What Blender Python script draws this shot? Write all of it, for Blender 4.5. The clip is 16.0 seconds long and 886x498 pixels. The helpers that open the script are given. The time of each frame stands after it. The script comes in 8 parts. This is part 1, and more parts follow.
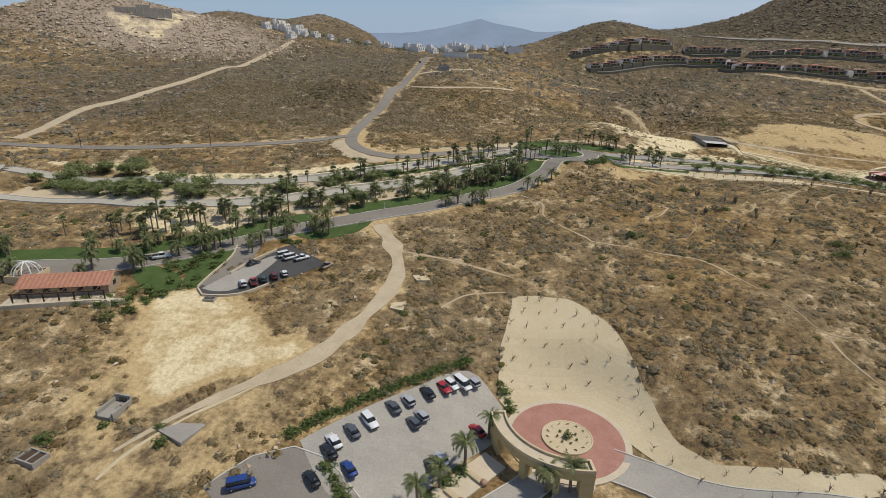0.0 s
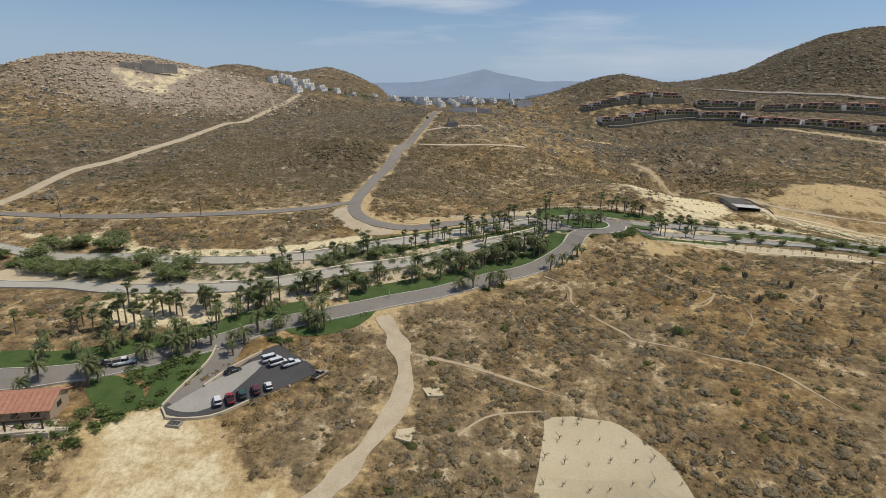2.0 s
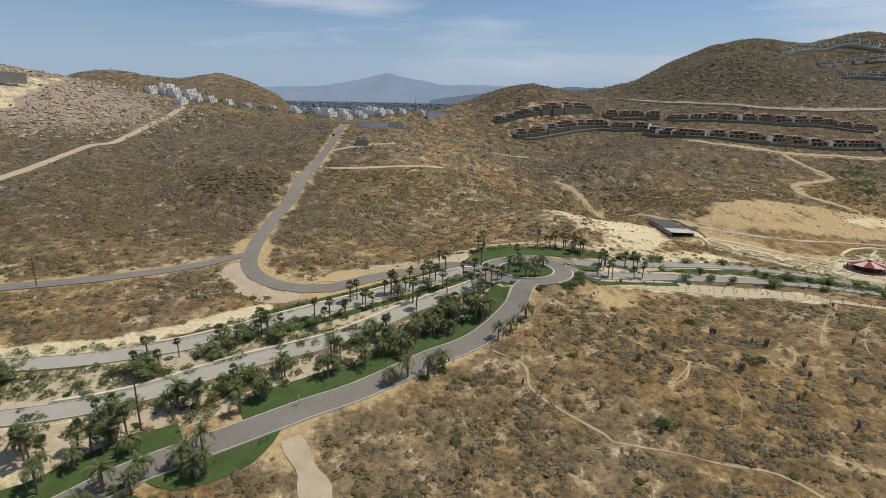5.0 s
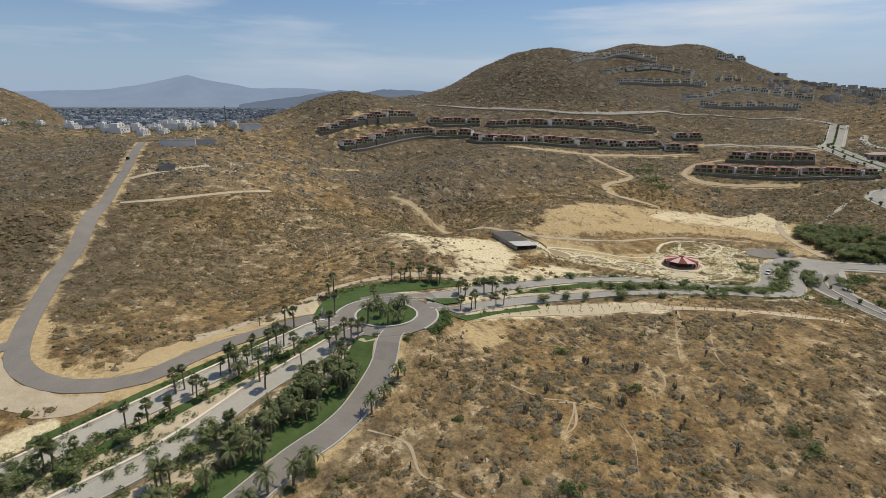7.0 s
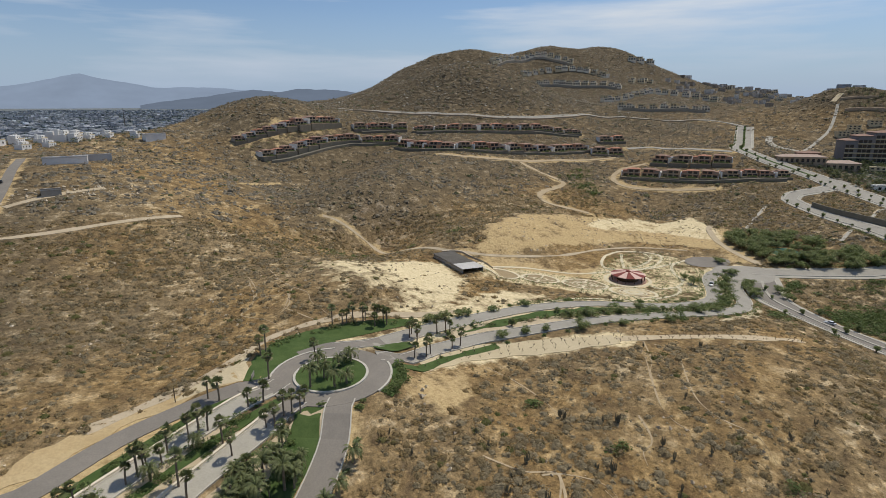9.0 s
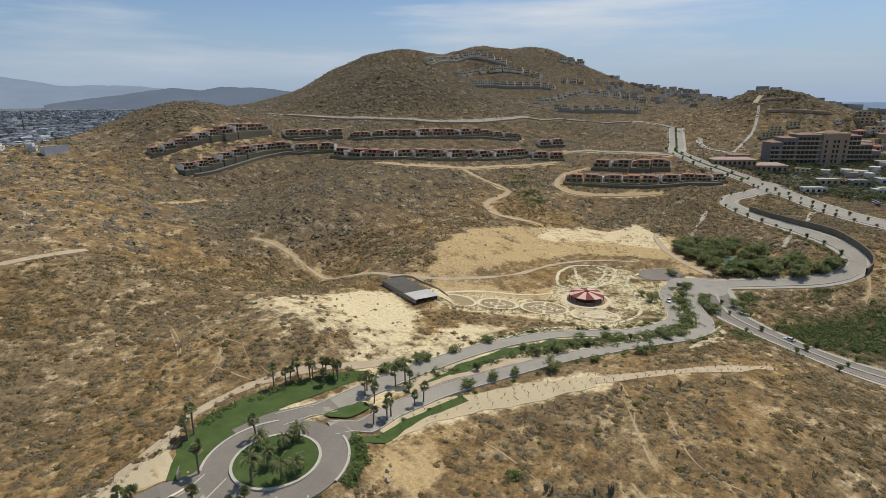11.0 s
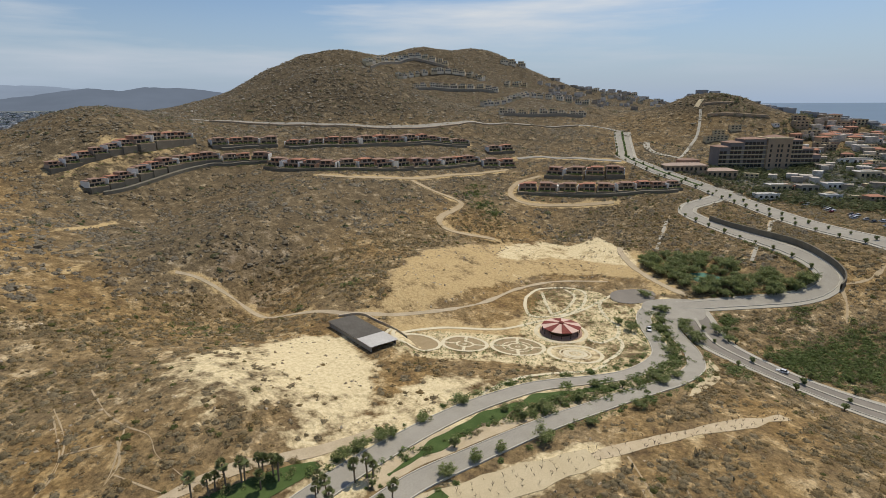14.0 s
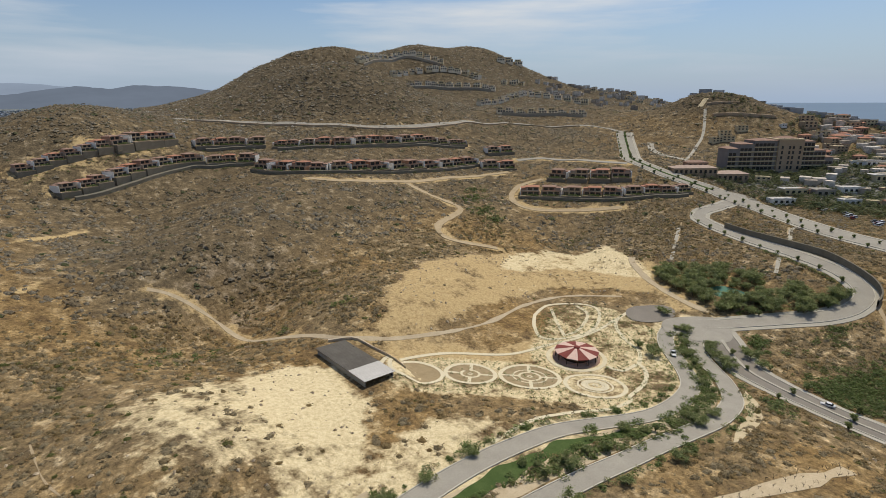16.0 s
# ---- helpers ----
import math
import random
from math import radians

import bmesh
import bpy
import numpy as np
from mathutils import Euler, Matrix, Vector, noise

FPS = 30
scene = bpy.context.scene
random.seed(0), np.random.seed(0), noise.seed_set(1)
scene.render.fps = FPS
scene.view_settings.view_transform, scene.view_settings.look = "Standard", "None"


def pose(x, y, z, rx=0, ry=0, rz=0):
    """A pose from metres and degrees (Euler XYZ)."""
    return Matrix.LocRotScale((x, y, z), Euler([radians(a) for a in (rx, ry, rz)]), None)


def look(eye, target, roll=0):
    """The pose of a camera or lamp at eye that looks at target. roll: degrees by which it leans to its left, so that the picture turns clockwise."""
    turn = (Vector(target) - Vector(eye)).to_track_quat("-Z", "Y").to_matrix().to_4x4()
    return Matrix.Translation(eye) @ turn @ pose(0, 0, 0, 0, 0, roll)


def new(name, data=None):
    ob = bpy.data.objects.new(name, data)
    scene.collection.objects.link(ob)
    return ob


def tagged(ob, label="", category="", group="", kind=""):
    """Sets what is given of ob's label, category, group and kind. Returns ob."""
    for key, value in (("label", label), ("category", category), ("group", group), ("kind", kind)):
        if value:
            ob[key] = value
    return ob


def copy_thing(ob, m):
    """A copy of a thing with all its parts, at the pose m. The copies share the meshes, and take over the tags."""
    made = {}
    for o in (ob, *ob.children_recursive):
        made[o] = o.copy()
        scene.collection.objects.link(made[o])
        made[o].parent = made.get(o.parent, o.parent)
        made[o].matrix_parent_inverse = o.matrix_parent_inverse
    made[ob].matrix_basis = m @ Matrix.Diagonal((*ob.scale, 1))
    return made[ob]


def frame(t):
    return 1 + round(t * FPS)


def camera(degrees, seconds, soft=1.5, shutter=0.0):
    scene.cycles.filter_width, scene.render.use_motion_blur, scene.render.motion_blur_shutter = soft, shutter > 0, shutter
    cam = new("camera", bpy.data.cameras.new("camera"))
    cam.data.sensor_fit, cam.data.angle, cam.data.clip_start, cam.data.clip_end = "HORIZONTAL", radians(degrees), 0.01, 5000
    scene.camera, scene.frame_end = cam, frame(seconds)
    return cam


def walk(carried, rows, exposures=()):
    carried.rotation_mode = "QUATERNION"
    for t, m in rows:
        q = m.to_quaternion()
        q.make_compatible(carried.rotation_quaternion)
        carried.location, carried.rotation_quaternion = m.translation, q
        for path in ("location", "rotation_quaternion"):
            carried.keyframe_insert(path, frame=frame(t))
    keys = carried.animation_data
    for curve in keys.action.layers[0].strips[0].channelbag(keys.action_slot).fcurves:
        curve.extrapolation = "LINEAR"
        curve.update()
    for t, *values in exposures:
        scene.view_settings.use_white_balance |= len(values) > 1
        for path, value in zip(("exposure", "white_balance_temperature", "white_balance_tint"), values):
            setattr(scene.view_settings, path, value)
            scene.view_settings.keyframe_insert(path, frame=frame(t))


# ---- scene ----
import mathutils.geometry
cam = camera(79.1, 16.0, 0.5)
# seconds, eye, yaw, pitch, lean
ROWS = [
    (0.0, 0.03, 0.11, 80.02, 0.46, -20.29, 1.33),
    (0.5, -0.74, 6.59, 81.40, 0.58, -20.24, 1.31),
    (0.7, -1.07, 9.21, 81.98, 0.80, -19.36, 1.28),
    (0.9, -1.41, 11.83, 82.56, 0.92, -16.80, 1.25),
    (1.0, -1.57, 13.14, 82.85, 0.99, -15.72, 1.24),
    (1.5, -2.34, 19.57, 84.20, 1.05, -15.68, 1.21),
    (2.0, -3.00, 25.92, 85.57, 1.13, -15.66, 1.22),
    (2.5, -3.56, 32.29, 87.05, 1.25, -15.64, 1.18),
    (3.0, -4.13, 38.57, 88.49, 1.32, -15.61, 1.13),
    (3.2, -4.37, 40.98, 89.09, 1.35, -15.59, 1.13),
    (5.3, -6.59, 68.10, 94.86, -12.19, -15.00, 0.86),
    (5.5, -6.82, 70.60, 95.65, -14.62, -14.97, 0.76),
    (6.0, -7.02, 76.79, 97.41, -18.42, -14.91, 0.55),
    (6.5, -7.02, 82.93, 99.14, -24.22, -14.82, 0.28),
    (7.0, -6.73, 89.03, 100.78, -27.25, -14.83, 0.14),
    (7.5, -5.97, 95.03, 102.44, -29.26, -14.88, 0.08),
    (8.0, -5.00, 101.01, 104.03, -30.96, -14.92, -0.01),
    (8.5, -3.59, 106.91, 105.58, -31.99, -14.98, -0.01),
    (9.0, -2.05, 112.64, 107.24, -35.59, -14.97, -0.16),
    (9.2, -1.36, 114.94, 107.69, -36.71, -14.93, -0.23),
    (11.3, 8.46, 136.83, 115.45, -43.57, -15.27, -0.47),
    (11.5, 9.54, 138.79, 115.71, -44.33, -15.19, -0.49),
    (12.0, 12.52, 143.55, 117.07, -46.00, -15.20, -0.55),
    (12.5, 15.76, 148.44, 118.01, -47.04, -15.23, -0.57),
    (13.0, 19.08, 153.31, 118.40, -47.68, -15.27, -0.52),
    (13.5, 22.55, 158.08, 118.57, -48.50, -15.31, -0.49),
    (14.0, 26.23, 162.75, 118.66, -48.95, -15.32, -0.49),
    (14.5, 30.20, 167.38, 118.59, -49.22, -15.34, -0.49),
    (15.0, 34.21, 172.00, 118.62, -49.49, -15.37, -0.43),
    (15.5, 38.36, 176.56, 118.71, -49.60, -15.41, -0.39),
    (16.0, 42.62, 181.06, 118.76, -49.65, -15.44, -0.35),
]
walk(cam, [(t, pose(x, y, z, 90 + pitch, 0, yaw) @ pose(0, 0, 0, 0, 0, lean)) for t, x, y, z, yaw, pitch, lean in ROWS], [(0.0, 0.0, 6500, 10), (9.0, 0.0, 6500, 10), (12.5, 0.02, 6700, 10), (16.0, 0.03, 6850, 10)])

# ---- daylight ----
SUN_AZ, SUN_EL = radians(5), radians(62)      # from +x towards +y
sun_dir = Vector((math.cos(SUN_AZ) * math.cos(SUN_EL), math.sin(SUN_AZ) * math.cos(SUN_EL), math.sin(SUN_EL)))
world = bpy.data.worlds.new("sky")
world.use_nodes = True
scene.world = world
wn, wl = world.node_tree.nodes, world.node_tree.links
sky = wn.new("ShaderNodeTexSky")
sky.sky_type, sky.sun_disc = 'NISHITA', False
sky.sun_elevation, sky.sun_rotation = SUN_EL, radians(90) - SUN_AZ
sky.altitude, sky.air_density, sky.dust_density, sky.ozone_density = 100, 1.0, 0.6, 2.0
# thin high cloud
co = wn.new("ShaderNodeTexCoord")
mp = wn.new("ShaderNodeMapping")
mp.inputs["Scale"].default_value = (1.2, 1.2, 11.0)
mp.inputs["Rotation"].default_value = (0.0, 0.12, 0.5)
nz = wn.new("ShaderNodeTexNoise")
nz.inputs["Scale"].default_value, nz.inputs["Detail"].default_value, nz.inputs["Roughness"].default_value = 1.1, 6.0, 0.55
rp = wn.new("ShaderNodeValToRGB")
rp.color_ramp.elements[0].position, rp.color_ramp.elements[1].position = 0.53, 0.72
rp.color_ramp.elements[0].color, rp.color_ramp.elements[1].color = (0, 0, 0, 1), (0.85, 0.85, 0.85, 1)
mx = wn.new("ShaderNodeMix")
mx.data_type = 'RGBA'
mx.inputs[7].default_value = (8.4, 8.7, 9.0, 1)
wl.new(co.outputs["Generated"], mp.inputs["Vector"])
wl.new(mp.outputs[0], nz.inputs["Vector"])
wl.new(nz.outputs["Fac"], rp.inputs[0])
wl.new(rp.outputs[0], mx.inputs[0])
tint = wn.new("ShaderNodeMix")
tint.data_type, tint.blend_type = 'RGBA', 'MULTIPLY'
tint.inputs[0].default_value = 1.0
tint.inputs[7].default_value = (0.9, 0.98, 1.1, 1)
wl.new(sky.outputs[0], tint.inputs[6])
wl.new(tint.outputs[2], mx.inputs[6])
# haze low over the horizon
sp = wn.new("ShaderNodeSeparateXYZ")
wl.new(co.outputs["Generated"], sp.inputs[0])
hz = wn.new("ShaderNodeValToRGB")
hz.color_ramp.elements[0].position, hz.color_ramp.elements[1].position = 0.0, 0.16
hz.color_ramp.elements[0].color, hz.color_ramp.elements[1].color = (0.95, 0.95, 0.95, 1), (0, 0, 0, 1)
wl.new(sp.outputs["Z"], hz.inputs[0])
mh = wn.new("ShaderNodeMix")
mh.data_type = 'RGBA'
mh.inputs[7].default_value = (3.85, 5.05, 6.95, 1)
wl.new(hz.outputs[0], mh.inputs[0])
wl.new(mx.outputs[2], mh.inputs[6])
wl.new(mh.outputs[2], wn["Background"].inputs["Color"])
wn["Background"].inputs["Strength"].default_value = 0.085
lamp = bpy.data.lights.new("sun", 'SUN')
lamp.energy, lamp.angle, lamp.color = 3.1, radians(0.53), (1.0, 0.935, 0.815)
new("sun", lamp).matrix_world = look(sun_dir * 300, (0, 0, 0))
scene.view_settings.exposure = 0.0

# ---- materials ----
def shade(name, rough=0.9, spec=0.2, metal=0.0):
    m = bpy.data.materials.new(name)
    m.use_nodes = True
    b = m.node_tree.nodes["Principled BSDF"]
    b.inputs["Roughness"].default_value, b.inputs["Metallic"].default_value = rough, metal
    b.inputs["Specular IOR Level"].default_value = spec
    return m, m.node_tree.nodes, m.node_tree.links, b


def ramp(n, l, fac, stops):
    r = n.new("ShaderNodeValToRGB")
    while len(r.color_ramp.elements) < len(stops):
        r.color_ramp.elements.new(0.5)
    for e, (p, c) in zip(r.color_ramp.elements, stops):
        e.position, e.color = p, (*c, 1)
    l.new(fac, r.inputs[0])
    return r.outputs[0]


def noise_tex(n, l, scale, detail=4.0, rough=0.6, vec=None):
    t = n.new("ShaderNodeTexNoise")
    t.inputs["Scale"].default_value, t.inputs["Detail"].default_value, t.inputs["Roughness"].default_value = scale, detail, rough
    if vec is None:
        vec = n.new("ShaderNodeTexCoord").outputs["Object"]
    l.new(vec, t.inputs["Vector"])
    return t.outputs["Fac"]


def mix(n, l, fac, a, b, blend='MIX'):
    m = n.new("ShaderNodeMix")
    m.data_type, m.blend_type = 'RGBA', blend
    for v, k in ((fac, 0), (a, 6), (b, 7)):
        if isinstance(v, (int, float)):
            m.inputs[k].default_value = v
        elif isinstance(v, tuple):
            m.inputs[k].default_value = (*v, 1)
        else:
            l.new(v, m.inputs[k])
    return m.outputs[2]


def bump(n, l, b, height, strength, dist):
    k = n.new("ShaderNodeBump")
    k.inputs["Strength"].default_value, k.inputs["Distance"].default_value = strength, dist
    l.new(height, k.inputs["Height"])
    l.new(k.outputs[0], b.inputs["Normal"])


def grained(name, c1, c2, scale=0.6, fine=6.0, rough=0.9, spec=0.2, metal=0.0, strength=0.3, dist=0.05, dirt=0.35):
    """A surface of two tones in broad stains with fine grain."""
    m, n, l, b = shade(name, rough, spec, metal)
    broad = noise_tex(n, l, scale, 5, 0.65)
    grain = noise_tex(n, l, fine, 3, 0.6)
    col = ramp(n, l, broad, [(0.3, c1), (0.7, c2)])
    dark = tuple(v * 0.6 for v in c1)
    g = ramp(n, l, grain, [(0.35, (0, 0, 0)), (0.7, (dirt, dirt, dirt))])
    l.new(mix(n, l, g, col, dark), b.inputs["Base Color"])
    bump(n, l, b, grain, strength, dist)
    return m


def varied(name, stops, rough=0.85, spec=0.2, island=True, fine=9.0):
    """Loose pieces that each take their own tone."""
    m, n, l, b = shade(name, rough, spec)
    if island:
        f = n.new("ShaderNodeNewGeometry").outputs["Random Per Island"]
    else:
        f = n.new("ShaderNodeObjectInfo").outputs["Random"]
    col = ramp(n, l, f, stops)
    g = noise_tex(n, l, fine, 2, 0.6)
    dim = ramp(n, l, g, [(0.3, (0.6, 0.6, 0.6)), (0.7, (1.15, 1.15, 1.15))])
    l.new(mix(n, l, 1.0, col, dim, 'MULTIPLY'), b.inputs["Base Color"])
    return m


ASPHALT_PALE = grained("sun_bleached_asphalt", (0.335, 0.31, 0.265), (0.42, 0.39, 0.33), 0.15, 2.5, 0.92, 0.2)
ASPHALT = grained("asphalt", (0.22, 0.197, 0.165), (0.28, 0.25, 0.208), 0.12, 3.0, 0.92, 0.2)
ASPHALT_DARK = grained("dark_asphalt", (0.075, 0.072, 0.07), (0.10, 0.095, 0.09), 0.2, 4.0, 0.9, 0.2)
CONCRETE_ROAD = grained("concrete_road", (0.325, 0.30, 0.25), (0.405, 0.375, 0.312), 0.15, 3.0, 0.9, 0.2)
KERB = grained("kerb_concrete", (0.52, 0.485, 0.405), (0.60, 0.56, 0.475), 0.5, 6.0)
CONCRETE_PALE = grained("pale_concrete_road", (0.40, 0.37, 0.30), (0.48, 0.445, 0.365), 0.15, 3.0, 0.9, 0.2)
DIRT = grained("dirt_track", (0.46, 0.37, 0.245), (0.58, 0.48, 0.335), 0.25, 2.0, 1.0, 0.05, 0, 0.6, 0.15)
PATH = grained("trodden_path", (0.42, 0.325, 0.20), (0.53, 0.42, 0.275), 0.3, 2.5, 1.0, 0.05)
LAWN = grained("lawn", (0.058, 0.095, 0.028), (0.10, 0.142, 0.048), 0.25, 5.0, 0.95, 0.1, 0, 0.6, 0.1)
SAND_PALE = grained("pale_gravel", (0.54, 0.445, 0.28), (0.63, 0.53, 0.35), 0.12, 3.0, 1.0, 0.05)
SAND_YELLOW = grained("yellow_fill", (0.47, 0.34, 0.17), (0.56, 0.43, 0.24), 0.10, 1.5, 1.0, 0.05, 0, 0.5, 0.2)
GRAVEL_WHITE = grained("white_gravel", (0.68, 0.60, 0.41), (0.76, 0.68, 0.49), 0.3, 4.0, 1.0, 0.05)
BED = grained("planting_bed_soil", (0.49, 0.39, 0.25), (0.62, 0.515, 0.355), 0.3, 3.0, 1.0, 0.05)


def toned(name, stops, rough=0.9, spec=0.1, fine=1.2, through_light=0.0, dips=(0.72, 1.2), relief=0.0):
    """Plants and stones that each keep one tone of their kind, a little uneven within."""
    m, n, l, b = shade(name, rough, spec)
    t = n.new("ShaderNodeAttribute")
    t.attribute_name = "tone"
    col = ramp(n, l, t.outputs["Fac"], stops)
    g = noise_tex(n, l, fine, 4 if relief else 2, 0.6)
    dim = ramp(n, l, g, [(0.34, (dips[0],) * 3), (0.66, (dips[1],) * 3)])
    if relief:
        bump(n, l, b, g, relief, 0.35)
    tint = mix(n, l, 1.0, col, dim, 'MULTIPLY')
    l.new(tint, b.inputs["Base Color"])
    if through_light:
        tr = n.new("ShaderNodeBsdfTranslucent")
        l.new(tint, tr.inputs["Color"])
        ms = n.new("ShaderNodeMixShader")
        ms.inputs[0].default_value = through_light
        l.new(b.outputs[0], ms.inputs[1])
        l.new(tr.outputs[0], ms.inputs[2])
        l.new(ms.outputs[0], n["Material Output"].inputs["Surface"])
    return m


SCRUB = toned("dry_scrub", [(0.0, (0.345, 0.285, 0.178)), (0.25, (0.28, 0.224, 0.13)), (0.5, (0.32, 0.232, 0.108)), (0.68, (0.24, 0.175, 0.088)), (0.86, (0.19, 0.17, 0.07)), (1.0, (0.13, 0.142, 0.05))], through_light=0.45, fine=3.2, dips=(0.6, 1.35), relief=0.6)
SCRUB_GREY = toned("grey_scrub", [(0.0, (0.31, 0.272, 0.205)), (0.25, (0.245, 0.213, 0.155)), (0.5, (0.262, 0.208, 0.134)), (0.68, (0.205, 0.166, 0.11)), (0.86, (0.165, 0.158, 0.09)), (1.0, (0.115, 0.132, 0.063))], through_light=0.4, fine=1.6, dips=(0.65, 1.3))
STRAW = toned("dry_straw", [(0.0, (0.34, 0.29, 0.2)), (0.4, (0.40, 0.31, 0.17)), (1.0, (0.30, 0.20, 0.09))], through_light=0.4)
STONE = toned("weathered_boulder", [(0.0, (0.34, 0.265, 0.175)), (0.5, (0.455, 0.365, 0.25)), (1.0, (0.57, 0.48, 0.35))], 0.95, 0.15, 0.8)
STONE_GREY = toned("grey_boulder", [(0.0, (0.26, 0.24, 0.20)), (0.5, (0.40, 0.37, 0.315)), (1.0, (0.56, 0.525, 0.46))], 0.95, 0.15, 0.8)
LEAF_TREE = toned("feathery_leaf", [(0.0, (0.19, 0.235, 0.085)), (0.5, (0.265, 0.31, 0.125)), (1.0, (0.36, 0.38, 0.185))], 0.7, 0.2, through_light=0.5)
LEAF_SHRUB = toned("garden_shrub_leaf", [(0.0, (0.105, 0.145, 0.045)), (0.45, (0.165, 0.215, 0.068)), (0.75, (0.225, 0.24, 0.10)), (1.0, (0.29, 0.215, 0.12))], 0.7, 0.2, through_light=0.4)
LEAF_PALM = toned("palm_frond", [(0.0, (0.125, 0.15, 0.06)), (0.6, (0.195, 0.22, 0.09)), (1.0, (0.29, 0.25, 0.13))], 0.6, 0.25, through_light=0.35)
BARK = grained("palm_trunk", (0.19, 0.15, 0.11), (0.28, 0.225, 0.165), 2.0, 9.0, 0.95, 0.1, 0, 0.8, 0.05)
LIMB = grained("tree_limb", (0.11, 0.085, 0.06), (0.17, 0.135, 0.10), 1.5, 8.0, 0.95, 0.1)
CACTUS = grained("ribbed_cactus", (0.16, 0.15, 0.10), (0.22, 0.20, 0.135), 1.2, 8.0, 0.85, 0.15)
PLASTER_CREAM = grained("cream_plaster", (0.55, 0.45, 0.28), (0.62, 0.52, 0.34), 0.4, 6.0, 0.9, 0.2, 0, 0.1, 0.02, 0.15)
TILE_PALE = grained("faded_pink_roof", (0.44, 0.33, 0.26), (0.54, 0.42, 0.34), 0.3, 4.0, 0.9, 0.15)
WOODLAND = toned("dusty_tree_leaf", [(0.0, (0.12, 0.14, 0.065)), (1.0, (0.22, 0.235, 0.12))], 0.8, 0.15, through_light=0.4)
PLASTER_OCHRE = grained("ochre_plaster", (0.47, 0.37, 0.18), (0.55, 0.44, 0.235), 0.4, 6.0, 0.9, 0.2, 0, 0.1, 0.02, 0.2)
PLASTER_WHITE = grained("white_plaster", (0.70, 0.68, 0.63), (0.80, 0.78, 0.74), 0.3, 5.0, 0.9, 0.2, 0, 0.1, 0.02, 0.12)
PLASTER_WARM = grained("warm_white_plaster", (0.70, 0.61, 0.46), (0.79, 0.70, 0.55), 0.3, 5.0, 0.9, 0.2, 0, 0.1, 0.02, 0.12)
PLASTER_TERRA = grained("terracotta_plaster", (0.36, 0.22, 0.15), (0.44, 0.28, 0.20), 0.3, 5.0, 0.9, 0.2, 0, 0.1, 0.02, 0.2)
PLASTER_TAN = grained("tan_plaster", (0.36, 0.27, 0.18), (0.43, 0.33, 0.23), 0.3, 5.0, 0.9, 0.2, 0, 0.1, 0.02, 0.2)
TILE = grained("terracotta_tile", (0.38, 0.17, 0.105), (0.51, 0.265, 0.175), 1.2, 4.0, 0.85, 0.2, 0, 0.5, 0.06, 0.4)
TILE_DULL = grained("weathered_roof_tile", (0.30, 0.19, 0.14), (0.38, 0.26, 0.20), 0.3, 4.0, 0.9, 0.15)
RED_PAVER = grained("red_paver", (0.365, 0.18, 0.135), (0.46, 0.25, 0.19), 0.35, 4.0, 0.9, 0.2)
CREAM_PAVER = grained("cream_paver", (0.55, 0.46, 0.33), (0.62, 0.53, 0.39), 0.4, 5.0, 0.9, 0.2)
RETAIN = grained("retaining_wall_stone", (0.17, 0.152, 0.115), (0.24, 0.215, 0.165), 0.2, 2.0, 0.95, 0.1, 0, 0.6, 0.15)
CONCRETE = grained("grey_concrete", (0.30, 0.275, 0.235), (0.38, 0.35, 0.30), 0.3, 4.0, 0.92, 0.2)
METAL_ROOF = grained("painted_metal_roof", (0.105, 0.095, 0.08), (0.15, 0.138, 0.118), 0.2, 3.0, 0.85, 0.15)
METAL_PALE = grained("pale_metal_roof", (0.50, 0.48, 0.44), (0.60, 0.58, 0.54), 0.2, 3.0, 0.75, 0.2)
CLOTH_RED = grained("red_canopy", (0.20, 0.05, 0.04), (0.26, 0.07, 0.055), 0.5, 5.0, 0.8, 0.2)
CLOTH_PINK = grained("faded_pink_canopy", (0.66, 0.47, 0.385), (0.74, 0.54, 0.445), 0.5, 5.0, 0.8, 0.2)
WOOD_DARK = grained("dark_timber", (0.07, 0.045, 0.03), (0.11, 0.075, 0.05), 1.0, 8.0, 0.8, 0.2)
RUBBER = grained("tyre_rubber", (0.02, 0.02, 0.02), (0.03, 0.03, 0.03), 3.0, 12.0, 0.85, 0.3)
CHROME = grained("wheel_metal", (0.45, 0.45, 0.46), (0.55, 0.55, 0.56), 3.0, 10.0, 0.35, 0.5, 0.8)
LAMP_GLASS = grained("lamp_glass", (0.65, 0.65, 0.62), (0.75, 0.75, 0.72), 3.0, 8.0, 0.15, 0.5)
LAMP_RED = grained("red_lamp", (0.30, 0.02, 0.02), (0.36, 0.03, 0.03), 3.0, 8.0, 0.2, 0.5)
GLASS_DARK = grained("dark_window_glass", (0.018, 0.022, 0.026), (0.03, 0.034, 0.038), 0.8, 4.0, 0.12, 0.6, 0, 0.0, 0.01)
PAINT_LINE = grained("road_paint", (0.62, 0.60, 0.55), (0.72, 0.70, 0.65), 0.8, 6.0, 0.8, 0.2)


def car_paint(name, c):
    m, n, l, b = shade(name, 0.3, 0.5)
    g = noise_tex(n, l, 2.0, 3, 0.6)
    l.new(ramp(n, l, g, [(0.3, tuple(v * 0.85 for v in c)), (0.7, c)]), b.inputs["Base Color"])
    b.inputs["Coat Weight"].default_value = 0.5
    return m

# ---- the lie of the land ----
HILLS = []


def hill(x, y, rx, ry, turn, rise):
    HILLS.append((x, y, rx, ry, radians(turn), rise))


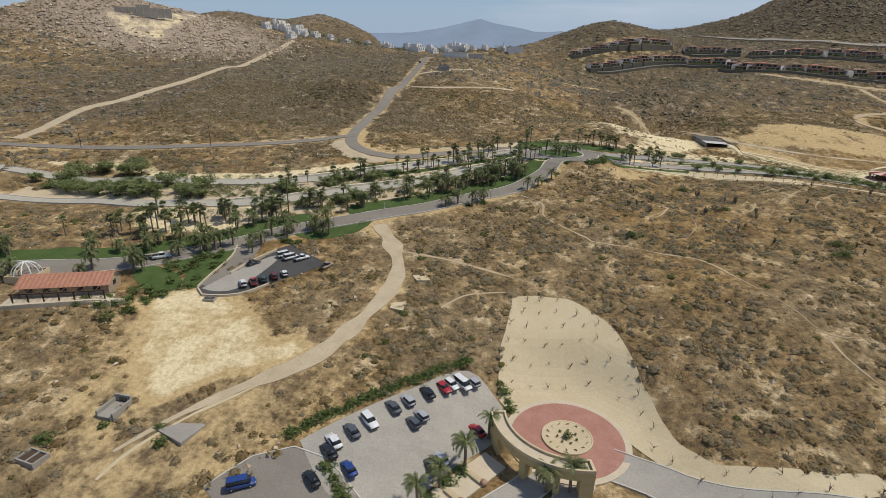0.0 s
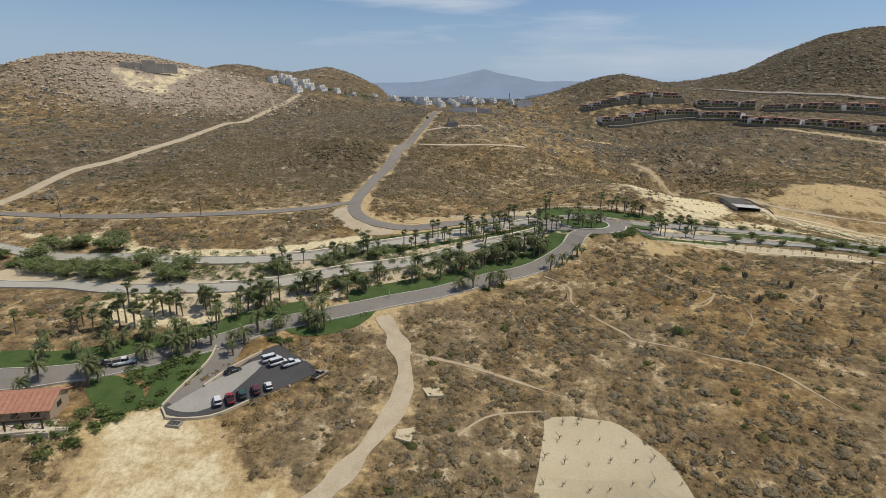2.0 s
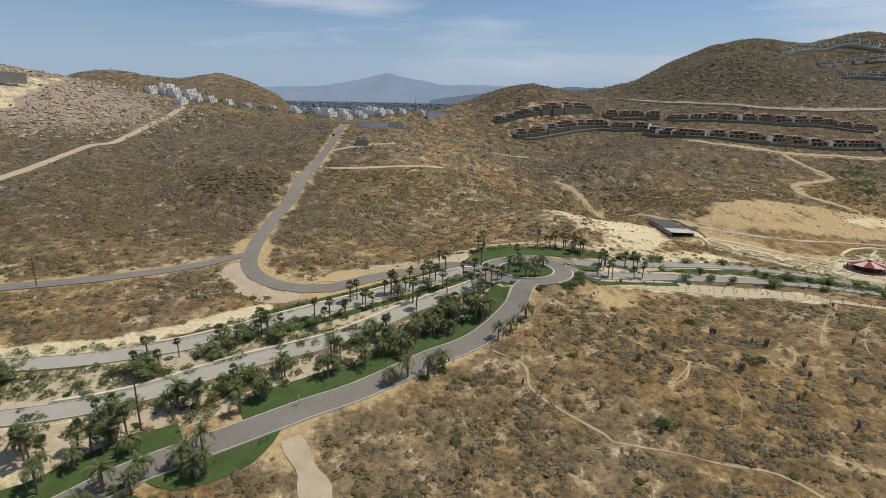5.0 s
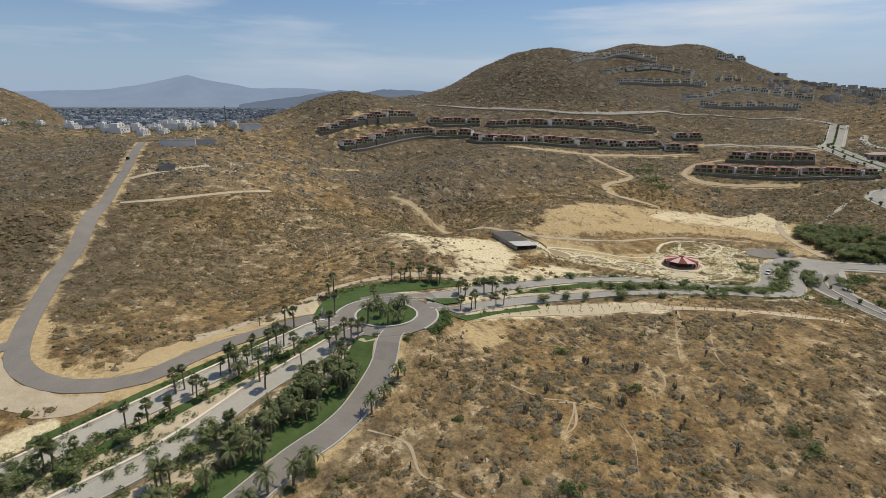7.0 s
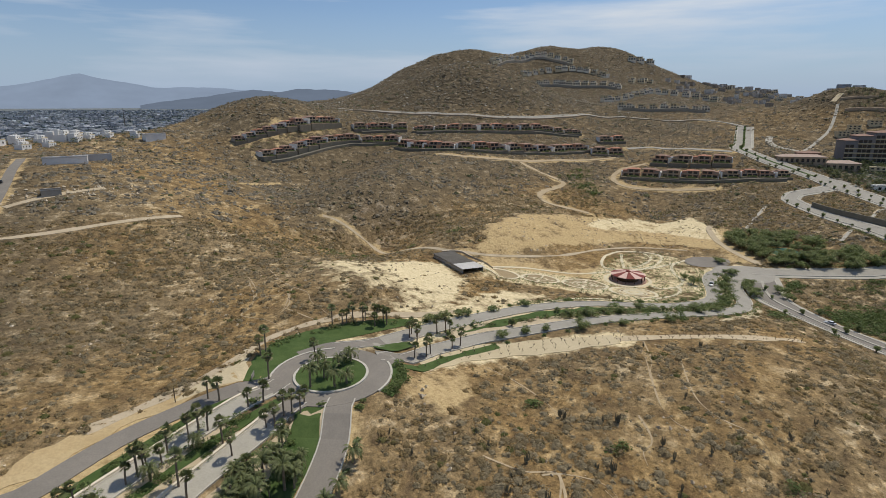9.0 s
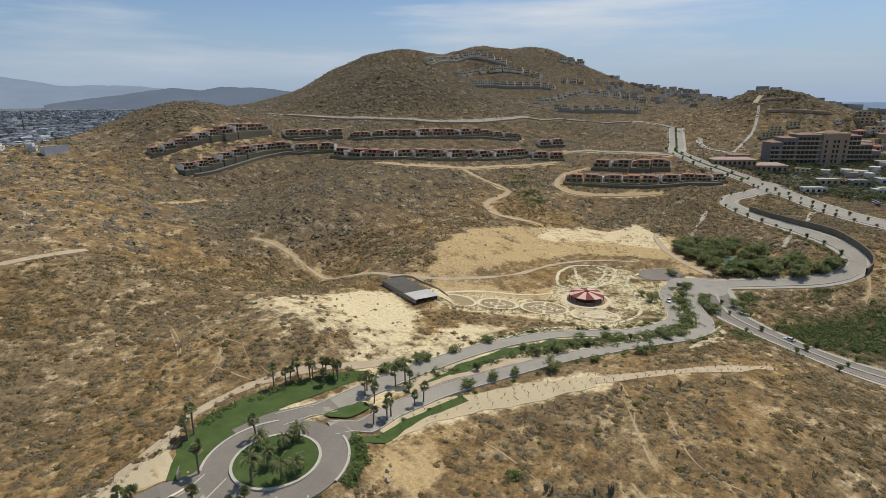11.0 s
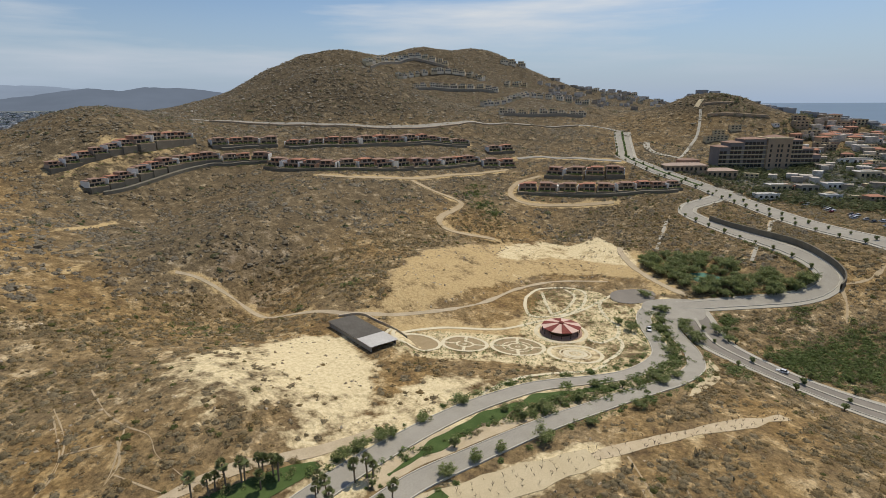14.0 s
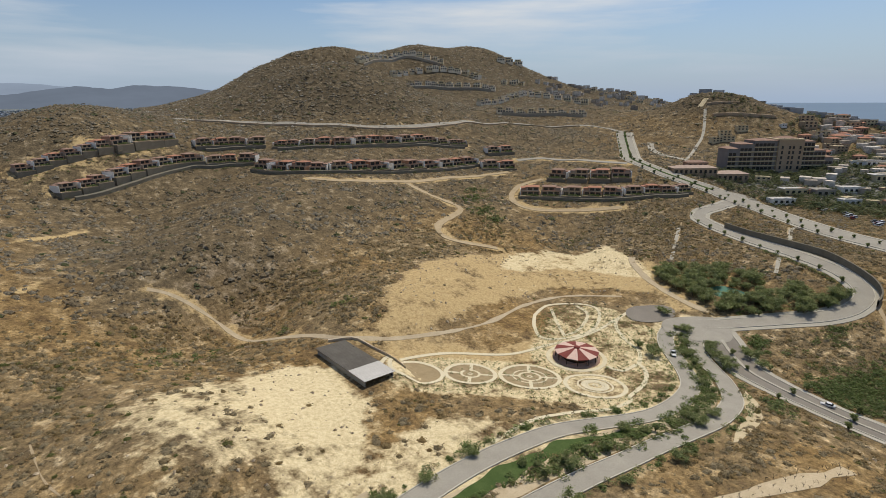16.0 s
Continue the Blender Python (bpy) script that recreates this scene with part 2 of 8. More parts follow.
hill(908, 879, 529, 304, 167, 91.3)
hill(113, 83, 221, 129, 29, -32.7)
hill(-218, 791, 321, 206, 46, 48.4)
hill(794, 300, 171, 99, 103, 32.2)
hill(112, 177, 67, 48, 155, 13.1)
hill(220, 664, 73, 55, 146, 23.1)
hill(185, 448, 93, 75, 83, -8.5)
hill(-405, 989, 131, 94, 54, 28.2)
hill(-378, 547, 70, 55, 157, 29.8)
hill(1138, 663, 180, 125, 79, 19.5)
hill(358, 948, 112, 88, 115, -0.3)
hill(-192, 226, 84, 49, 135, -9.8)
hill(388, 423, 90, 76, 77, -10.2)
hill(-64, 36, 73, 48, 101, -8.3)
hill(-82, 858, 128, 81, 50, -16.4)
hill(289, 264, 78, 64, 161, -6.8)
hill(772, 614, 133, 113, 75, 1.6)
hill(185, 152, 70, 48, 82, 7.5)
hill(393, 168, 64, 49, 121, 9.1)
hill(923, 1033, 275, 144, 1, 34.6)
hill(591, 982, 133, 101, 55, 30.3)
hill(160, 724, 111, 71, 46, 14.9)
hill(-247, 1054, 139, 99, 46, 27.4)
hill(-94, 1035, 58, 36, 135, -16.8)
hill(972, 860, 81, 61, 102, 28.7)
hill(82, 297, 36, 18, 70, 6.5)
hill(17, 79, 27, 18, 74, -6.9)
hill(-310, 599, 59, 47, 12, 22.9)
hill(-66, 349, 23, 18, 20, 13.3)
hill(213, 342, 34, 22, 4, 5.7)
hill(9, 474, 60, 53, 89, 15.8)
hill(464, 682, 139, 71, 53, 23.8)
hill(-10, 318, 49, 32, 6, -1.3)
hill(-244, 340, 36, 27, 149, 6.3)
hill(171, 620, 55, 36, 97, 17.9)
hill(79, 678, 59, 39, 72, -2.5)
hill(783, 377, 52, 36, 39, 25.9)
hill(221, 474, 48, 33, 8, 12.9)
hill(1026, 205, 152, 129, 109, 22.1)
hill(495, 359, 52, 46, 160, 15.1)
hill(93, 205, 26, 20, 62, -4.3)
hill(173, 542, 53, 32, 55, -14.1)
hill(401, 720, 128, 64, 133, 24.3)
hill(835, 904, 48, 36, 35, 16.4)
hill(69, -177, 128, 105, 4, -16.6)
hill(649, 908, 64, 48, 5, 29.6)
hill(222, 153, 33, 18, 39, -4.3)
hill(-107, 335, 37, 20, 124, -4.9)
hill(158, 426, 36, 24, 175, 14.4)
hill(241, 306, 30, 23, 167, -3.3)
hill(277, 159, 34, 31, 156, -3.7)
hill(144, 380, 35, 23, 40, -17.5)
hill(-284, 670, 48, 36, 12, 10.2)
hill(611, 790, 73, 56, 170, -16.7)
hill(-128, -197, 191, 129, 146, -24.8)
hill(164, 309, 35, 18, 139, -4.6)
hill(34, 178, 24, 18, 125, -1.5)
hill(794, 942, 65, 42, 133, 22.6)
hill(887, 881, 139, 70, 69, 33.3)
hill(-210, 992, 48, 36, 82, 18.1)
hill(16, 293, 30, 18, 82, -3.4)
hill(63, 259, 26, 18, 146, -4.3)
hill(493, 704, 91, 59, 149, 28.1)
hill(318, 521, 56, 42, 53, 7.8)
hill(111, 420, 45, 28, 40, -6.4)
hill(39, 250, 22, 18, 81, 4.0)
hill(-35, 250, 24, 21, 87, 1.7)
hill(785, 306, 49, 36, 93, 9.3)
hill(81, 117, 34, 19, 156, 3.4)
hill(-13, 114, 25, 20, 48, 1.6)
hill(1, 59, 23, 18, 113, 3.0)
hill(213, 777, 49, 36, 100, 12.3)
hill(243, 597, 48, 39, 26, -9.8)
hill(159, 344, 28, 22, 179, 4.7)
hill(1022, 800, 58, 48, 113, 15.6)
hill(-379, 928, 70, 54, 99, 18.1)
hill(979, 899, 66, 36, 67, 17.3)
hill(541, 919, 62, 58, 53, 20.2)
hill(90, 337, 30, 18, 172, -2.4)
hill(725, 922, 64, 43, 1, 15.6)
hill(338, 339, 52, 30, 11, -8.9)
hill(-137, 191, 23, 18, 116, -3.3)
hill(-182, 649, 48, 40, 2, 8.7)
hill(-439, 534, 49, 36, 13, 8.0)
hill(203, 263, 34, 24, 120, -1.8)
FOLDS = [(math.cos(a) / s, math.sin(a) / s, p, s) for a, s, p in [(random.uniform(0, 6.28), s, random.uniform(0, 6.28)) for s in (6, 7, 9, 11, 13, 16, 20, 24)]]

# levelled ground: centre, half lengths, level, width of the bank
def beyond(x, y):
    """1 out on the plain beyond the pass, 0 on the near hills."""
    a = np.clip((y - 652 - 0.3 * np.maximum(x, 0)) / 120, 0, 1)
    b_ = np.clip((x + 140 + 0.55 * np.maximum(y - 960, 0)) / 60, 0, 1)
    c = np.clip((165 + 0.6 * np.maximum(y - 730, 0) - x) / 60, 0, 1)
    f = a * b_ * c
    return f * f * (3 - 2 * f)


PADS = [(48.3, 233.6, 16, 16, 38.8, 9), (24.6, 86.6, 13, 13, 8.9, 15), (22, 68, 22, 8, 8.7, 8), (-93, 116.5, 13, 8, 23.2, 6), (215.0, 262.0, 10, 10, 25.2, 9), (147, 309, 11, 18, 34.1, 6)]


def height(x, y):
    """Ground level, for numbers or arrays."""
    x, y = np.asarray(x, float), np.asarray(y, float)
    z = np.full(np.broadcast(x, y).shape, 45.0)
    for cx, cy, rx, ry, th, rise in HILLS:
        ct, st = math.cos(th), math.sin(th)
        u, v = (x - cx) * ct + (y - cy) * st, (y - cy) * ct - (x - cx) * st
        z = z + rise * np.exp(-0.5 * (u / rx) ** 2 - 0.5 * (v / ry) ** 2)
    away = np.clip((np.hypot(x - 100, y - 200) - 330) / 300, 0, 1) * np.clip((1500 - np.hypot(x, y)) / 300, 0, 1)
    folds = sum(s * np.sin(x * a + y * b + p + 1.5 * np.sin(y * a * 0.6 - x * b * 0.6)) for a, b, p, s in FOLDS)
    z = z + away * folds * 0.035
    z = z + (62.0 - z) * beyond(x, y)
    for cx, cy, rx, ry, level, blend in PADS:
        d = np.maximum(np.hypot((x - cx) / rx, (y - cy) / ry) - 1, 0) * min(rx, ry)
        f = np.clip(1 - d / blend, 0, 1)
        f = f * f * (3 - 2 * f)
        z = z + (level - z) * f
    return z + np.clip((np.hypot(x, y) - 1500) / 3400, 0, 1) * 38


def ground(x, y):
    return float(height(x, y))


def mesh_ob(name, verts, faces, material, parent=None, smooth=False):
    me = bpy.data.meshes.new(name)
    me.from_pydata(verts, [], faces)
    if material is not None:
        me.materials.append(material)
    if smooth:
        me.polygons.foreach_set("use_smooth", [True] * len(me.polygons))
    ob = new(name, me)
    if parent is not None:
        ob.parent = parent
    return ob


def part(name, bm, material, parent, label=""):
    me = bpy.data.meshes.new(name)
    bm.to_mesh(me)
    bm.free()
    me.materials.append(material)
    ob = new(name, me)
    ob.parent = parent
    if label:
        ob["label"] = label
    return ob


def steps(a, b, s0, s1):
    """Coordinates from a to b with steps that grow from s0 to s1."""
    out, p, n = [], a, 0
    sign = 1 if b > a else -1
    while abs(p - a) < abs(b - a):
        f = abs(p - a) / abs(b - a)
        p += sign * (s0 + (s1 - s0) * f)
        out.append(p)
    return out


def ground_axis(lo, hi, near, mid_lo, mid_hi, mid):
    core = list(np.arange(lo, hi + 0.1, near))
    up = steps(core[-1], mid_hi, near, mid)
    up += steps(up[-1], 4900, mid * 2, 300)
    dn = steps(core[0], mid_lo, near, mid)
    dn += steps(dn[-1], -4900, mid * 2, 300)
    return np.array(dn[::-1] + core + up)


def inside(poly, x, y):
    """Which of the points lie within a closed outline."""
    hit = np.zeros(x.shape, bool)
    for (x0, y0), (x1, y1) in zip(poly, poly[1:] + poly[:1]):
        if y0 != y1:
            hit ^= ((y0 > y) != (y1 > y)) & (x < (x1 - x0) * (y - y0) / (y1 - y0) + x0)
    return hit


def off_line(pts, x, y):
    """Distance of points from a line of many bends."""
    best = np.full(x.shape, 1e9)
    for (x0, y0), (x1, y1) in zip(pts, pts[1:]):
        dx, dy = x1 - x0, y1 - y0
        t = np.clip(((x - x0) * dx + (y - y0) * dy) / (dx * dx + dy * dy + 1e-9), 0, 1)
        best = np.minimum(best, np.hypot(x - x0 - t * dx, y - y0 - t * dy))
    return best


def smooth_line(pts, step=3.0):
    """A rounded line through the given bends."""
    out = []
    p = [Vector(q) for q in pts]
    for i in range(len(p) - 1):
        a, b, c, d = p[max(i - 1, 0)], p[i], p[i + 1], p[min(i + 2, len(p) - 1)]
        n = max(1, int((c - b).length / step))
        for k in range(n):
            t = k / n
            out.append(0.5 * ((2 * b) + (c - a) * t + (2 * a - 5 * b + 4 * c - d) * t * t + (3 * b - a - 3 * c + d) * t ** 3))
    out.append(p[-1])
    return [(v.x, v.y) for v in out]


def strip(name, pts, width, material, label, category, lift=0.18, step=3.0, kerb=0.0, cross=4, wobble=0.0, kind="structure", taper=1.0):
    """A way laid over the ground: a slab with sunk edges, and kerbs as real steps where it has them."""
    line = smooth_line(pts, step)
    P = np.array(line)
    tang = np.gradient(P, axis=0)
    tang /= np.linalg.norm(tang, axis=1)[:, None] + 1e-9
    nrm = np.stack([-tang[:, 1], tang[:, 0]], 1)
    w = width / 2.0 * np.interp(np.linspace(0, 1, len(P)), (0, 0.55, 1), (1, 1, taper))
    if wobble:
        w = w * (1 + wobble * np.array([noise.noise((x * 0.13, y * 0.13, 3.0)) for x, y in line]))
    offs = np.linspace(-1, 1, cross + 1)
    mid = height(P[:, 0], P[:, 1])
    rows, verts, faces = [], [], []
    L = P - nrm * w[:, None]
    R = P + nrm * w[:, None]
    for o in [-1.0] + list(offs) + [1.0]:
        q = P + nrm * (w * o)[:, None]
        rows.append((q, height(q[:, 0], q[:, 1]) + lift))
    rows[0][1][:] -= lift + 0.4
    rows[-1][1][:] -= lift + 0.4
    n, k = len(P), len(rows)
    for q, z in rows:
        verts += [(a, b, c) for (a, b), c in zip(q, z)]
    for j in range(k - 1):
        for i in range(n - 1):
            faces.append((j * n + i, j * n + i + 1, (j + 1) * n + i + 1, (j + 1) * n + i))
    faces = [f[::-1] for f in faces]
    ob = tagged(mesh_ob(name, verts, faces, material), label, category, kind=kind)
    if kerb:
        for sgn in (-1, 1):
            prof = [(0.0, -0.3), (0.0, kerb), (0.28, kerb), (0.28, -0.3)]
            kv, kf = [], []
            for dx, dz in prof:
                q = P + nrm * (sgn * (w + dx))[:, None]
                e = P + nrm * (sgn * w)[:, None]
                kv += [(a, b, c + lift + dz) for (a, b), c in zip(q, height(e[:, 0], e[:, 1]))]
            for j in range(3):
                for i in range(n - 1):
                    f = (j * n + i, j * n + i + 1, (j + 1) * n + i + 1, (j + 1) * n + i)
                    kf.append(f if sgn > 0 else f[::-1])
            mesh_ob("kerb", kv, kf, KERB, ob)
    return ob


def patch(name, poly, material, label, category, lift=0.1, step=3.0, rough=0.0, kind="structure"):
    """A sheet of ground of another kind, laid over the land within an outline with a worn edge."""
    edge = smooth_line(list(poly) + [poly[0]], step)[:-1]
    if rough:
        edge = [(x + rough * noise.noise((x * 0.17, y * 0.17, 0.0)), y + rough * noise.noise((x * 0.17, y * 0.17, 9.0))) for x, y in edge]
    xs, ys = [p[0] for p in edge], [p[1] for p in edge]
    gx, gy = np.meshgrid(np.arange(min(xs), max(xs), step), np.arange(min(ys), max(ys), step))
    gx, gy = gx.ravel(), gy.ravel()
    ok = inside(edge, gx, gy) & (off_line(edge + edge[:1], gx, gy) > step * 0.4)
    pts = [Vector(p) for p in edge] + [Vector((a, b)) for a, b in zip(gx[ok], gy[ok])]
    v, _, f, *_ = mathutils.geometry.delaunay_2d_cdt(pts, [], [list(range(len(edge)))], 1, 1e-4)
    z = height([p.x for p in v], [p.y for p in v]) + lift
    verts = [(p.x, p.y, c) for p, c in zip(v, z)]
    faces = [tuple(q) for q in f]
    return tagged(mesh_ob(name, verts, faces, material), label, category, kind=kind)


# ---- lines of the plan ----
PALM_ROAD = [(45.5, 221), (43.3, 218.4), (38.6, 210.7), (33.5, 204.5), (25.3, 196.4), (17.2, 191.2), (9.8, 187.7), (-7.6, 176.5), (-19.5, 171.1), (-30.6, 165.5), (-41, 160.4), (-50.7, 155.3), (-59, 148.9), (-66.9, 143.5), (-74.5, 139.1), (-83.2, 134), (-94.1, 130), (-104, 127.5), (-120, 122)]
BOUL_N = [(-165, 203), (-150.3, 200.7), (-111, 195.1), (-95.6, 191.5), (-74.1, 191.6), (-51.5, 196.5), (-40.7, 201.3), (-28.6, 207.6), (-14.8, 214.7), (1.2, 223.2), (15.7, 229.5), (31.4, 234.4), (36.5, 237.5)]
BOUL_S = [(-151.3, 173.6), (-122.8, 175.2), (-102.7, 171.3), (-81.4, 172.2), (-63.9, 175), (-52, 179.5), (-47.7, 182), (-38, 187.2), (-26.9, 191.7), (-17, 195.7), (-6.1, 202.6), (6.6, 211.8), (17.2, 217.3), (29.7, 222.9), (36.5, 226.5)]
EAST_N = [(56, 248), (59.3, 247.5), (67.4, 247.4), (77.6, 249), (92.7, 250.4), (104.8, 250.4), (122, 249.2), (134.6, 247.4), (147.3, 244.4), (160.1, 240.4), (170.7, 234.2), (180.7, 227.8), (191.2, 223.2), (205.1, 221.3), (218.6, 222.2), (229.4, 226.6), (240.3, 233.6), (250.1, 240.3), (261.5, 244.2), (272.5, 243.8), (280.5, 239.5)]
EAST_S = [(63.5, 236), (72.1, 234.6), (82, 237.2), (93.3, 237.7), (104.5, 236.7), (122.3, 231.6), (145, 224.8), (158.0, 220.5), (169.8, 217.1), (184.0, 212.7), (196.7, 209.4), (210.6, 208.4), (221.0, 210.0), (234.0, 215.9), (242.6, 222.4), (252.1, 228.7), (263.7, 233.4), (276.7, 234.6)]
EAST_MAIN = [(284, 233.5), (271, 225.0), (260.2, 218.6), (250.4, 211.3), (245.7, 204.3), (242.1, 195.7), (239.7, 186.7), (238.6, 178.6), (238.0, 170.5), (236, 150), (232, 120), (226, 80)]
CURVE = [(281, 235.5), (286.3, 229.2), (294.9, 220.6), (306.0, 208.1), (316.1, 195.6), (326.3, 187.2), (337.1, 183.6), (345.6, 184.4), (353.4, 188.7), (361.3, 195.5), (369.7, 206.0), (380.9, 221.4), (391.2, 236.3), (404.5, 253.5), (420.5, 273.4), (425.0, 278.0), (438.2, 281.1), (450.9, 277.0), (465.8, 272.4), (482.0, 269.4)]
UPPER = [(385, 150), (396, 165), (410, 188), (426.2, 205.6), (451.1, 227.9), (470.2, 248.1), (482.0, 269.4), (490.6, 288.3), (492.8, 308.7), (496, 330.5), (511, 357), (540, 374), (574.9, 388.0), (659.3, 429.5)]
CREST = [(38, 238.6), (30.1, 238.9), (17.9, 239.1), (8.2, 237.9), (-1.0, 235.0), (-9.4, 230.2), (-17.0, 225.9), (-24.8, 225.0), (-32.3, 227.0), (-39.4, 232.6), (-43.9, 240.8), (-45.3, 251.1), (-45.6, 265), (-45.2, 283), (-44.6, 301), (-42.6, 313), (-38.2, 340), (-32.8, 400), (-26.5, 440), (-23, 480), (-20.5, 570)]
LEFT_ROAD = [(-45.5, 252.0), (-50.5, 249.5), (-63.2, 242.5), (-91.5, 235), (-123.1, 232.8), (-180.3, 235.6), (-230, 237)]
DIRT_DIAG = [(-199, 245), (-198.1, 257.5), (-197.9, 292.1), (-185.6, 317.7), (-182.1, 369.5), (-181.4, 442.9), (-171.7, 462.2), (-171.9, 529.7), (-167, 603.7)]
FORK = [(-22, 162.8), (-16.8, 151.3), (-13.4, 138.2), (-14.2, 126.7), (-18.7, 115.4), (-23.7, 105.9), (-29.5, 98.4), (-37, 91.5), (-46, 82.5), (-56, 70), (-62, 60)]
SAND = [(17.9, 127.3), (31, 126.6), (39.1, 118), (42.4, 108.6), (43.8, 97.1), (46.8, 80.7), (54.9, 76.8), (75.9, 73.5), (73.5, 70.1), (49.1, 70.6), (41.6, 77.5), (35.6, 88.1), (28.2, 95.5), (16.2, 95.1), (12.2, 98), (13.8, 112.4)]
TAN = [(-72, 118.3), (-65.6, 122.7), (-55.5, 122.5), (-45.4, 109.5), (-39.4, 102.8), (-30.4, 102), (-43.4, 96.6), (-53, 91.4), (-56, 88.1), (-63.3, 97.1), (-67.9, 107.9)]
WHITE = [(92.1, 326.3), (122.4, 325.8), (129.3, 314.4), (133.8, 291.5), (120.9, 276.7), (108.1, 277.3), (90.8, 287), (85, 302)]
LOT = [(-24.2, 76.9), (6.2, 101), (12.1, 96.5), (10, 91.8), (1.9, 79.9), (-7.3, 68), (-17.4, 68)]
LOT2 = [(-48.6, 145.6), (-46.2, 147.6), (-35.1, 139.7), (-33.9, 137.5), (-40.7, 131.3), (-52.3, 122.7), (-58.5, 121.7), (-63.2, 123.8), (-60.7, 133), (-56.7, 131.9)]
RAMP = [(-60.5, 124.7), (-57.7, 134), (-57.2, 144.9), (-57.4, 151.6)]
LAWN_HOUSE = [(-81.6, 127.3), (-82.5, 131.6), (-77.5, 132.6), (-70.3, 129.2), (-67.7, 124.1), (-71.1, 121.2), (-74.9, 120.8)]
HEDGE_BED = [(-74.5, 133.3), (-71.2, 137.6), (-60.8, 144.6), (-60.3, 139.4), (-62.4, 130), (-63.4, 124.2), (-67.2, 124.1), (-69.1, 130.8)]
LAWN_B = [(-47.1, 154.5), (-37.9, 160.6), (-24.9, 167), (-26.5, 159.2), (-32.3, 154.1), (-40.9, 151.5)]
PATH1 = [(26.5, 190), (33, 183.1), (32.3, 174.3), (36.4, 166.9), (43.3, 157.4), (44, 155.3), (56.3, 149.4), (61.1, 146.2)]
PATH1B = [(54.5, 147.7), (71.4, 140.9), (77.2, 130.7), (83.7, 118.3), (86.6, 109.4), (94.2, 107.5)]
PATH2 = [(-11.6, 145.8), (1.5, 142), (17.1, 135.6), (22.3, 133.4)]
PATH3 = [(-1.1, 120), (6, 126.4), (18.8, 129.2)]
PATH4 = [(86.5, 108.2), (87, 101.8), (89.7, 93.6)]
PATH5 = [(116.1, 184.4), (113.2, 179.2), (112, 170), (109.1, 166.4)]
PATH5B = [(130.9, 182.3), (126.6, 173.3), (123.8, 164.5)]
SANDROW = [(74.6, 231), (86.8, 231), (98, 229.5), (111.5, 223), (124, 216), (135.6, 209.6), (154, 199.5), (167, 192.5), (180, 185), (194, 178)]
LAWN_N = [(32.7, 250.4), (41, 259.1), (57, 264.1), (83.7, 260.3), (88.8, 255.9), (70, 254.7), (51.9, 252), (40.1, 244.8), (35, 240.9), (31.8, 242.5)]
SPLIT_E = [(65.7, 243.4), (70.7, 245.6), (79.5, 244.8), (79, 241.9), (70.8, 240.2), (66.3, 241.1)]
TAN_E = [(195.8, 338.2), (237.4, 355.6), (269.4, 354.8), (302.1, 350.2), (331.6, 328.4), (330.3, 292.3), (340.2, 280), (315.3, 267.9), (298.4, 240.8), (277.5, 267.5), (282.4, 283.8), (254.4, 299.3), (222.7, 297.5), (201.1, 299.4), (174.1, 316.6), (161.3, 321.4), (179, 324.6)]
TRACK_E = [(124.3, 413.8), (132.3, 406.8), (140, 394.7), (142.8, 382.2), (144.6, 347), (161.8, 321.9), (185.4, 309.5), (213.2, 302.6), (247.3, 304.3), (272.1, 296.8), (288.9, 275)]
GARDEN = [(160.2, 305.6), (174.5, 299.9), (200.8, 273.1), (239.8, 293.7), (260.5, 293.6), (272.5, 279.2), (268.1, 263.6), (260.3, 245.9), (244.9, 238.5), (221.4, 227.1), (197.4, 226.6), (185.4, 230.8), (177.9, 245.4), (167.6, 265.3), (153.4, 281.1), (146.3, 291.3)]
TANFLAT = [(170, 315.6), (204.3, 296.1), (251.3, 297.5), (260.5, 293.6), (239.8, 293.7), (200.8, 273.1), (174.5, 299.9), (160.2, 305.6)]
APRON = [(272.9, 266.4), (280.2, 265.8), (290.3, 255.1), (287.4, 249.0), (278.2, 247.6), (267.5, 253.9), (265.8, 261.8)]
PATHS_G = [(215.9, 250.4), (215.7, 244.6), (225.4, 242.1), (219.2, 237.1), (208.6, 234.6), (196.4, 234.4), (193.9, 232.8), (183.4, 235.1), (174.2, 241.7), (161.3, 248.3), (143.3, 250.1)]
PATHS_G2 = [(240.5, 295.3), (252, 297.5), (258.8, 296.0), (267.1, 288.3), (268.4, 279.2), (259.1, 272.8), (242.9, 269.1), (228.7, 273.2), (221.7, 280.3), (229, 288.5)]
GROVE = [(329.1, 274.4), (347.3, 255), (341.9, 231.7), (337.2, 211.2), (334.6, 191), (323.9, 191.8), (298.3, 226.4), (301.2, 236.7), (313.3, 264.3)]
POOL = [(320.1, 245.0), (326.4, 237.9), (321.7, 225.0), (314.3, 228.2), (314.4, 238.2)]
GREEN_E = [(276.5, 221.3), (287.8, 215.2), (273, 208.3), (260, 211.7)]
GREEN_E2 = [(256.6, 184.5), (294, 172.5), (256.5, 170.9), (248.2, 180.7)]
WALL_CURVE = [(414.2, 260.2), (403.8, 244.9), (390.4, 222.9), (378.4, 203.9), (363.2, 189.6), (350.0, 180.2), (339.8, 177.3), (332.5, 178.3)]
ROAD_TERR = [(487.3, 464.3), (508.6, 448.7), (504.1, 416.1), (493.2, 383.3), (496.3, 359.2)]
LOOP_C = [(420.1, 330.7), (401.3, 361.4), (383.8, 389.6), (393.9, 408.9), (420.9, 418.4), (442.9, 410.1)]
TRACK_Z = [(268.8, 497.5), (283.4, 481.6), (339.8, 469.8), (392.6, 467.9), (448.3, 448)]
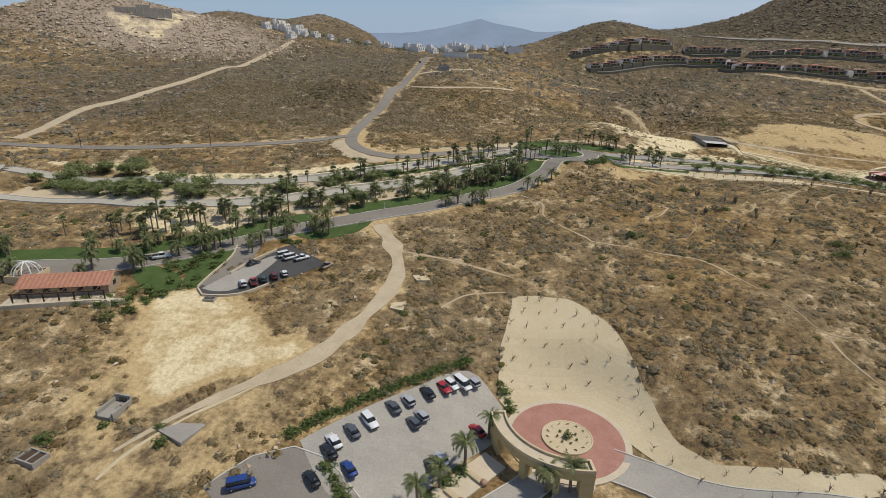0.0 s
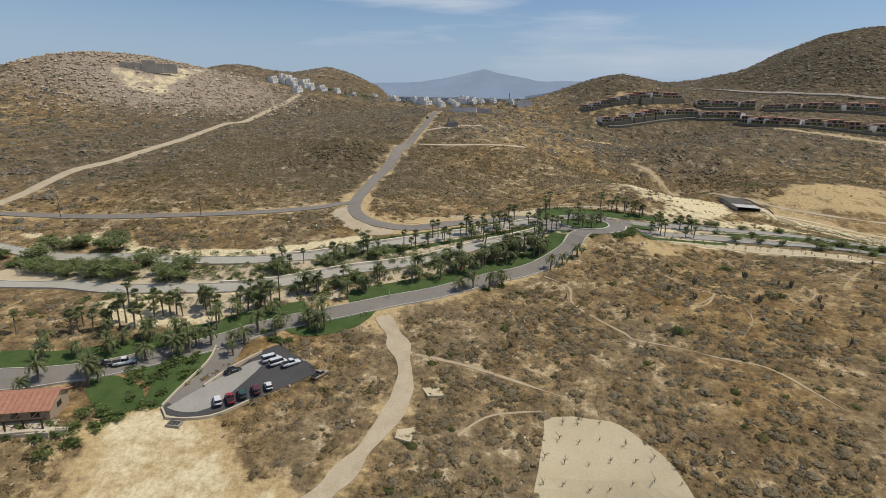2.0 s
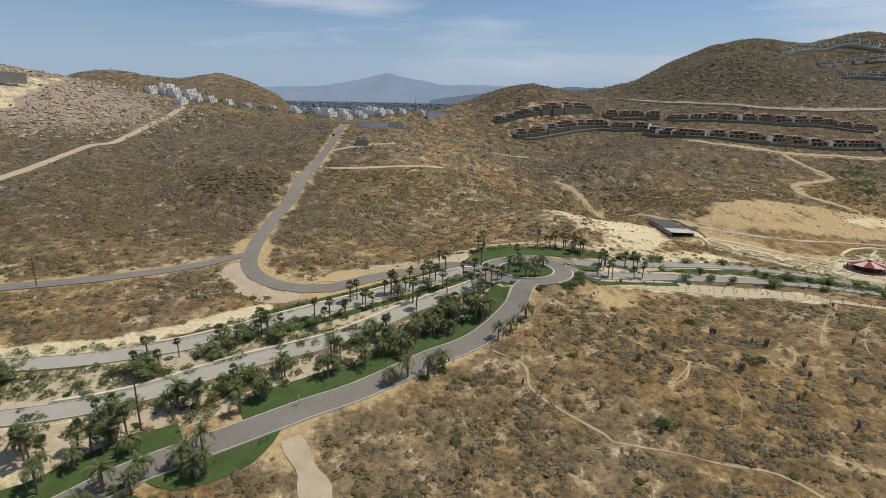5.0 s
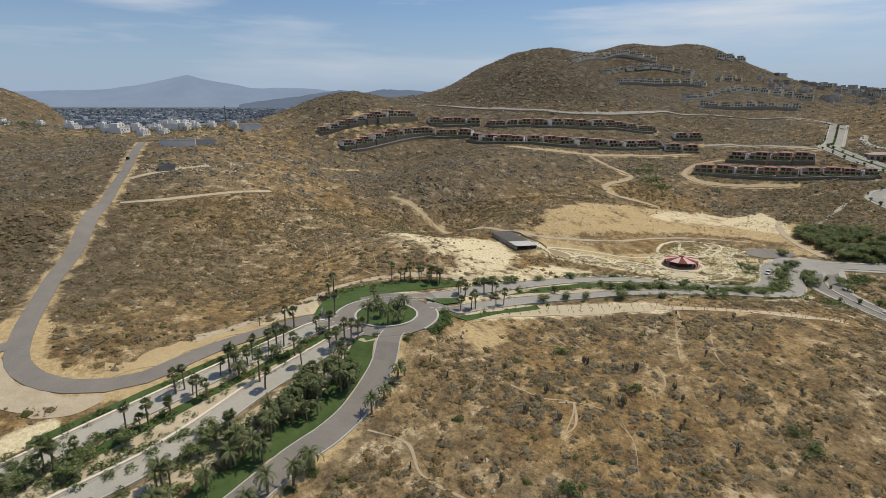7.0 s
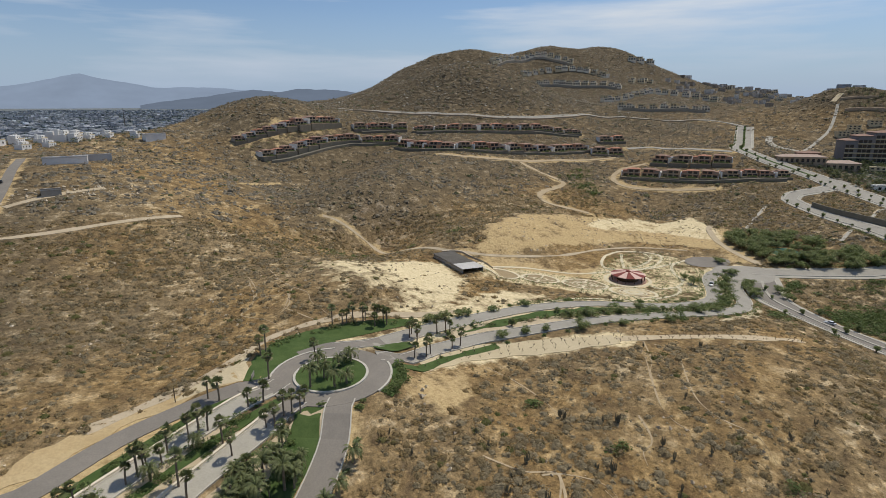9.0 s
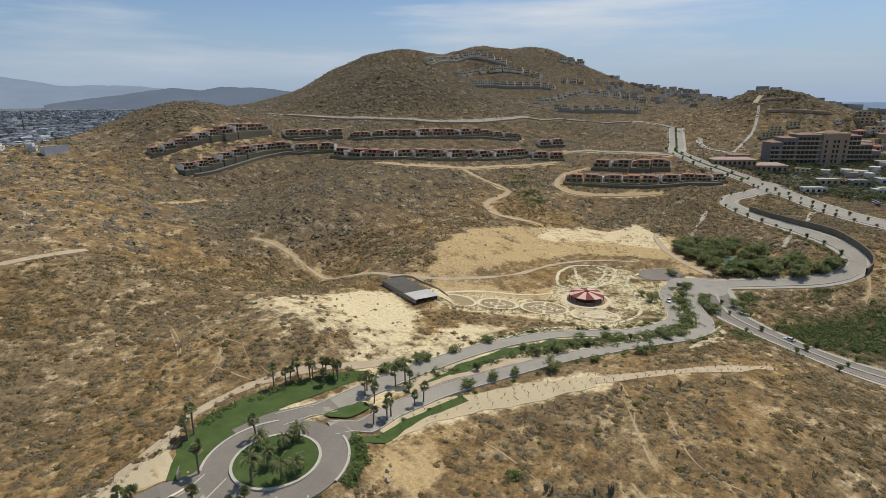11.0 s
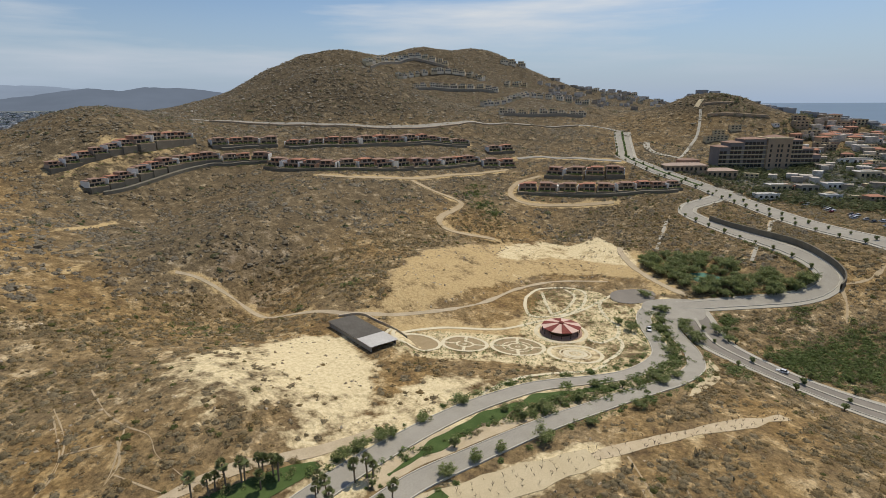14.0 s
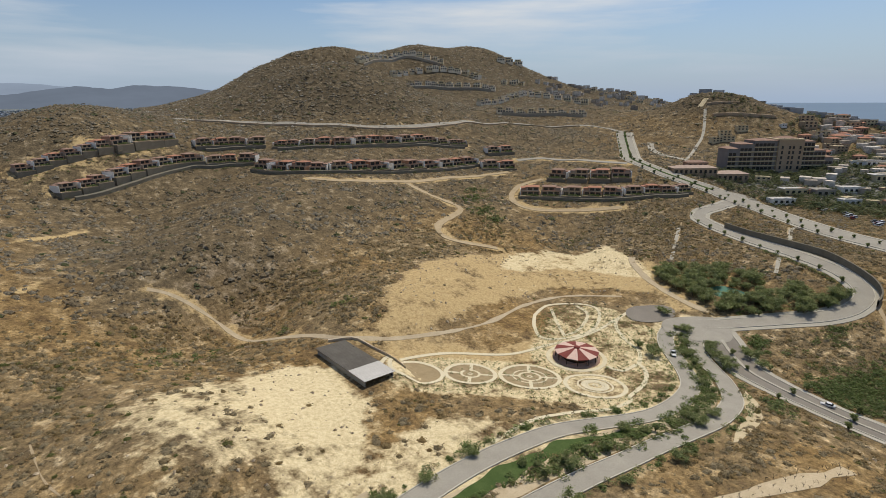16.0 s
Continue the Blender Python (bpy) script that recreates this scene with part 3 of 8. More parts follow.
TRACK_Z2 = [(336.7, 466.8), (337.2, 444.2), (336.2, 413.9), (292.9, 397.8), (282.3, 377.6), (302.1, 358.4)]
RIDGE_ROAD = [(269.5, 706.1), (309.6, 678.3), (343.0, 637.9), (369.1, 604.2), (403.0, 579.5), (450.6, 565.4), (501.9, 565.2), (546.4, 567.0), (616.8, 548.1), (647.1, 504.0), (667, 470), (659.3, 429.5)]
CUT_L = [(-318.6, 531.2), (-288.3, 538.8), (-279.6, 567.7), (-270.7, 632.9), (-264.8, 516.2), (-289.7, 509.2)]
SIDE_TRACK = [(-27.9, 385.1), (0.1, 389), (45.1, 403.3)]
SIDE_TRACK2 = [(-24.3, 422.5), (-12.4, 428.1), (16.6, 437.6)]
SAND_MID = [(-102.9, 162.6), (-89.9, 170.1), (-74.7, 169.8), (-59.1, 172.5), (-54, 166.4), (-61.5, 156.5), (-76.1, 153), (-91.3, 153.7)]
SAND_W = [(-161.8, 214.7), (-142.4, 212.5), (-115.2, 203.6), (-115.7, 207.6), (-141.2, 216.5), (-163.5, 216.8)]
BOUL_SHOULDER = [(-113.3, 200.7), (-92.7, 196.3), (-72.1, 198), (-52.7, 204.9), (-35.7, 213)]
BROWN_E = [(193.1, 309.2), (213.8, 307.6), (247.5, 308.0), (273.9, 302.3), (290.5, 281.5), (298.8, 261.7), (283.7, 267.1), (271.4, 290.5), (247.8, 297.8), (227.3, 288.6), (205.6, 290.2), (195.3, 299.4)]
TRAILS = [[(131.2, 196.0), (112.4, 178.2), (109.8, 169.0)], [(140.7, 191.1), (123.9, 176.5), (120.1, 167.7), (121.5, 159.3), (116.8, 152.7)], [(64.6, 190.9), (69.2, 182.8), (74.8, 177.9), (65.8, 170.1)], [(79.6, 169.6), (78.2, 162.0), (72.1, 154.4)], [(53.1, 322.1), (50.8, 304.6), (45.3, 293.6), (40.9, 289.4), (46.6, 279.4), (48.7, 269.4)], [(58.8, 293.9), (56.5, 286.3), (52.1, 282.1)], [(140.8, 203.2), (131.5, 194.2), (122.7, 188.8)], [(338.0, 179.4), (322.8, 174.6), (304.9, 172.3)], [(338.0, 179.4), (349.0, 168.4), (372.3, 162.5)], [(359.1, 222.2), (384.0, 224.1)], [(371.8, 276.1), (413.9, 286.5)], [(397.0, 222.5), (436.5, 228.1)], [(52.0, 318.2), (49.9, 307.0), (48.4, 299.9), (45.0, 294.3), (41.0, 290.4)], [(62.8, 325.1), (61.1, 307.9), (62.0, 297.6), (64.2, 289.5), (62.9, 282.2), (63.8, 274.9), (64.9, 266.8)], [(62.0, 297.6), (57.7, 290.3), (54.0, 284.5), (51.6, 281.9)], [(48.4, 299.9), (56.1, 295.3)], [(54.4, 283.3), (57.4, 275.0), (60.1, 268.5)], [(75.1, 178.1), (72.1, 173.7), (69.0, 170.9), (64.5, 170.1)], [(71.7, 179.9), (75.6, 177.8), (79.9, 172.7), (80.7, 168.7), (79.0, 164.3), (77.6, 160.9), (75.1, 158.4)], [(91.7, 221.7), (93.5, 211.0), (92.6, 198.5), (90.0, 191.6)], [(105.4, 180.0), (101.7, 174.2), (98.7, 171.9), (95.5, 171.7), (92.6, 168.5)]]
ROCKY = [(86.6, 272.8), (108.5, 281.4), (121.6, 268.8), (146.2, 266.0), (153.3, 248.3), (136.8, 252.1), (112.2, 255.5), (90.0, 258.7)]

# ---- stands of plants and rows of houses on the plan ----
AT_KERB = [(-0.8, 178.4), (3.4, 180.4), (8.3, 181.1), (12.4, 183.8), (29.1, 194.3), (33.4, 197.5), (39.3, 203)]
AT_LAWN = [(-6.7, 185.6), (-13.5, 183.7), (-2, 189.6), (-0.1, 192.1), (2.4, 189.7), (3.9, 188.9), (6.6, 194.3), (-15.4, 181.7), (18.8, 202), (24.8, 204), (28.8, 206.6), (14.4, 199.7), (12, 198), (9.9, 199.6), (17.2, 204.8), (21.8, 207.3), (24.5, 209.1), (19, 208.1), (13.7, 203.3)]
AT_MEDIAN = [(-10.6, 216.8), (-8.7, 217.9), (-0.5, 220.6), (1.7, 221.7), (3.5, 222), (7.7, 224.9), (6.2, 222.9), (12.3, 227.6), (14.5, 228.3), (16.3, 227.9), (18, 222.4), (18.6, 217.6), (7.8, 215), (8.5, 211.5)]
AT_UPPER = [(19.1, 239.5), (21.1, 236.9), (25.9, 230.3), (29.6, 230.7), (27.2, 221.6), (28.8, 220.3), (31.6, 222.5), (33.6, 222.7), (35.2, 221.5), (37.5, 224.9)]
AT_ISLAND = [(41.2, 230.3), (46, 232.9), (46.2, 226.9), (51.8, 236.5), (55.7, 237.1), (49.4, 226.7), (47.4, 240)]
AT_NORTH = [(36, 252.7), (37.9, 254.1), (34.2, 240.6), (48.5, 244.5), (62.3, 263.8), (65.6, 263.3), (67.3, 263.8), (69.5, 263.5), (72.6, 262.4), (76.8, 262.1), (78.7, 259.7)]
AT_EAST = [(73.3, 262.3), (76.9, 261), (80, 259.9), (83.3, 249.6), (83.7, 247), (81.2, 247.5), (81.5, 243.5), (91.6, 247.1), (94.6, 246.3), (95.7, 245.5), (89.6, 235.9), (93, 236.2), (81.1, 235.5), (74.9, 234.7), (78.9, 234.4), (74.6, 258.1), (78.9, 257.9)]
AT_WEST_DATE = [(-100.1, 141.8), (-90.6, 138.3), (-83.3, 140), (-82.7, 143.9), (-74.5, 138.5), (-71.8, 143.3), (-68.4, 140.3), (-67.7, 141.2), (-65.9, 142.6), (-65.4, 144.8), (-62.2, 146), (-52.8, 152.2), (-54.3, 147.1), (-47.4, 154.6), (-41.2, 156.1), (-38, 159.9), (-81.9, 128.8), (-83, 132.2)]
AT_WEST_FAN = [(-97.2, 146.5), (-96.3, 147.6), (-96.9, 150.4), (-93.1, 148.4), (-90.5, 149.2), (-90, 151.1), (-88.1, 151.3), (-87.6, 153.3), (-83.9, 150.8), (-83.1, 152.8), (-75.1, 158), (-80.3, 158), (-79.1, 159.1), (-76.8, 158.3), (-67.9, 159.1), (-65.9, 160.3), (-71.6, 163), (-58.8, 162), (-56.2, 161.2), (-60.9, 161.8), (-54.2, 162.4), (-53.3, 164.6), (-91.4, 161.3), (-89.2, 161.5), (-83.2, 158.8)]
AT_GATE_PALMS = [(9.1, 86), (4.3, 78), (-0.2, 72.9), (-3.8, 68.5), (22.3, 73), (18.2, 72.8)]
AT_TREES_W = [(-146.9, 206.6), (-134.7, 206.9), (-125, 203.2), (-118.4, 202.1), (-137.7, 191.6), (-125.2, 188.4), (-109.8, 180.7), (-102.1, 180.1), (-99.2, 189), (-88, 176.8), (-84.2, 177.6), (-137.3, 186.2), (-125.2, 173.4), (-103.8, 169.8), (-58.9, 185.8), (-43.1, 197), (-39.9, 186), (-66.6, 170.8), (-127.5, 184.5), (-114.2, 179.7)]
AT_TREES_M = [(-33.5, 204.5), (-29, 197.5), (-20.5, 203.5), (-56, 183.5), (-57, 172), (-43.9, 196.6), (-40.1, 195.3), (-36.4, 198.6), (-40.7, 185.7), (-32.6, 191.1), (-26.1, 195), (-13.4, 193.2), (-32.8, 181.7), (-35.8, 177.5), (-7.4, 195.3), (-4.1, 198.3), (-38.3, 206.8), (-31.5, 194.3), (-45, 192.2), (-27.8, 201.1), (-32.1, 208.2)]
AT_TREES_E = [(134.2, 222.4), (135, 250.4), (119.9, 252.3), (109.5, 253.5), (94.3, 254.9), (123.7, 228.8), (116.7, 231.4), (108.3, 233.5), (172.7, 226.9), (167.3, 210.2), (199.6, 210.7), (191.1, 211.8), (147.2, 229.8), (149.2, 216.5), (140.2, 238.9), (106.4, 254), (100.3, 254.9)]
AT_JUNCTION = [(281.1, 251.3), (283, 254), (269.8, 239.3), (268.5, 238.2), (255.9, 235), (261, 226.5), (258.5, 226.0), (266.9, 215.5), (262.3, 212.5), (256.8, 207.6), (253, 224), (249.3, 219.6), (246.2, 231.5), (246, 216), (237, 241), (241, 248)]
AT_CACTUS = [(90.6, 192), (99.2, 181.6), (71.5, 184.3), (62.2, 180.6), (85.2, 172.3), (98.6, 166), (100.6, 170.2), (107.1, 162.3), (89.8, 159.2), (95.2, 149.2), (54.5, 155.1), (67.8, 174.4), (120.6, 176.9), (67.5, 192.4), (62.3, 179.9), (71.8, 184.5), (90.6, 192.3), (84.9, 171.8), (99.4, 181.3), (45.9, 165.3), (14.2, 155.5), (12.3, 150.5), (55.1, 156.3), (90.5, 190.9), (99.1, 181.4), (138.1, 153.4), (151.7, 190.6)]
AT_VILLAS_UL = [(128.4, 595.5), (138, 596.9), (146.6, 599.1), (156.8, 600.4), (166, 602.7), (175.8, 605.9), (188.4, 610.8), (202.6, 618.4), (215.9, 624.7), (229.3, 630.5)]
AT_VILLAS_UM = [(258.1, 625.3), (272.2, 622.4), (285.2, 618.1), (298.2, 608.5)]
AT_VILLAS_UR = [(309.9, 590.6), (317.2, 582.1), (325.2, 573), (333.8, 563.1), (345.5, 552.5), (362.1, 549.4), (377.9, 548.3), (396.6, 545.6), (412.8, 543.2), (428.2, 540.7), (441.3, 536.3), (452, 531), (462.7, 525.3), (471.2, 521.2)]
AT_VILLAS_LL = [(142, 570.2), (153.8, 573.1), (163.2, 576.5), (175.2, 581.4), (185.9, 585.8), (198.7, 591.6), (211.6, 597), (223.5, 600.6), (237.6, 603), (252.8, 597.4), (262.9, 593.9), (273.9, 583)]
AT_VILLAS_LR = [(273.8, 557.2), (277.5, 539.7), (281.8, 524.1), (288.4, 510.3), (301, 504), (315, 498.4), (331.4, 495.3), (351.2, 494.6), (373, 495), (391.2, 493.4), (409.3, 491.3), (422.7, 489.2), (437.4, 485.7)]
AT_VILLAS_X = [(447.5, 469.2), (459.6, 458.6), (486.3, 493.7), (498.5, 486.3)]
AT_VILLAS_C = [(408.6, 401), (416.9, 387.1), (423.8, 372.6), (429.7, 358.5), (435.4, 345.1), (443.2, 332.9), (452.6, 322.7), (460.3, 312.7), (469.7, 305.3)]
AT_VILLAS_CU = [(449.8, 397.9), (452.9, 381.5), (458.2, 365.8), (466, 352)]
AT_M_UP = [(650.1, 870.5), (708.6, 887.9), (766.9, 896.2), (794.9, 872.2), (815.1, 840.8)]
AT_M_MID = [(703.4, 848.4), (748.1, 850.4), (781.2, 839.1), (818.0, 802.6), (820.0, 762.0)]
AT_M_LO = [(712, 818), (737.1, 800.2), (760.2, 756.1), (784.8, 705.7)]
AT_M_A = [(690.3, 656.4), (746.7, 653.8), (800, 656), (834.7, 650.7), (847.2, 619.3), (859.9, 578.9)]
AT_M_B = [(651.9, 596.5), (680.7, 566.5), (707.1, 537.1), (723.7, 515.4)]
AT_M_C = [(844.7, 722.4), (877.9, 720.7), (1047.4, 654.4), (1040.5, 627.4), (1054.4, 610.8), (1039, 581.4), (1024.3, 553.5), (1113.5, 602), (1087.9, 546.8)]

# ---- ground ----
def fade(poly, x, y, reach):
    """1 within an outline, falling to 0 over the reach outside it."""
    d = off_line(poly + poly[:1], x, y)
    return np.where(inside(poly, x, y), 1.0, np.clip(1 - d / reach, 0, 1))


def worn(line, x, y, half, reach):
    return np.clip(1 - (off_line(line, x, y) - half) / reach, 0, 1)


def zones(x, y):
    """How pale, how yellow and how stony the ground is at each place."""
    pale = np.zeros(x.shape)
    yellow = np.zeros(x.shape)
    stony = np.zeros(x.shape)
    near = (np.abs(x) < 760) & (y > -50) & (y < 760)
    X, Y = x[near], y[near]
    p, q = np.zeros(X.shape), np.zeros(X.shape)
    for poly, reach, k in ((WHITE, 18, 0.55), (ROCKY, 11, 0.58), (TAN, 4, 0.58), (SAND_MID, 7, 0.62), (GARDEN, 5, 0.54), (TAN_E, 6, 0.26), ([(300.7, 347.3), (333.5, 345.8), (336.1, 323.3), (357.9, 313.7), (336.2, 283.7), (320.3, 272.5), (316.7, 284.4), (315.0, 301.1), (309.4, 321.7), (287.2, 328.4), (275.3, 338.1)], 5, 0.62), (SAND_W, 5, 0.6), (CUT_L, 9, 0.5)):
        p = np.maximum(p, k * fade(poly, X, Y, reach))
    p = np.maximum(p, 0.48 * fade(WHITE, X, Y, 48))
    core = [(118.1, 322.0), (128.2, 321.8), (135.1, 315.8), (133.7, 302.7), (129.1, 288.3), (119.0, 276.5), (111.4, 281.5), (108.7, 293.1), (109.6, 305.1)]
    p = np.maximum(p, 1.0 * fade(core, X, Y, 6))
    for line, half, reach, k in (([(-121, 418), (-111, 392), (-91, 341), (-98, 326), (-89, 293), (-85, 264)], 0.5, 6, 0.42), (BOUL_SHOULDER, 2, 4, 0.7), (EAST_N, 5, 9, 0.58), (SANDROW[:6], 5, 5, 0.6), (SANDROW[5:], 2, 4, 0.36), (EAST_MAIN, 8, 8, 0.42), (CURVE, 5, 4, 0.35), (UPPER, 8, 5, 0.4)):
        p = np.maximum(p, k * worn(line, X, Y, half, reach))
    bank = [(-78, 118), (-60, 124), (-44, 106), (-30, 104), (-20, 92), (-28, 78), (-40, 66), (-62, 60), (-70, 84)]
    for poly, reach, k in ((TAN, 7, 0.98), (TAN_E, 10, 0.66), (GARDEN, 8, 0.5), (TANFLAT, 8, 0.68), (bank, 14, 0.5), ([(62, 222), (75, 226), (84, 222), (78, 212), (66, 208)], 6, 0.6)):
        q = np.maximum(q, k * fade(poly, X, Y, reach))
    shoulder = CREST[3:13]
    for line, half, reach, k in ((shoulder, 5, 6, 0.7), (CREST[12:], 4, 5, 0.55), (LEFT_ROAD, 3, 7, 0.5), (TRACK_E, 2, 6, 0.55), (DIRT_DIAG, 3, 5, 0.4), (PALM_ROAD[:12], 4, 5, 0.62), (TRACK_Z, 2, 8, 0.7), (TRACK_Z2, 2, 7, 0.6), (LOOP_C, 3, 7, 0.65), (FORK, 3, 6, 0.5), (RIDGE_ROAD, 3, 8, 0.5), (ROAD_TERR, 4, 10, 0.6), ([(97, 494), (108, 504), (119, 510), (140, 528)], 1, 4, 0.6), ([(84, 427), (93, 436)], 1, 4, 0.6)):
        q = np.maximum(q, k * worn(line, X, Y, half, reach))
    for trail in TRAILS:
        q = np.maximum(q, 0.5 * worn(trail, X, Y, 0.4, 3))
    for row, reach, k in ((AT_VILLAS_LR, 22, 0.55), (AT_VILLAS_LL, 20, 0.5), (AT_VILLAS_UR, 18, 0.5), (AT_VILLAS_UL, 24, 0.6), (AT_VILLAS_C, 22, 0.55)):
        q = np.maximum(q, k * worn(row, X, Y, 4, reach))
    bare = fade(BROWN_E, X, Y, 8)
    p, q = p * (1 - 0.8 * bare), q * (1 - 0.75 * bare)
    pale[near], yellow[near] = p, q
    z = height(x, y)
    stony = np.clip((z - 92) / 40, 0, 1) * 0.5 * np.clip((150 - x) / 100, 0.25, 1)
    stony = np.maximum(stony, np.exp(-((x - 165) / 60) ** 2 - ((y - 400) / 55) ** 2) * 0.35)
    stony = np.maximum(stony, np.clip(1 - np.hypot((x + 290) / 170, (y - 560) / 130), 0, 1) * 1.6)
    return pale, yellow, np.clip(stony, 0, 1)


def greyness(x, y):
    """How far the slope is grey with bare twigs and weathered stone."""
    z = height(x, y)
    g = np.clip((z - 84) / 26, 0, 1) * np.clip((x - 120) / 120, 0, 1)
    g = np.maximum(g, 0.8 * np.clip((x - 70) / 60, 0, 1) * np.clip((y - 350 - 0.1 * x) / 60, 0, 1))
    g = np.maximum(g, 0.85 * np.clip((30 - x) / 60, 0, 1) * np.clip((y - 250) / 40, 0, 1) * np.clip((640 - y) / 60, 0, 1) * np.clip((x + 330) / 120, 0, 1))
    g = np.maximum(g, 0.7 * np.clip((-60 - x) / 40, 0, 1) * np.clip((y - 600) / 60, 0, 1))
    return np.maximum(g, 0.55 * np.clip((x - 330) / 60, 0, 1))


gx = ground_axis(-150, 350, 2.5, -700, 1300, 13)
gy = ground_axis(30, 380, 2.5, -500, 1300, 13)
GX, GY = np.meshgrid(gx, gy)
GZ = height(GX, GY)
nx, ny = len(gx), len(gy)
idx = np.arange(nx * ny).reshape(ny, nx)
quads = np.stack([idx[:-1, :-1], idx[:-1, 1:], idx[1:, 1:], idx[1:, :-1]], -1).reshape(-1, 4)

SOIL, n, l, b = shade("dry_scrubland", 1.0, 0.05)
big = noise_tex(n, l, 0.018, 6, 0.6)
mid = noise_tex(n, l, 0.16, 6, 0.68)
fine = noise_tex(n, l, 0.8, 5, 0.7)
litter = ramp(n, l, mid, [(0.34, (0.155, 0.116, 0.07)), (0.46, (0.222, 0.165, 0.092)), (0.56, (0.31, 0.23, 0.128)), (0.63, (0.54, 0.43, 0.27))])
gold = ramp(n, l, mid, [(0.36, (0.165, 0.108, 0.054)), (0.5, (0.275, 0.182, 0.08)), (0.66, (0.47, 0.335, 0.165))])
soil = mix(n, l, ramp(n, l, big, [(0.42, (0, 0, 0)), (0.62, (1, 1, 1))]), litter, gold)
speck = ramp(n, l, fine, [(0.34, (0.45, 0.44, 0.42)), (0.50, (0.95, 0.95, 0.95)), (0.60, (1.15, 1.12, 1.06)), (0.68, (1.8, 1.75, 1.65))])
soil = mix(n, l, 0.9, soil, speck, 'MULTIPLY')
ga = n.new("ShaderNodeAttribute")
ga.attribute_name = "grey"
soil = mix(n, l, ga.outputs["Fac"], soil, mix(n, l, 0.9, ramp(n, l, mid, [(0.34, (0.09, 0.073, 0.048)), (0.48, (0.128, 0.102, 0.066)), (0.58, (0.175, 0.138, 0.086)), (0.67, (0.34, 0.28, 0.195))]), speck, 'MULTIPLY'))
za = n.new("ShaderNodeAttribute")
za.attribute_name = "zone"
zs = n.new("ShaderNodeSeparateColor")
l.new(za.outputs["Color"], zs.inputs[0])


drift = noise_tex(n, l, 0.05, 5, 0.65)


def edged(value, lo=0.42, hi=0.62, rag=0.9):
    """A worn edge: the zone's strength broken up by the grain of the ground."""
    a = n.new("ShaderNodeMath")
    a.operation = 'MULTIPLY_ADD'
    a.inputs[1].default_value = rag
    a.inputs[2].default_value = -0.5 * rag
    l.new(mid, a.inputs[0])
    c = n.new("ShaderNodeMath")
    c.operation = 'ADD'
    l.new(a.outputs[0], c.inputs[0])
    l.new(value, c.inputs[1])
    d = n.new("ShaderNodeMath")
    d.operation = 'MULTIPLY_ADD'
    d.inputs[1].default_value, d.inputs[2].default_value = 0.8, -0.4
    l.new(drift, d.inputs[0])
    e = n.new("ShaderNodeMath")
    e.operation = 'ADD'
    l.new(c.outputs[0], e.inputs[0])
    l.new(d.outputs[0], e.inputs[1])
    c = e
    return ramp(n, l, c.outputs[0], [(lo, (0, 0, 0)), (hi, (1, 1, 1))])


stone_col = ramp(n, l, fine, [(0.35, (0.24, 0.19, 0.14)), (0.5, (0.34, 0.27, 0.20)), (0.66, (0.47, 0.39, 0.30))])
yellow_col = ramp(n, l, fine, [(0.3, (0.38, 0.265, 0.125)), (0.5, (0.51, 0.375, 0.19)), (0.7, (0.61, 0.465, 0.25))])
pale_col = ramp(n, l, fine, [(0.3, (0.54, 0.43, 0.245)), (0.5, (0.715, 0.595, 0.36)), (0.7, (0.81, 0.70, 0.46))])
col = mix(n, l, edged(zs.outputs[2], 0.3, 0.8), soil, stone_col)
col = mix(n, l, edged(zs.outputs[1]), col, yellow_col)
col = mix(n, l, edged(zs.outputs[0]), col, pale_col)
# grey-green town ground, with some haze of distance mixed into its colour
pa = n.new("ShaderNodeAttribute")
pa.attribute_name = "plain"
col = mix(n, l, pa.outputs["Fac"], col, ramp(n, l, mid, [(0.35, (0.13, 0.15, 0.145)), (0.65, (0.21, 0.225, 0.225))]))
l.new(col, b.inputs["Base Color"])
k1 = n.new("ShaderNodeMath")
k1.operation = 'ADD'
l.new(mid, k1.inputs[0])
l.new(fine, k1.inputs[1])
bump(n, l, b, k1.outputs[0], 0.9, 0.5)

land = mesh_ob("ground", np.stack([GX, GY, GZ], -1).reshape(-1, 3).tolist(), quads.tolist(), SOIL, None, True)
zp, zy, zt = zones(GX.ravel(), GY.ravel())
attr = land.data.attributes.new("zone", 'FLOAT_COLOR', 'POINT')
attr.data.foreach_set("color", np.stack([zp, zy, zt, np.ones_like(zp)], 1).ravel())
settled = np.clip(2.2 * beyond(GX, GY).ravel() - 1.0, 0, 1)
settled = np.maximum(settled, 0.75 * (np.clip((GX - 500) / 30, 0, 1) * np.clip((300 - GY) / 30, 0, 1) * np.clip((70 - GZ) / 12, 0, 1) * (GY > 100)).ravel())
gr = land.data.attributes.new("grey", 'FLOAT', 'POINT')
gr.data.foreach_set("value", greyness(GX.ravel(), GY.ravel()))
pl = land.data.attributes.new("plain", 'FLOAT', 'POINT')
pl.data.foreach_set("value", settled)
tagged(land, "dry brown scrub hillsides reaching out to the plain", "ground", kind="structure")

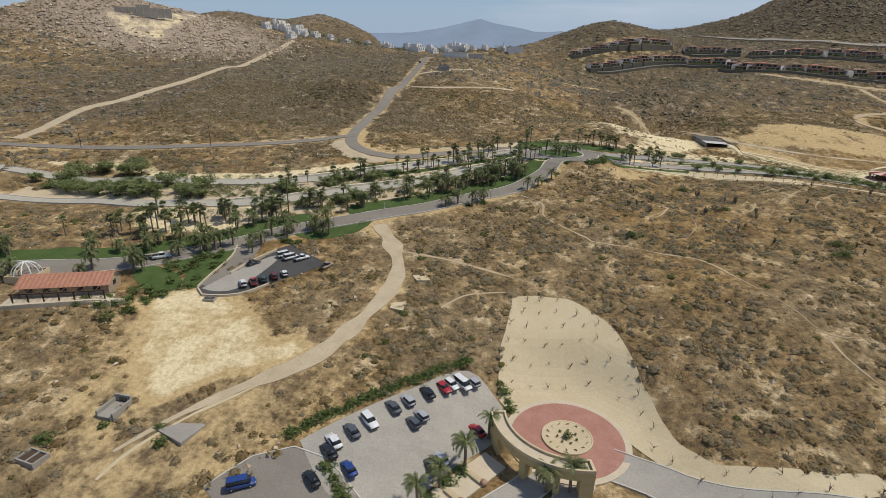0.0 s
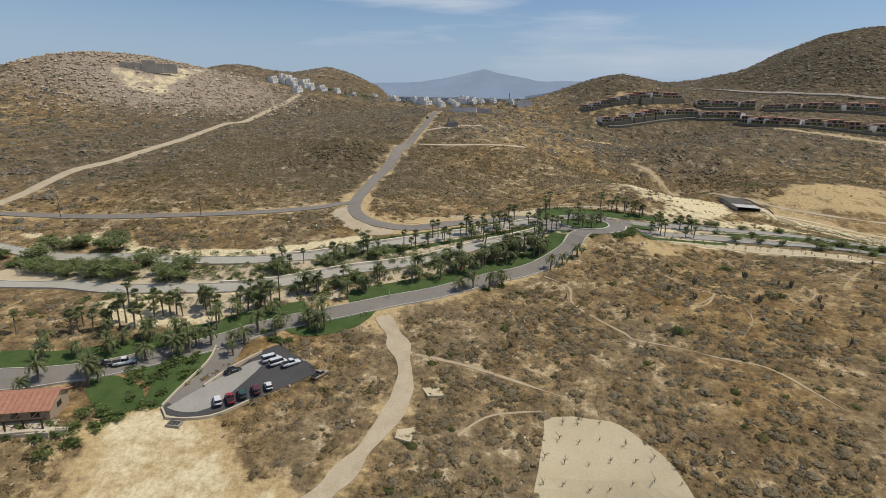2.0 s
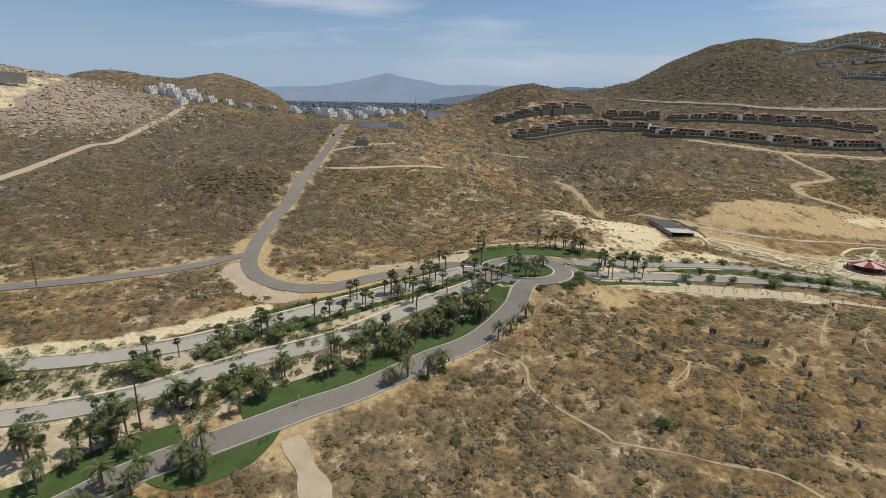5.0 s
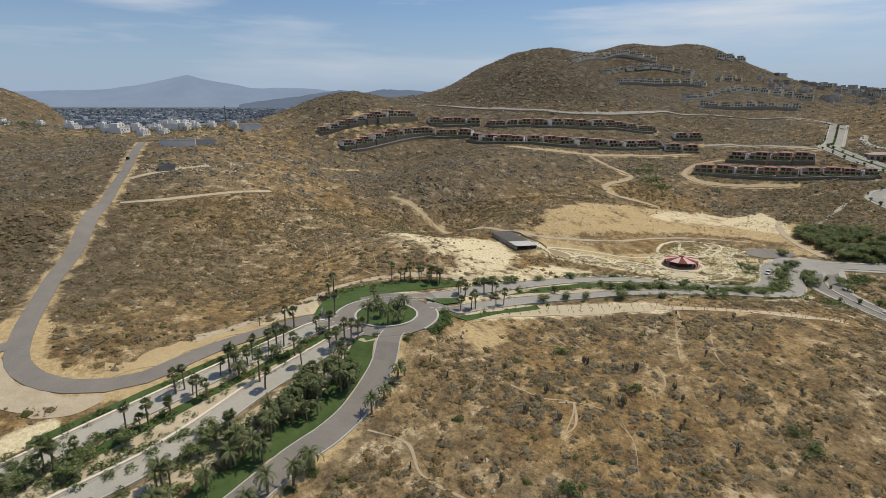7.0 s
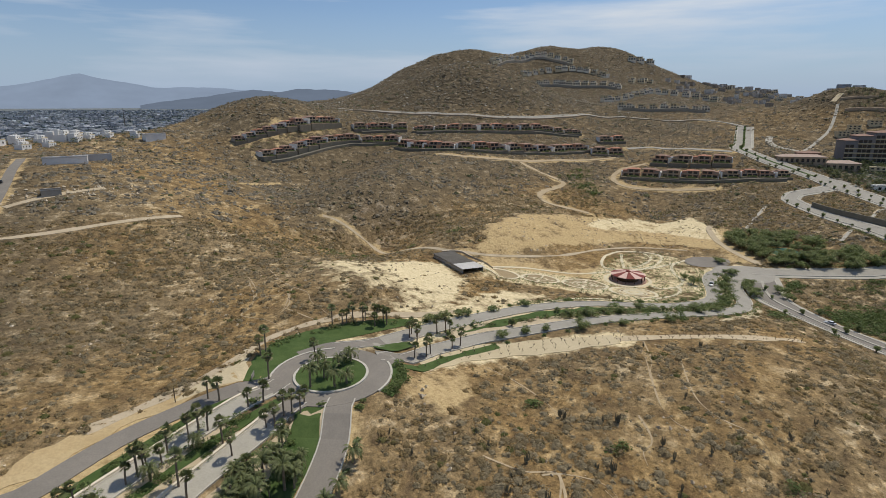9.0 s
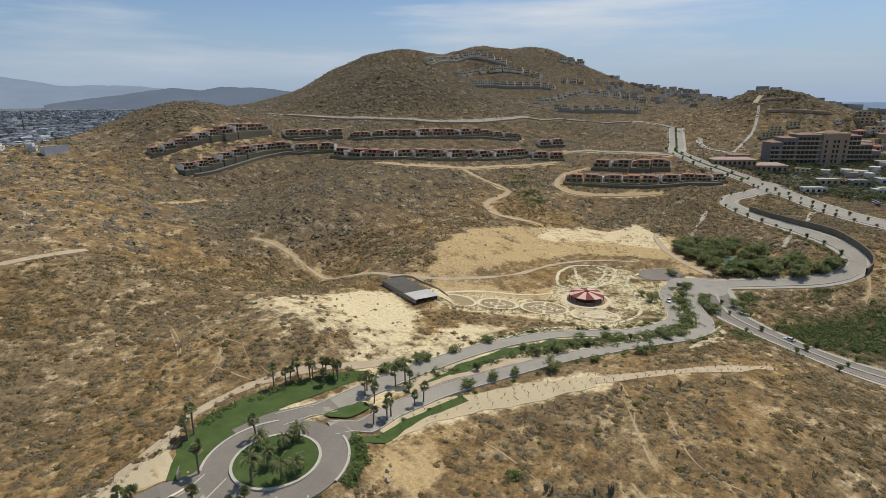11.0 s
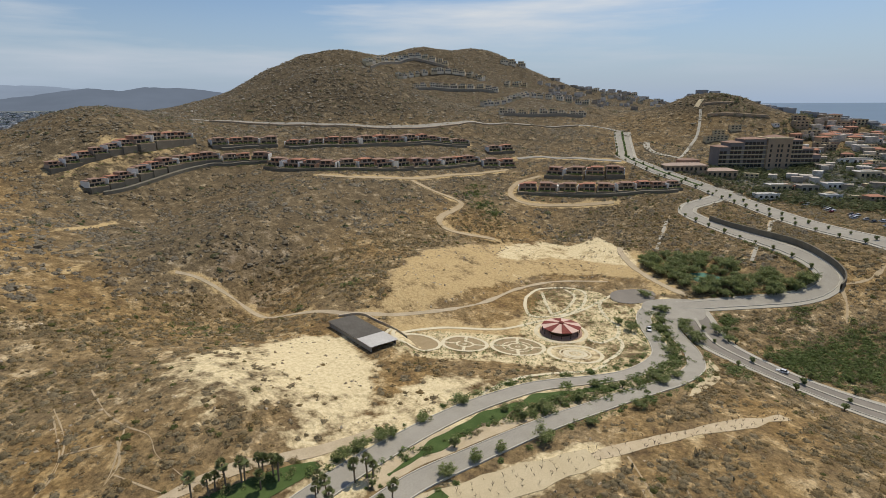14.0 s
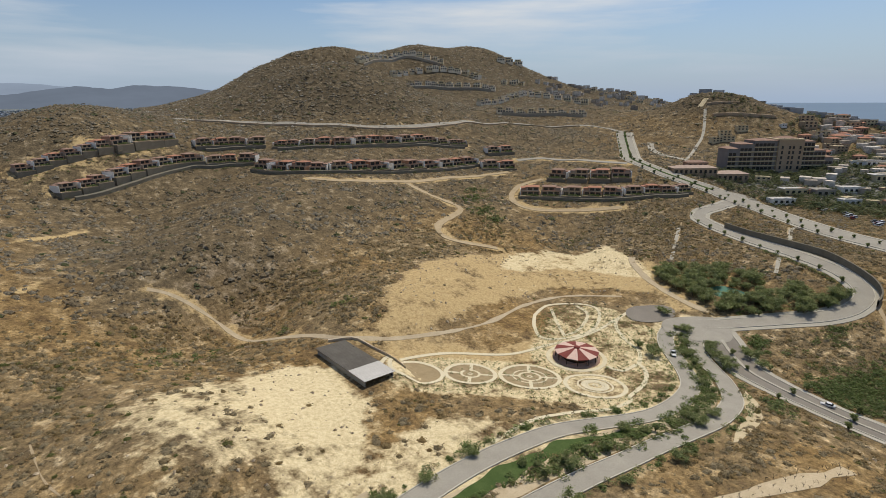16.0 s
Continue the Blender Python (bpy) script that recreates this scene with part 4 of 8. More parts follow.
# the sea beyond the last hills
sx, sy = np.meshgrid(np.arange(1500, 4901, 200.0), np.arange(-2600, 1500, 200.0))
sz = np.maximum(height(sx, sy), 60 + 0.0 * sx) + 6
sea_i = np.arange(sx.size).reshape(sx.shape)
WATER = grained("hazy_sea", (0.055, 0.10, 0.15), (0.075, 0.125, 0.175), 0.002, 0.02, 0.35, 0.4, 0, 0.0, 0.01, 0.1)
sea = mesh_ob("water", np.stack([sx, sy, sz], -1).reshape(-1, 3).tolist(), np.stack([sea_i[:-1, :-1], sea_i[:-1, 1:], sea_i[1:, 1:], sea_i[1:, :-1]], -1).reshape(-1, 4).tolist(), WATER)
tagged(sea, "calm blue sea out to the horizon", "sea", kind="structure")


# ranges at the end of the plain, blue haze painted into a glowing colour
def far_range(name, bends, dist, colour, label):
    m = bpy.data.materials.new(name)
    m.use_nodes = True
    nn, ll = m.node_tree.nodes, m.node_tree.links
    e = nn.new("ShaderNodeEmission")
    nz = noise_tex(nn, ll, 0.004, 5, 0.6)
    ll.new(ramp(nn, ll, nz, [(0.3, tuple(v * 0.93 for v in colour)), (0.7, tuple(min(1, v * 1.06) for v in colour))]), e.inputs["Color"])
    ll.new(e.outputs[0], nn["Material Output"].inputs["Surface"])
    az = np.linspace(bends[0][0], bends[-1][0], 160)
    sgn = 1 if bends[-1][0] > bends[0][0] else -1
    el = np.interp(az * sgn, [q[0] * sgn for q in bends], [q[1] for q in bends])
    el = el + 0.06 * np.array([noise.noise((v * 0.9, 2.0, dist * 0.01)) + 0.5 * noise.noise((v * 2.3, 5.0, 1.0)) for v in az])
    v, f = [], []
    for k, (d, frac) in enumerate(((dist, 1.0), (dist - 350, 0.45), (dist - 700, -0.35))):
        for a, e_ in zip(az, el):
            r = radians(a)
            up = 100 + d * math.tan(radians(e_ if k == 0 else e_ * frac - 0.5 * (1 - frac)))
            v.append((-math.sin(r) * d, 112 + math.cos(r) * d, up))
    N = len(az)
    for k in range(2):
        for i in range(N - 1):
            q = (k * N + i, k * N + i + 1, (k + 1) * N + i + 1, (k + 1) * N + i)
            f.append(q if sgn > 0 else q[::-1])
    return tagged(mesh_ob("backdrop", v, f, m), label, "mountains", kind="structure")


far_range("haze_glow_range_far", [(30, 0.2), (16, 0.9), (7.1, 1.3), (4.2, 1.4), (0.7, 2.0), (-2.6, 2.85), (-4.4, 2.4), (-6.1, 2.15), (-8.3, 1.7), (-11, 1.8), (-14.5, 1.7), (-20, 1.2), (-28, 0.6), (-36, 0.1)], 4850, (0.245, 0.305, 0.405), "pale mountain range, blue haze put into its glowing colour")
far_range("haze_glow_range_near", [(-7, 0.2), (-9, 0.55), (-12, 0.9), (-14.5, 1.3), (-16.7, 1.62), (-19.3, 1.42), (-21.2, 1.75), (-25, 1.62), (-28, 1.2), (-34, 0.5), (-40, 0.1)], 4300, (0.145, 0.18, 0.24), "mountain ridge beyond the plain, dark blue haze in its glowing colour")

# ---- ways ----
def beside(line, d, a=0.0, b=1.0):
    """A line kept at a distance to the left of another."""
    P = np.array(smooth_line(line, 6.0))
    t = np.gradient(P, axis=0)
    t /= np.linalg.norm(t, axis=1)[:, None] + 1e-9
    q = P + np.stack([-t[:, 1], t[:, 0]], 1) * d
    q = q[int(a * len(q)):max(int(a * len(q)) + 3, int(b * len(q)))]
    return [tuple(v) for v in q]


def disc(name, cx, cy, r0, r1, material, label, category, lift, n=64, kerb=0.0, kind="structure"):
    """A flat ring or disc at one level, with a skirt."""
    z = ground(cx, cy) + lift
    v, f = [], []
    prof = [(r0, z), (r1, z), (r1, z - 1.2)] if r0 > 0 else [(0.01, z), (r1 * 0.5, z), (r1, z), (r1, z - 1.2)]
    if kerb:
        prof = [(0.01, z), (r1 - 0.35, z + kerb), (r1 - 0.3, z + kerb + 0.06), (r1, z + kerb + 0.06), (r1, z - 0.8)]
    for r, h in prof:
        for i in range(n):
            a = 2 * math.pi * i / n
            v.append((cx + r * math.cos(a), cy + r * math.sin(a), h))
    for k in range(len(prof) - 1):
        for i in range(n):
            j = (i + 1) % n
            f.append((k * n + i, (k + 1) * n + i, (k + 1) * n + j, k * n + j))
    return tagged(mesh_ob(name, v, f, material), label, category, kind=kind)


strip("planting_bed", beside(BOUL_S, 8.5, 0, 0.93), 13, BED, "sandy planting bed between two carriageways", "planting bed", 0.08, 3, 0, 6, 0.1)
strip("planting_bed", beside(BOUL_S, -9.5, 0.38, 1), 11, BED, "sandy planting bed with palms and shrubs", "planting bed", 0.07, 3, 0, 5, 0.1)
strip("planting_bed", beside(EAST_S, 8.5, 0.1, 0.8), 9, BED, "planted bed between two curving carriageways", "planting bed", 0.08, 3, 0, 4, 0.1)
strip("lawn", beside(PALM_ROAD, -6.8, 0.06, 0.62), 7, LAWN, "bright green watered lawn beside the lane", "lawn", 0.16, 3, 0, 4, 0.35)
strip("lawn", beside(PALM_ROAD, -6.5, 0.6, 1), 7, LAWN, "bright green watered lawn beside the lane", "lawn", 0.16, 3, 0, 4, 0.5)
strip("lawn", beside(BOUL_N, -5.5, 0.6, 1), 2.6, LAWN, "green verge under palms", "lawn", 0.16, 3, 0, 3, 0.5)
strip("lawn", beside(BOUL_N, 5.2, 0.6, 0.97), 2.4, LAWN, "green verge under palms", "lawn", 0.16, 3, 0, 3, 0.5)
strip("lawn", beside(EAST_N, -7.0, 0.2, 0.62), 3.4, LAWN, "green groundcover between the carriageways", "lawn", 0.17, 1.5, 0, 3, 1.5)
strip("lawn", beside(EAST_S, -6.5, 0.02, 0.17), 3.0, LAWN, "green verge beside the carriageway", "lawn", 0.17, 3, 0, 3, 0.6)
patch("lawn", LAWN_N, LAWN, "bright green lawn with palms by the roundabout", "lawn", 0.17, 2.5)
patch("lawn", LAWN_B, LAWN, "green lawn sloping up from the lane", "lawn", 0.12, 2.5, 0.6)
patch("lawn", LAWN_HOUSE, LAWN, "clipped green lawn beside the house", "lawn", 0.14, 2.0)
patch("lawn", HEDGE_BED, LAWN, "green groundcover on a bank", "lawn", 0.13, 2.0, 0.8)
strip("road", PALM_ROAD, 6.0, ASPHALT, "worn grey asphalt lane bordered by palms", "road", 0.25, 3, 0.12)
strip("road", BOUL_N, 5.0, CONCRETE_PALE, "pale concrete carriageway between planted beds", "road", 0.27, 3, 0.15)
strip("road", BOUL_S, 5.0, CONCRETE_PALE, "pale concrete carriageway between planted beds", "road", 0.27, 3, 0.15)
for line in ([(-225, 210), (-195, 206.5), (-163, 202.7)], [(-215, 172), (-180, 172), (-149, 173.7)]):
    strip("road", line, 5.0, CONCRETE_PALE, "pale concrete carriageway behind trees", "road", 0.25, 3, 0.15)
for line in (beside(BOUL_N, 2.95, 0.5, 0.97), beside(BOUL_S, 2.95, 0.42, 0.97)):
    strip("low_wall", line, 0.55, PLASTER_WARM, "low cream plastered wall along the carriageway", "wall", 0.85, 3, 0, 1)
strip("road", EAST_N, 5.9, CONCRETE_ROAD, "pale concrete carriageway between planted beds", "road", 0.28, 3, 0.15)
strip("road", EAST_S, 5.9, CONCRETE_ROAD, "pale concrete carriageway between planted beds", "road", 0.29, 3, 0.15)
strip("pavement", EAST_MAIN, 17.5, CONCRETE_PALE, "pale pavement along the boulevard", "pavement", 0.2, 4, 0, 6)
strip("road", EAST_MAIN, 12.0, ASPHALT, "broad grey boulevard with a planted centre", "road", 0.3, 4, 0.15, 6)
strip("median", EAST_MAIN[1:], 1.3, CONCRETE_PALE, "narrow pale median planted with small trees", "median", 0.52, 4, 0, 2)
strip("pavement", CURVE, 12.6, CONCRETE_PALE, "pale pavement along the curving road", "pavement", 0.24, 4, 0, 6)
strip("road", CURVE, 7.4, CONCRETE_ROAD, "grey road curving round a planted hollow", "road", 0.36, 4, 0.15)
patch("junction", [(268, 248.5), (276, 249), (286, 241), (291, 231), (284, 224.5), (272, 222), (264, 229), (262, 238), (264, 246)], CONCRETE_ROAD, "worn grey junction of several roads", "road", 0.46, 2.5)
strip("track", [(345, 292), (334.7, 287.5), (316.4, 272.0), (306.3, 258.8), (299.9, 247.8), (295.5, 236.4)], 3.6, DIRT, "pale dirt track beside a grove", "track", 0.16, 3, 0, 3, 0.5)
patch("sand_verge", [(230.0, 207.9), (221.6, 202.5), (209.3, 199.5), (194.3, 200.7), (186.7, 202.4), (198.9, 203.5), (208.5, 203.2), (218.3, 206.1)], SAND_PALE, "bare sandy verge below the carriageway", "sand", 0.13, 2, 0.8)
for line in ([(350.4, 220.2), (371.7, 222.4)], [(389.1, 220.0), (423.2, 225.3), (437.3, 222.3)], [(348.2, 271.0), (378.5, 278.6), (402.4, 284.5)]):
    strip("storm_drain", line, 2.0, CONCRETE_PALE, "pale concrete drain running down the slope", "drain", 0.2, 3, 0, 2)
strip("pavement", UPPER, 19, CONCRETE_PALE, "pale pavement along the climbing boulevard", "pavement", 0.3, 5, 0, 6)
strip("road", UPPER, 14, CONCRETE_ROAD, "broad grey boulevard climbing to the hills", "road", 0.42, 5, 0.15, 6)
strip("median", UPPER[7:], 2.2, LAWN, "planted median of the climbing boulevard", "median", 0.6, 5, 0, 2)
patch("junction", [(470, 262), (476, 278), (488, 284), (497, 274), (492, 258), (478, 253)], CONCRETE_ROAD, "wide grey junction on the boulevard", "road", 0.55, 3)
strip("sand_verge", beside(CREST[:8], -6.2), 5.5, SAND_YELLOW, "yellow sandy shoulder along the road", "sand", 0.1, 3, 0, 4, 0.9)
strip("road", CREST, 5.3, ASPHALT, "grey asphalt road climbing straight over the crest", "road", 0.22, 4)
patch("sand_verge", [(-48, 245), (-43, 234), (-35, 225), (-25, 220.5), (-29, 216.5), (-38, 217.5), (-47.5, 227), (-52.5, 239)], DIRT, "pale gravel apron at a road junction", "sand", 0.11, 2, 1.2)
strip("road", LEFT_ROAD, 4.5, ASPHALT, "narrow grey road along the foot of a hill", "road", 0.24, 4)
strip("track", DIRT_DIAG, 5.6, DIRT, "pale dirt track climbing a brown hill", "track", 0.2, 4, 0, 4, 0.25)
strip("track", FORK[:7] + [(-41.5, 90.1), (-50.5, 82.7), (-57.3, 74.7)], 4.6, DIRT, "broad dusty track narrowing down a bank", "track", 0.15, 2.0, 0, 4, 0.7, taper=0.12)
for line in ([(-29.5, 98.4), (-38.9, 90.3), (-48.1, 82.9), (-54.5, 75.0), (-57.0, 69.1)],):
    strip("rut", line, 0.7, SAND_PALE, "pale wheel rut in a sandy bank", "track", 0.1, 1.5, 0, 2, 1.0)
strip("track", TRACK_E, 1.8, DIRT, "pale dirt track along the foot of the hill", "track", 0.12, 2.5, 0, 3, 0.9)
strip("track", TRACK_Z, 4.4, PATH, "dirt track below the terraced houses", "track", 0.3, 5, 0, 3, 0.6)
strip("track", TRACK_Z2, 4.4, PATH, "winding dirt track on the slope", "track", 0.3, 5, 0, 3, 0.6)
strip("track", SIDE_TRACK, 3, DIRT, "straight dirt track across scrub", "track", 0.2, 4, 0, 3, 0.6)
strip("track", SIDE_TRACK2, 3.5, DIRT, "straight dirt track across scrub", "track", 0.2, 4, 0, 3, 0.6)
strip("track", LOOP_C, 4.4, PATH, "dirt track looping round a terrace", "track", 0.3, 4, 0, 3, 0.4)
strip("road", RIDGE_ROAD, 6, CONCRETE_ROAD, "pale road along the mountain's foot", "road", 0.5, 6)
strip("road", ROAD_TERR, 6, CONCRETE_ROAD, "pale road between terraces", "road", 0.4, 5)
for line, wd in ((PATH1 + PATH1B[1:], 0.55), (PATH2, 0.9), (PATH3, 0.5), (PATH4, 0.5), *((t_, 0.36 if t_[0][0] < 300 else 1.6) for t_ in TRAILS)):
    strip("path", line, wd, PATH, "narrow trodden footpath through dry scrub", "path", 0.06, 1.2, 0, 2, 1.3, taper=0.3)
strip("planted_strip", SANDROW[5:], 4.0, BED, "faint sandy strip planted with rows of saplings", "sand", 0.1, 3, 0, 4, 0.7)
strip("planted_strip", SANDROW[:6], 8.5, SAND_PALE, "raked sandy strip planted with rows of saplings", "sand", 0.12, 3, 0, 4, 0.4)

# the roundabout
RB = (48.3, 233.6)
disc("roundabout", RB[0], RB[1], 8.8, 15.6, ASPHALT, "worn grey roundabout pavement", "road", 0.30)
disc("roundabout_island", RB[0], RB[1], 0, 9.4, LAWN, "round green island edged with a pale kerb", "lawn", 0.33, 64, 0.2)
patch("splitter_island", SPLIT_E, LAWN, "green splitter island between carriageways", "lawn", 0.48, 1.5)
patch("parking_apron", APRON, ASPHALT, "grey asphalt turning bay", "parking", 0.25, 2.5)


def arc(r, a0, a1, n=14):
    return [(RB[0] + r * math.cos(radians(a0 + (a1 - a0) * i / n)), RB[1] + r * math.sin(radians(a0 + (a1 - a0) * i / n))) for i in range(n + 1)]


# approaches, verges and kerbs of the roundabout
strip("road", [(46, 248.0), (54, 248.8), (62, 248.2), (72, 248.0)], 7.0, ASPHALT, "worn grey approach to the roundabout", "road", 0.31, 2)
strip("road", [(58, 228.5), (64, 233.2), (70, 235.0), (78, 236.4)], 6.6, ASPHALT, "worn grey approach to the roundabout", "road", 0.32, 2)
strip("road", [(40, 241), (34, 238.2), (27, 235.0)], 7.0, ASPHALT, "worn grey approach to the roundabout", "road", 0.31, 2)
strip("road", [(40, 226), (34, 225.0), (28, 222.4)], 6.0, ASPHALT, "worn grey approach to the roundabout", "road", 0.32, 2)
disc("kerb", RB[0], RB[1], 9.1, 9.75, KERB, "pale kerb round the green island", "kerb", 0.66)
strip("kerb", arc(15.8, 62, 158), 0.55, KERB, "pale kerb along the roundabout's edge", "kerb", 0.45, 2, 0, 1)
strip("kerb", arc(15.8, -68, -8), 0.55, KERB, "pale kerb along the roundabout's edge", "kerb", 0.45, 2, 0, 1)
strip("lawn", arc(19.0, 62, 158), 6.0, LAWN, "green verge round the roundabout", "lawn", 0.22, 2, 0, 3, 0.3)
strip("lawn", arc(17.8, -66, -10), 3.6, LAWN, "green verge round the roundabout", "lawn", 0.22, 2, 0, 3, 0.4)
strip("track", [(-6, 242), (8, 246.5), (20, 250), (30, 255.5), (42, 264.5), (56, 268.6), (74, 266.6), (92, 260.5), (108, 258)], 3.0, DIRT, "pale dirt track beside a lawn", "track", 0.14, 2.5, 0, 3, 0.6)
patch("sand_verge", [(12, 243.5), (24, 243.5), (31.5, 242.5), (31.5, 250), (36, 258), (28, 255), (18, 249.5)], SAND_PALE, "bare sandy verge beside the roundabout", "sand", 0.12, 2, 0.8)

# ---- plants and stones ----
rng = np.random.default_rng(7)


def soup(name, tris, tones, material, parent=None):
    """One mesh of loose triangles, each with its tone."""
    tris = np.asarray(tris, np.float32).reshape(-1, 3, 3)
    n = len(tris)
    me = bpy.data.meshes.new(name)
    me.vertices.add(n * 3)
    me.vertices.foreach_set("co", tris.ravel())
    me.loops.add(n * 3)
    me.loops.foreach_set("vertex_index", np.arange(n * 3, dtype=np.int32))
    me.polygons.add(n)
    me.polygons.foreach_set("loop_start", np.arange(0, n * 3, 3, dtype=np.int32))
    me.update(calc_edges=True)
    a = me.attributes.new("tone", 'FLOAT', 'POINT')
    a.data.foreach_set("value", np.repeat(np.asarray(tones, np.float32), 3))
    me.materials.append(material)
    ob = new(name, me)
    if parent is not None:
        ob.parent = parent
    return ob


def tufts(x, y, z, r, h, k, size, tone, lift=0.1):
    """Twiggy domes: k small triangles scattered over each bush."""
    m = len(x)
    d = rng.normal(size=(m, k, 3))
    d[..., 2] = np.abs(d[..., 2])
    d /= np.linalg.norm(d, axis=2)[..., None]
    d *= rng.uniform(0.35, 1.0, (m, k, 1)) ** 0.6
    c = np.stack([x[:, None] + d[..., 0] * r[:, None], y[:, None] + d[..., 1] * r[:, None], z[:, None] + lift + d[..., 2] * h[:, None]], -1)
    off = rng.normal(size=(m, k, 3, 3)) * (size * r)[:, None, None, None]
    off[..., 2] *= 0.4
    tri = c[:, :, None, :] + off
    tn = np.clip(tone[:, None] + rng.normal(0, 0.05, (m, k)), 0, 1)
    return tri.reshape(-1, 3, 3), tn.ravel()


def bushes(name, x, y, r, h, tone, k, size, material, label, category, n=6):
    """Rounded twiggy bushes: a soft uneven mound, with loose twigs standing out of it."""
    m, z = len(x), height(x, y)
    a = np.arange(n) * 2 * np.pi / n + rng.uniform(0, 6.28, (m, 1))
    lump = rng.uniform(0.7, 1.2, (m, n))
    rings = []
    for rad, up in ((0.9, -0.12), (0.56, 0.5)):
        w = lump * rad * rng.uniform(0.85, 1.15, (m, n)) * r[:, None]
        zz = z[:, None] + h[:, None] * (up + 0.1 * rng.normal(size=(m, n)))
        rings.append(np.stack([x[:, None] + np.cos(a) * w, y[:, None] + np.sin(a) * w, zz], -1))
    top = np.stack([x + 0.15 * r * rng.normal(size=m), y + 0.15 * r * rng.normal(size=m), z + h * rng.uniform(0.58, 0.8, m)], -1)
    core = np.concatenate([rings[0], rings[1], top[:, None, :]], 1)
    i, j = np.arange(n), np.roll(np.arange(n), -1)
    f = np.concatenate([np.stack([i, j, n + j], 1), np.stack([i, n + j, n + i], 1), np.stack([n + i, n + j, np.full(n, 2 * n)], 1)])
    f = (f[None] + (np.arange(m) * (2 * n + 1))[:, None, None]).reshape(-1, 3)
    loose, c1 = tufts(x, y, z, r * 1.3, h * 1.3, k, size, tone, 0.02)
    v = np.concatenate([core.reshape(-1, 3), loose.reshape(-1, 3)]).astype(np.float32)
    f = np.concatenate([f, np.arange(len(loose) * 3).reshape(-1, 3) + core.size // 3]).astype(np.int32)
    tn = np.concatenate([np.repeat(tone, 2 * n + 1), np.repeat(c1, 3)]).astype(np.float32)
    me = bpy.data.meshes.new(name)
    me.vertices.add(len(v))
    me.vertices.foreach_set("co", v.ravel())
    me.loops.add(f.size)
    me.loops.foreach_set("vertex_index", f.ravel())
    me.polygons.add(len(f))
    me.polygons.foreach_set("loop_start", np.arange(0, f.size, 3, dtype=np.int32))
    me.polygons.foreach_set("use_smooth", np.ones(len(f), bool))
    me.update(calc_edges=True)
    at = me.attributes.new("tone", 'FLOAT', 'POINT')
    at.data.foreach_set("value", tn)
    me.materials.append(material)
    return tagged(new(name, me), label, category, kind="stuff")


WAYS = [(PALM_ROAD, 9.5), (BOUL_N, 7), (BOUL_S, 8), (EAST_N, 8), (EAST_S, 7), (EAST_MAIN, 10), (CURVE, 8.5), (UPPER, 11), (CREST, 6), (LEFT_ROAD, 4), (DIRT_DIAG, 4.5), (FORK, 4.5), (TRACK_E, 2.5), (PATH1, 1.3), (PATH1B, 1.3), (PATH2, 1.4), (PATH3, 1.2), (PATH4, 1.2), (PATH5, 0.9), (PATH5B, 0.9), (SANDROW, 6), (SIDE_TRACK, 2.5), (SIDE_TRACK2, 2.5), (TRACK_Z, 4), (TRACK_Z2, 4), (LOOP_C, 4), (RIDGE_ROAD, 5), (ROAD_TERR, 6), (AT_VILLAS_LL, 11), (AT_VILLAS_LR, 11), (AT_VILLAS_UL, 11), (AT_VILLAS_UM, 11), (AT_VILLAS_UR, 11), (AT_VILLAS_C, 11), (AT_VILLAS_CU, 11)]
BARE = [BROWN_E, GARDEN, TANFLAT, SAND, LOT, LOT2, LAWN_B, LAWN_N, LAWN_HOUSE, HEDGE_BED, APRON, GROVE,
        [(-38, 60), (-26, 79), (6, 104), (16, 98), (36, 98), (44, 80), (80, 66), (80, 20), (-38, 20)], TAN,
        [(-112, 108), (-112, 146), (-80, 140), (-76, 118)], [(136, 295), (140, 330), (160, 330), (162, 300)]]


def open_land(x, y):
    """Where scrub may grow: off the ways, lawns and yards."""
    ok = np.ones(x.shape, bool)
    for line, d in WAYS:
        xs, ys = [p[0] for p in line], [p[1] for p in line]
        box = ok & (x > min(xs) - d) & (x < max(xs) + d) & (y > min(ys) - d) & (y < max(ys) + d)
        i = np.where(box)[0]
        ok[i[off_line(line, x[i], y[i]) < d]] = False
    for poly in BARE:
        ok &= ~inside(poly, x, y)
    ok &= np.hypot(x - RB[0], y - RB[1]) > 20
    bed = off_line(BOUL_S[1:] , x, y) < 26
    ok &= ~(bed & (off_line(BOUL_N, x, y) < 22) & (x < 40))
    return ok


def patchy(x, y, s, ph):
    return 0.5 + 0.25 * (np.sin(x / s + ph + 1.3 * np.sin(y / (1.7 * s))) + np.sin(y / (0.8 * s) - ph + 1.1 * np.sin(x / (1.3 * s) + 1)))


def scatter(count, x0, x1, y0, y1):
    m = count // 4
    x, y = np.repeat(rng.uniform(x0, x1, m), 4), np.repeat(rng.uniform(y0, y1, m), 4)
    x, y = x + rng.normal(0, 2.4, len(x)), y + rng.normal(0, 2.4, len(y))
    ok = open_land(x, y)
    x, y = x[ok], y[ok]
    p, q, s = zones(x, y)
    keep = rng.uniform(size=len(x)) > np.clip(1.75 * np.maximum(p, q) - 0.15, 0, 0.985)
    keep &= ~inside(TAN_E, x, y) | (rng.uniform(size=len(x)) < 0.12)
    keep &= rng.uniform(size=len(x)) < 0.35 + 0.75 * patchy(x, y, 9, 0.6)
    keep &= rng.uniform(size=len(x)) > 0.65 * s * (x < -100)
    return x[keep], y[keep]


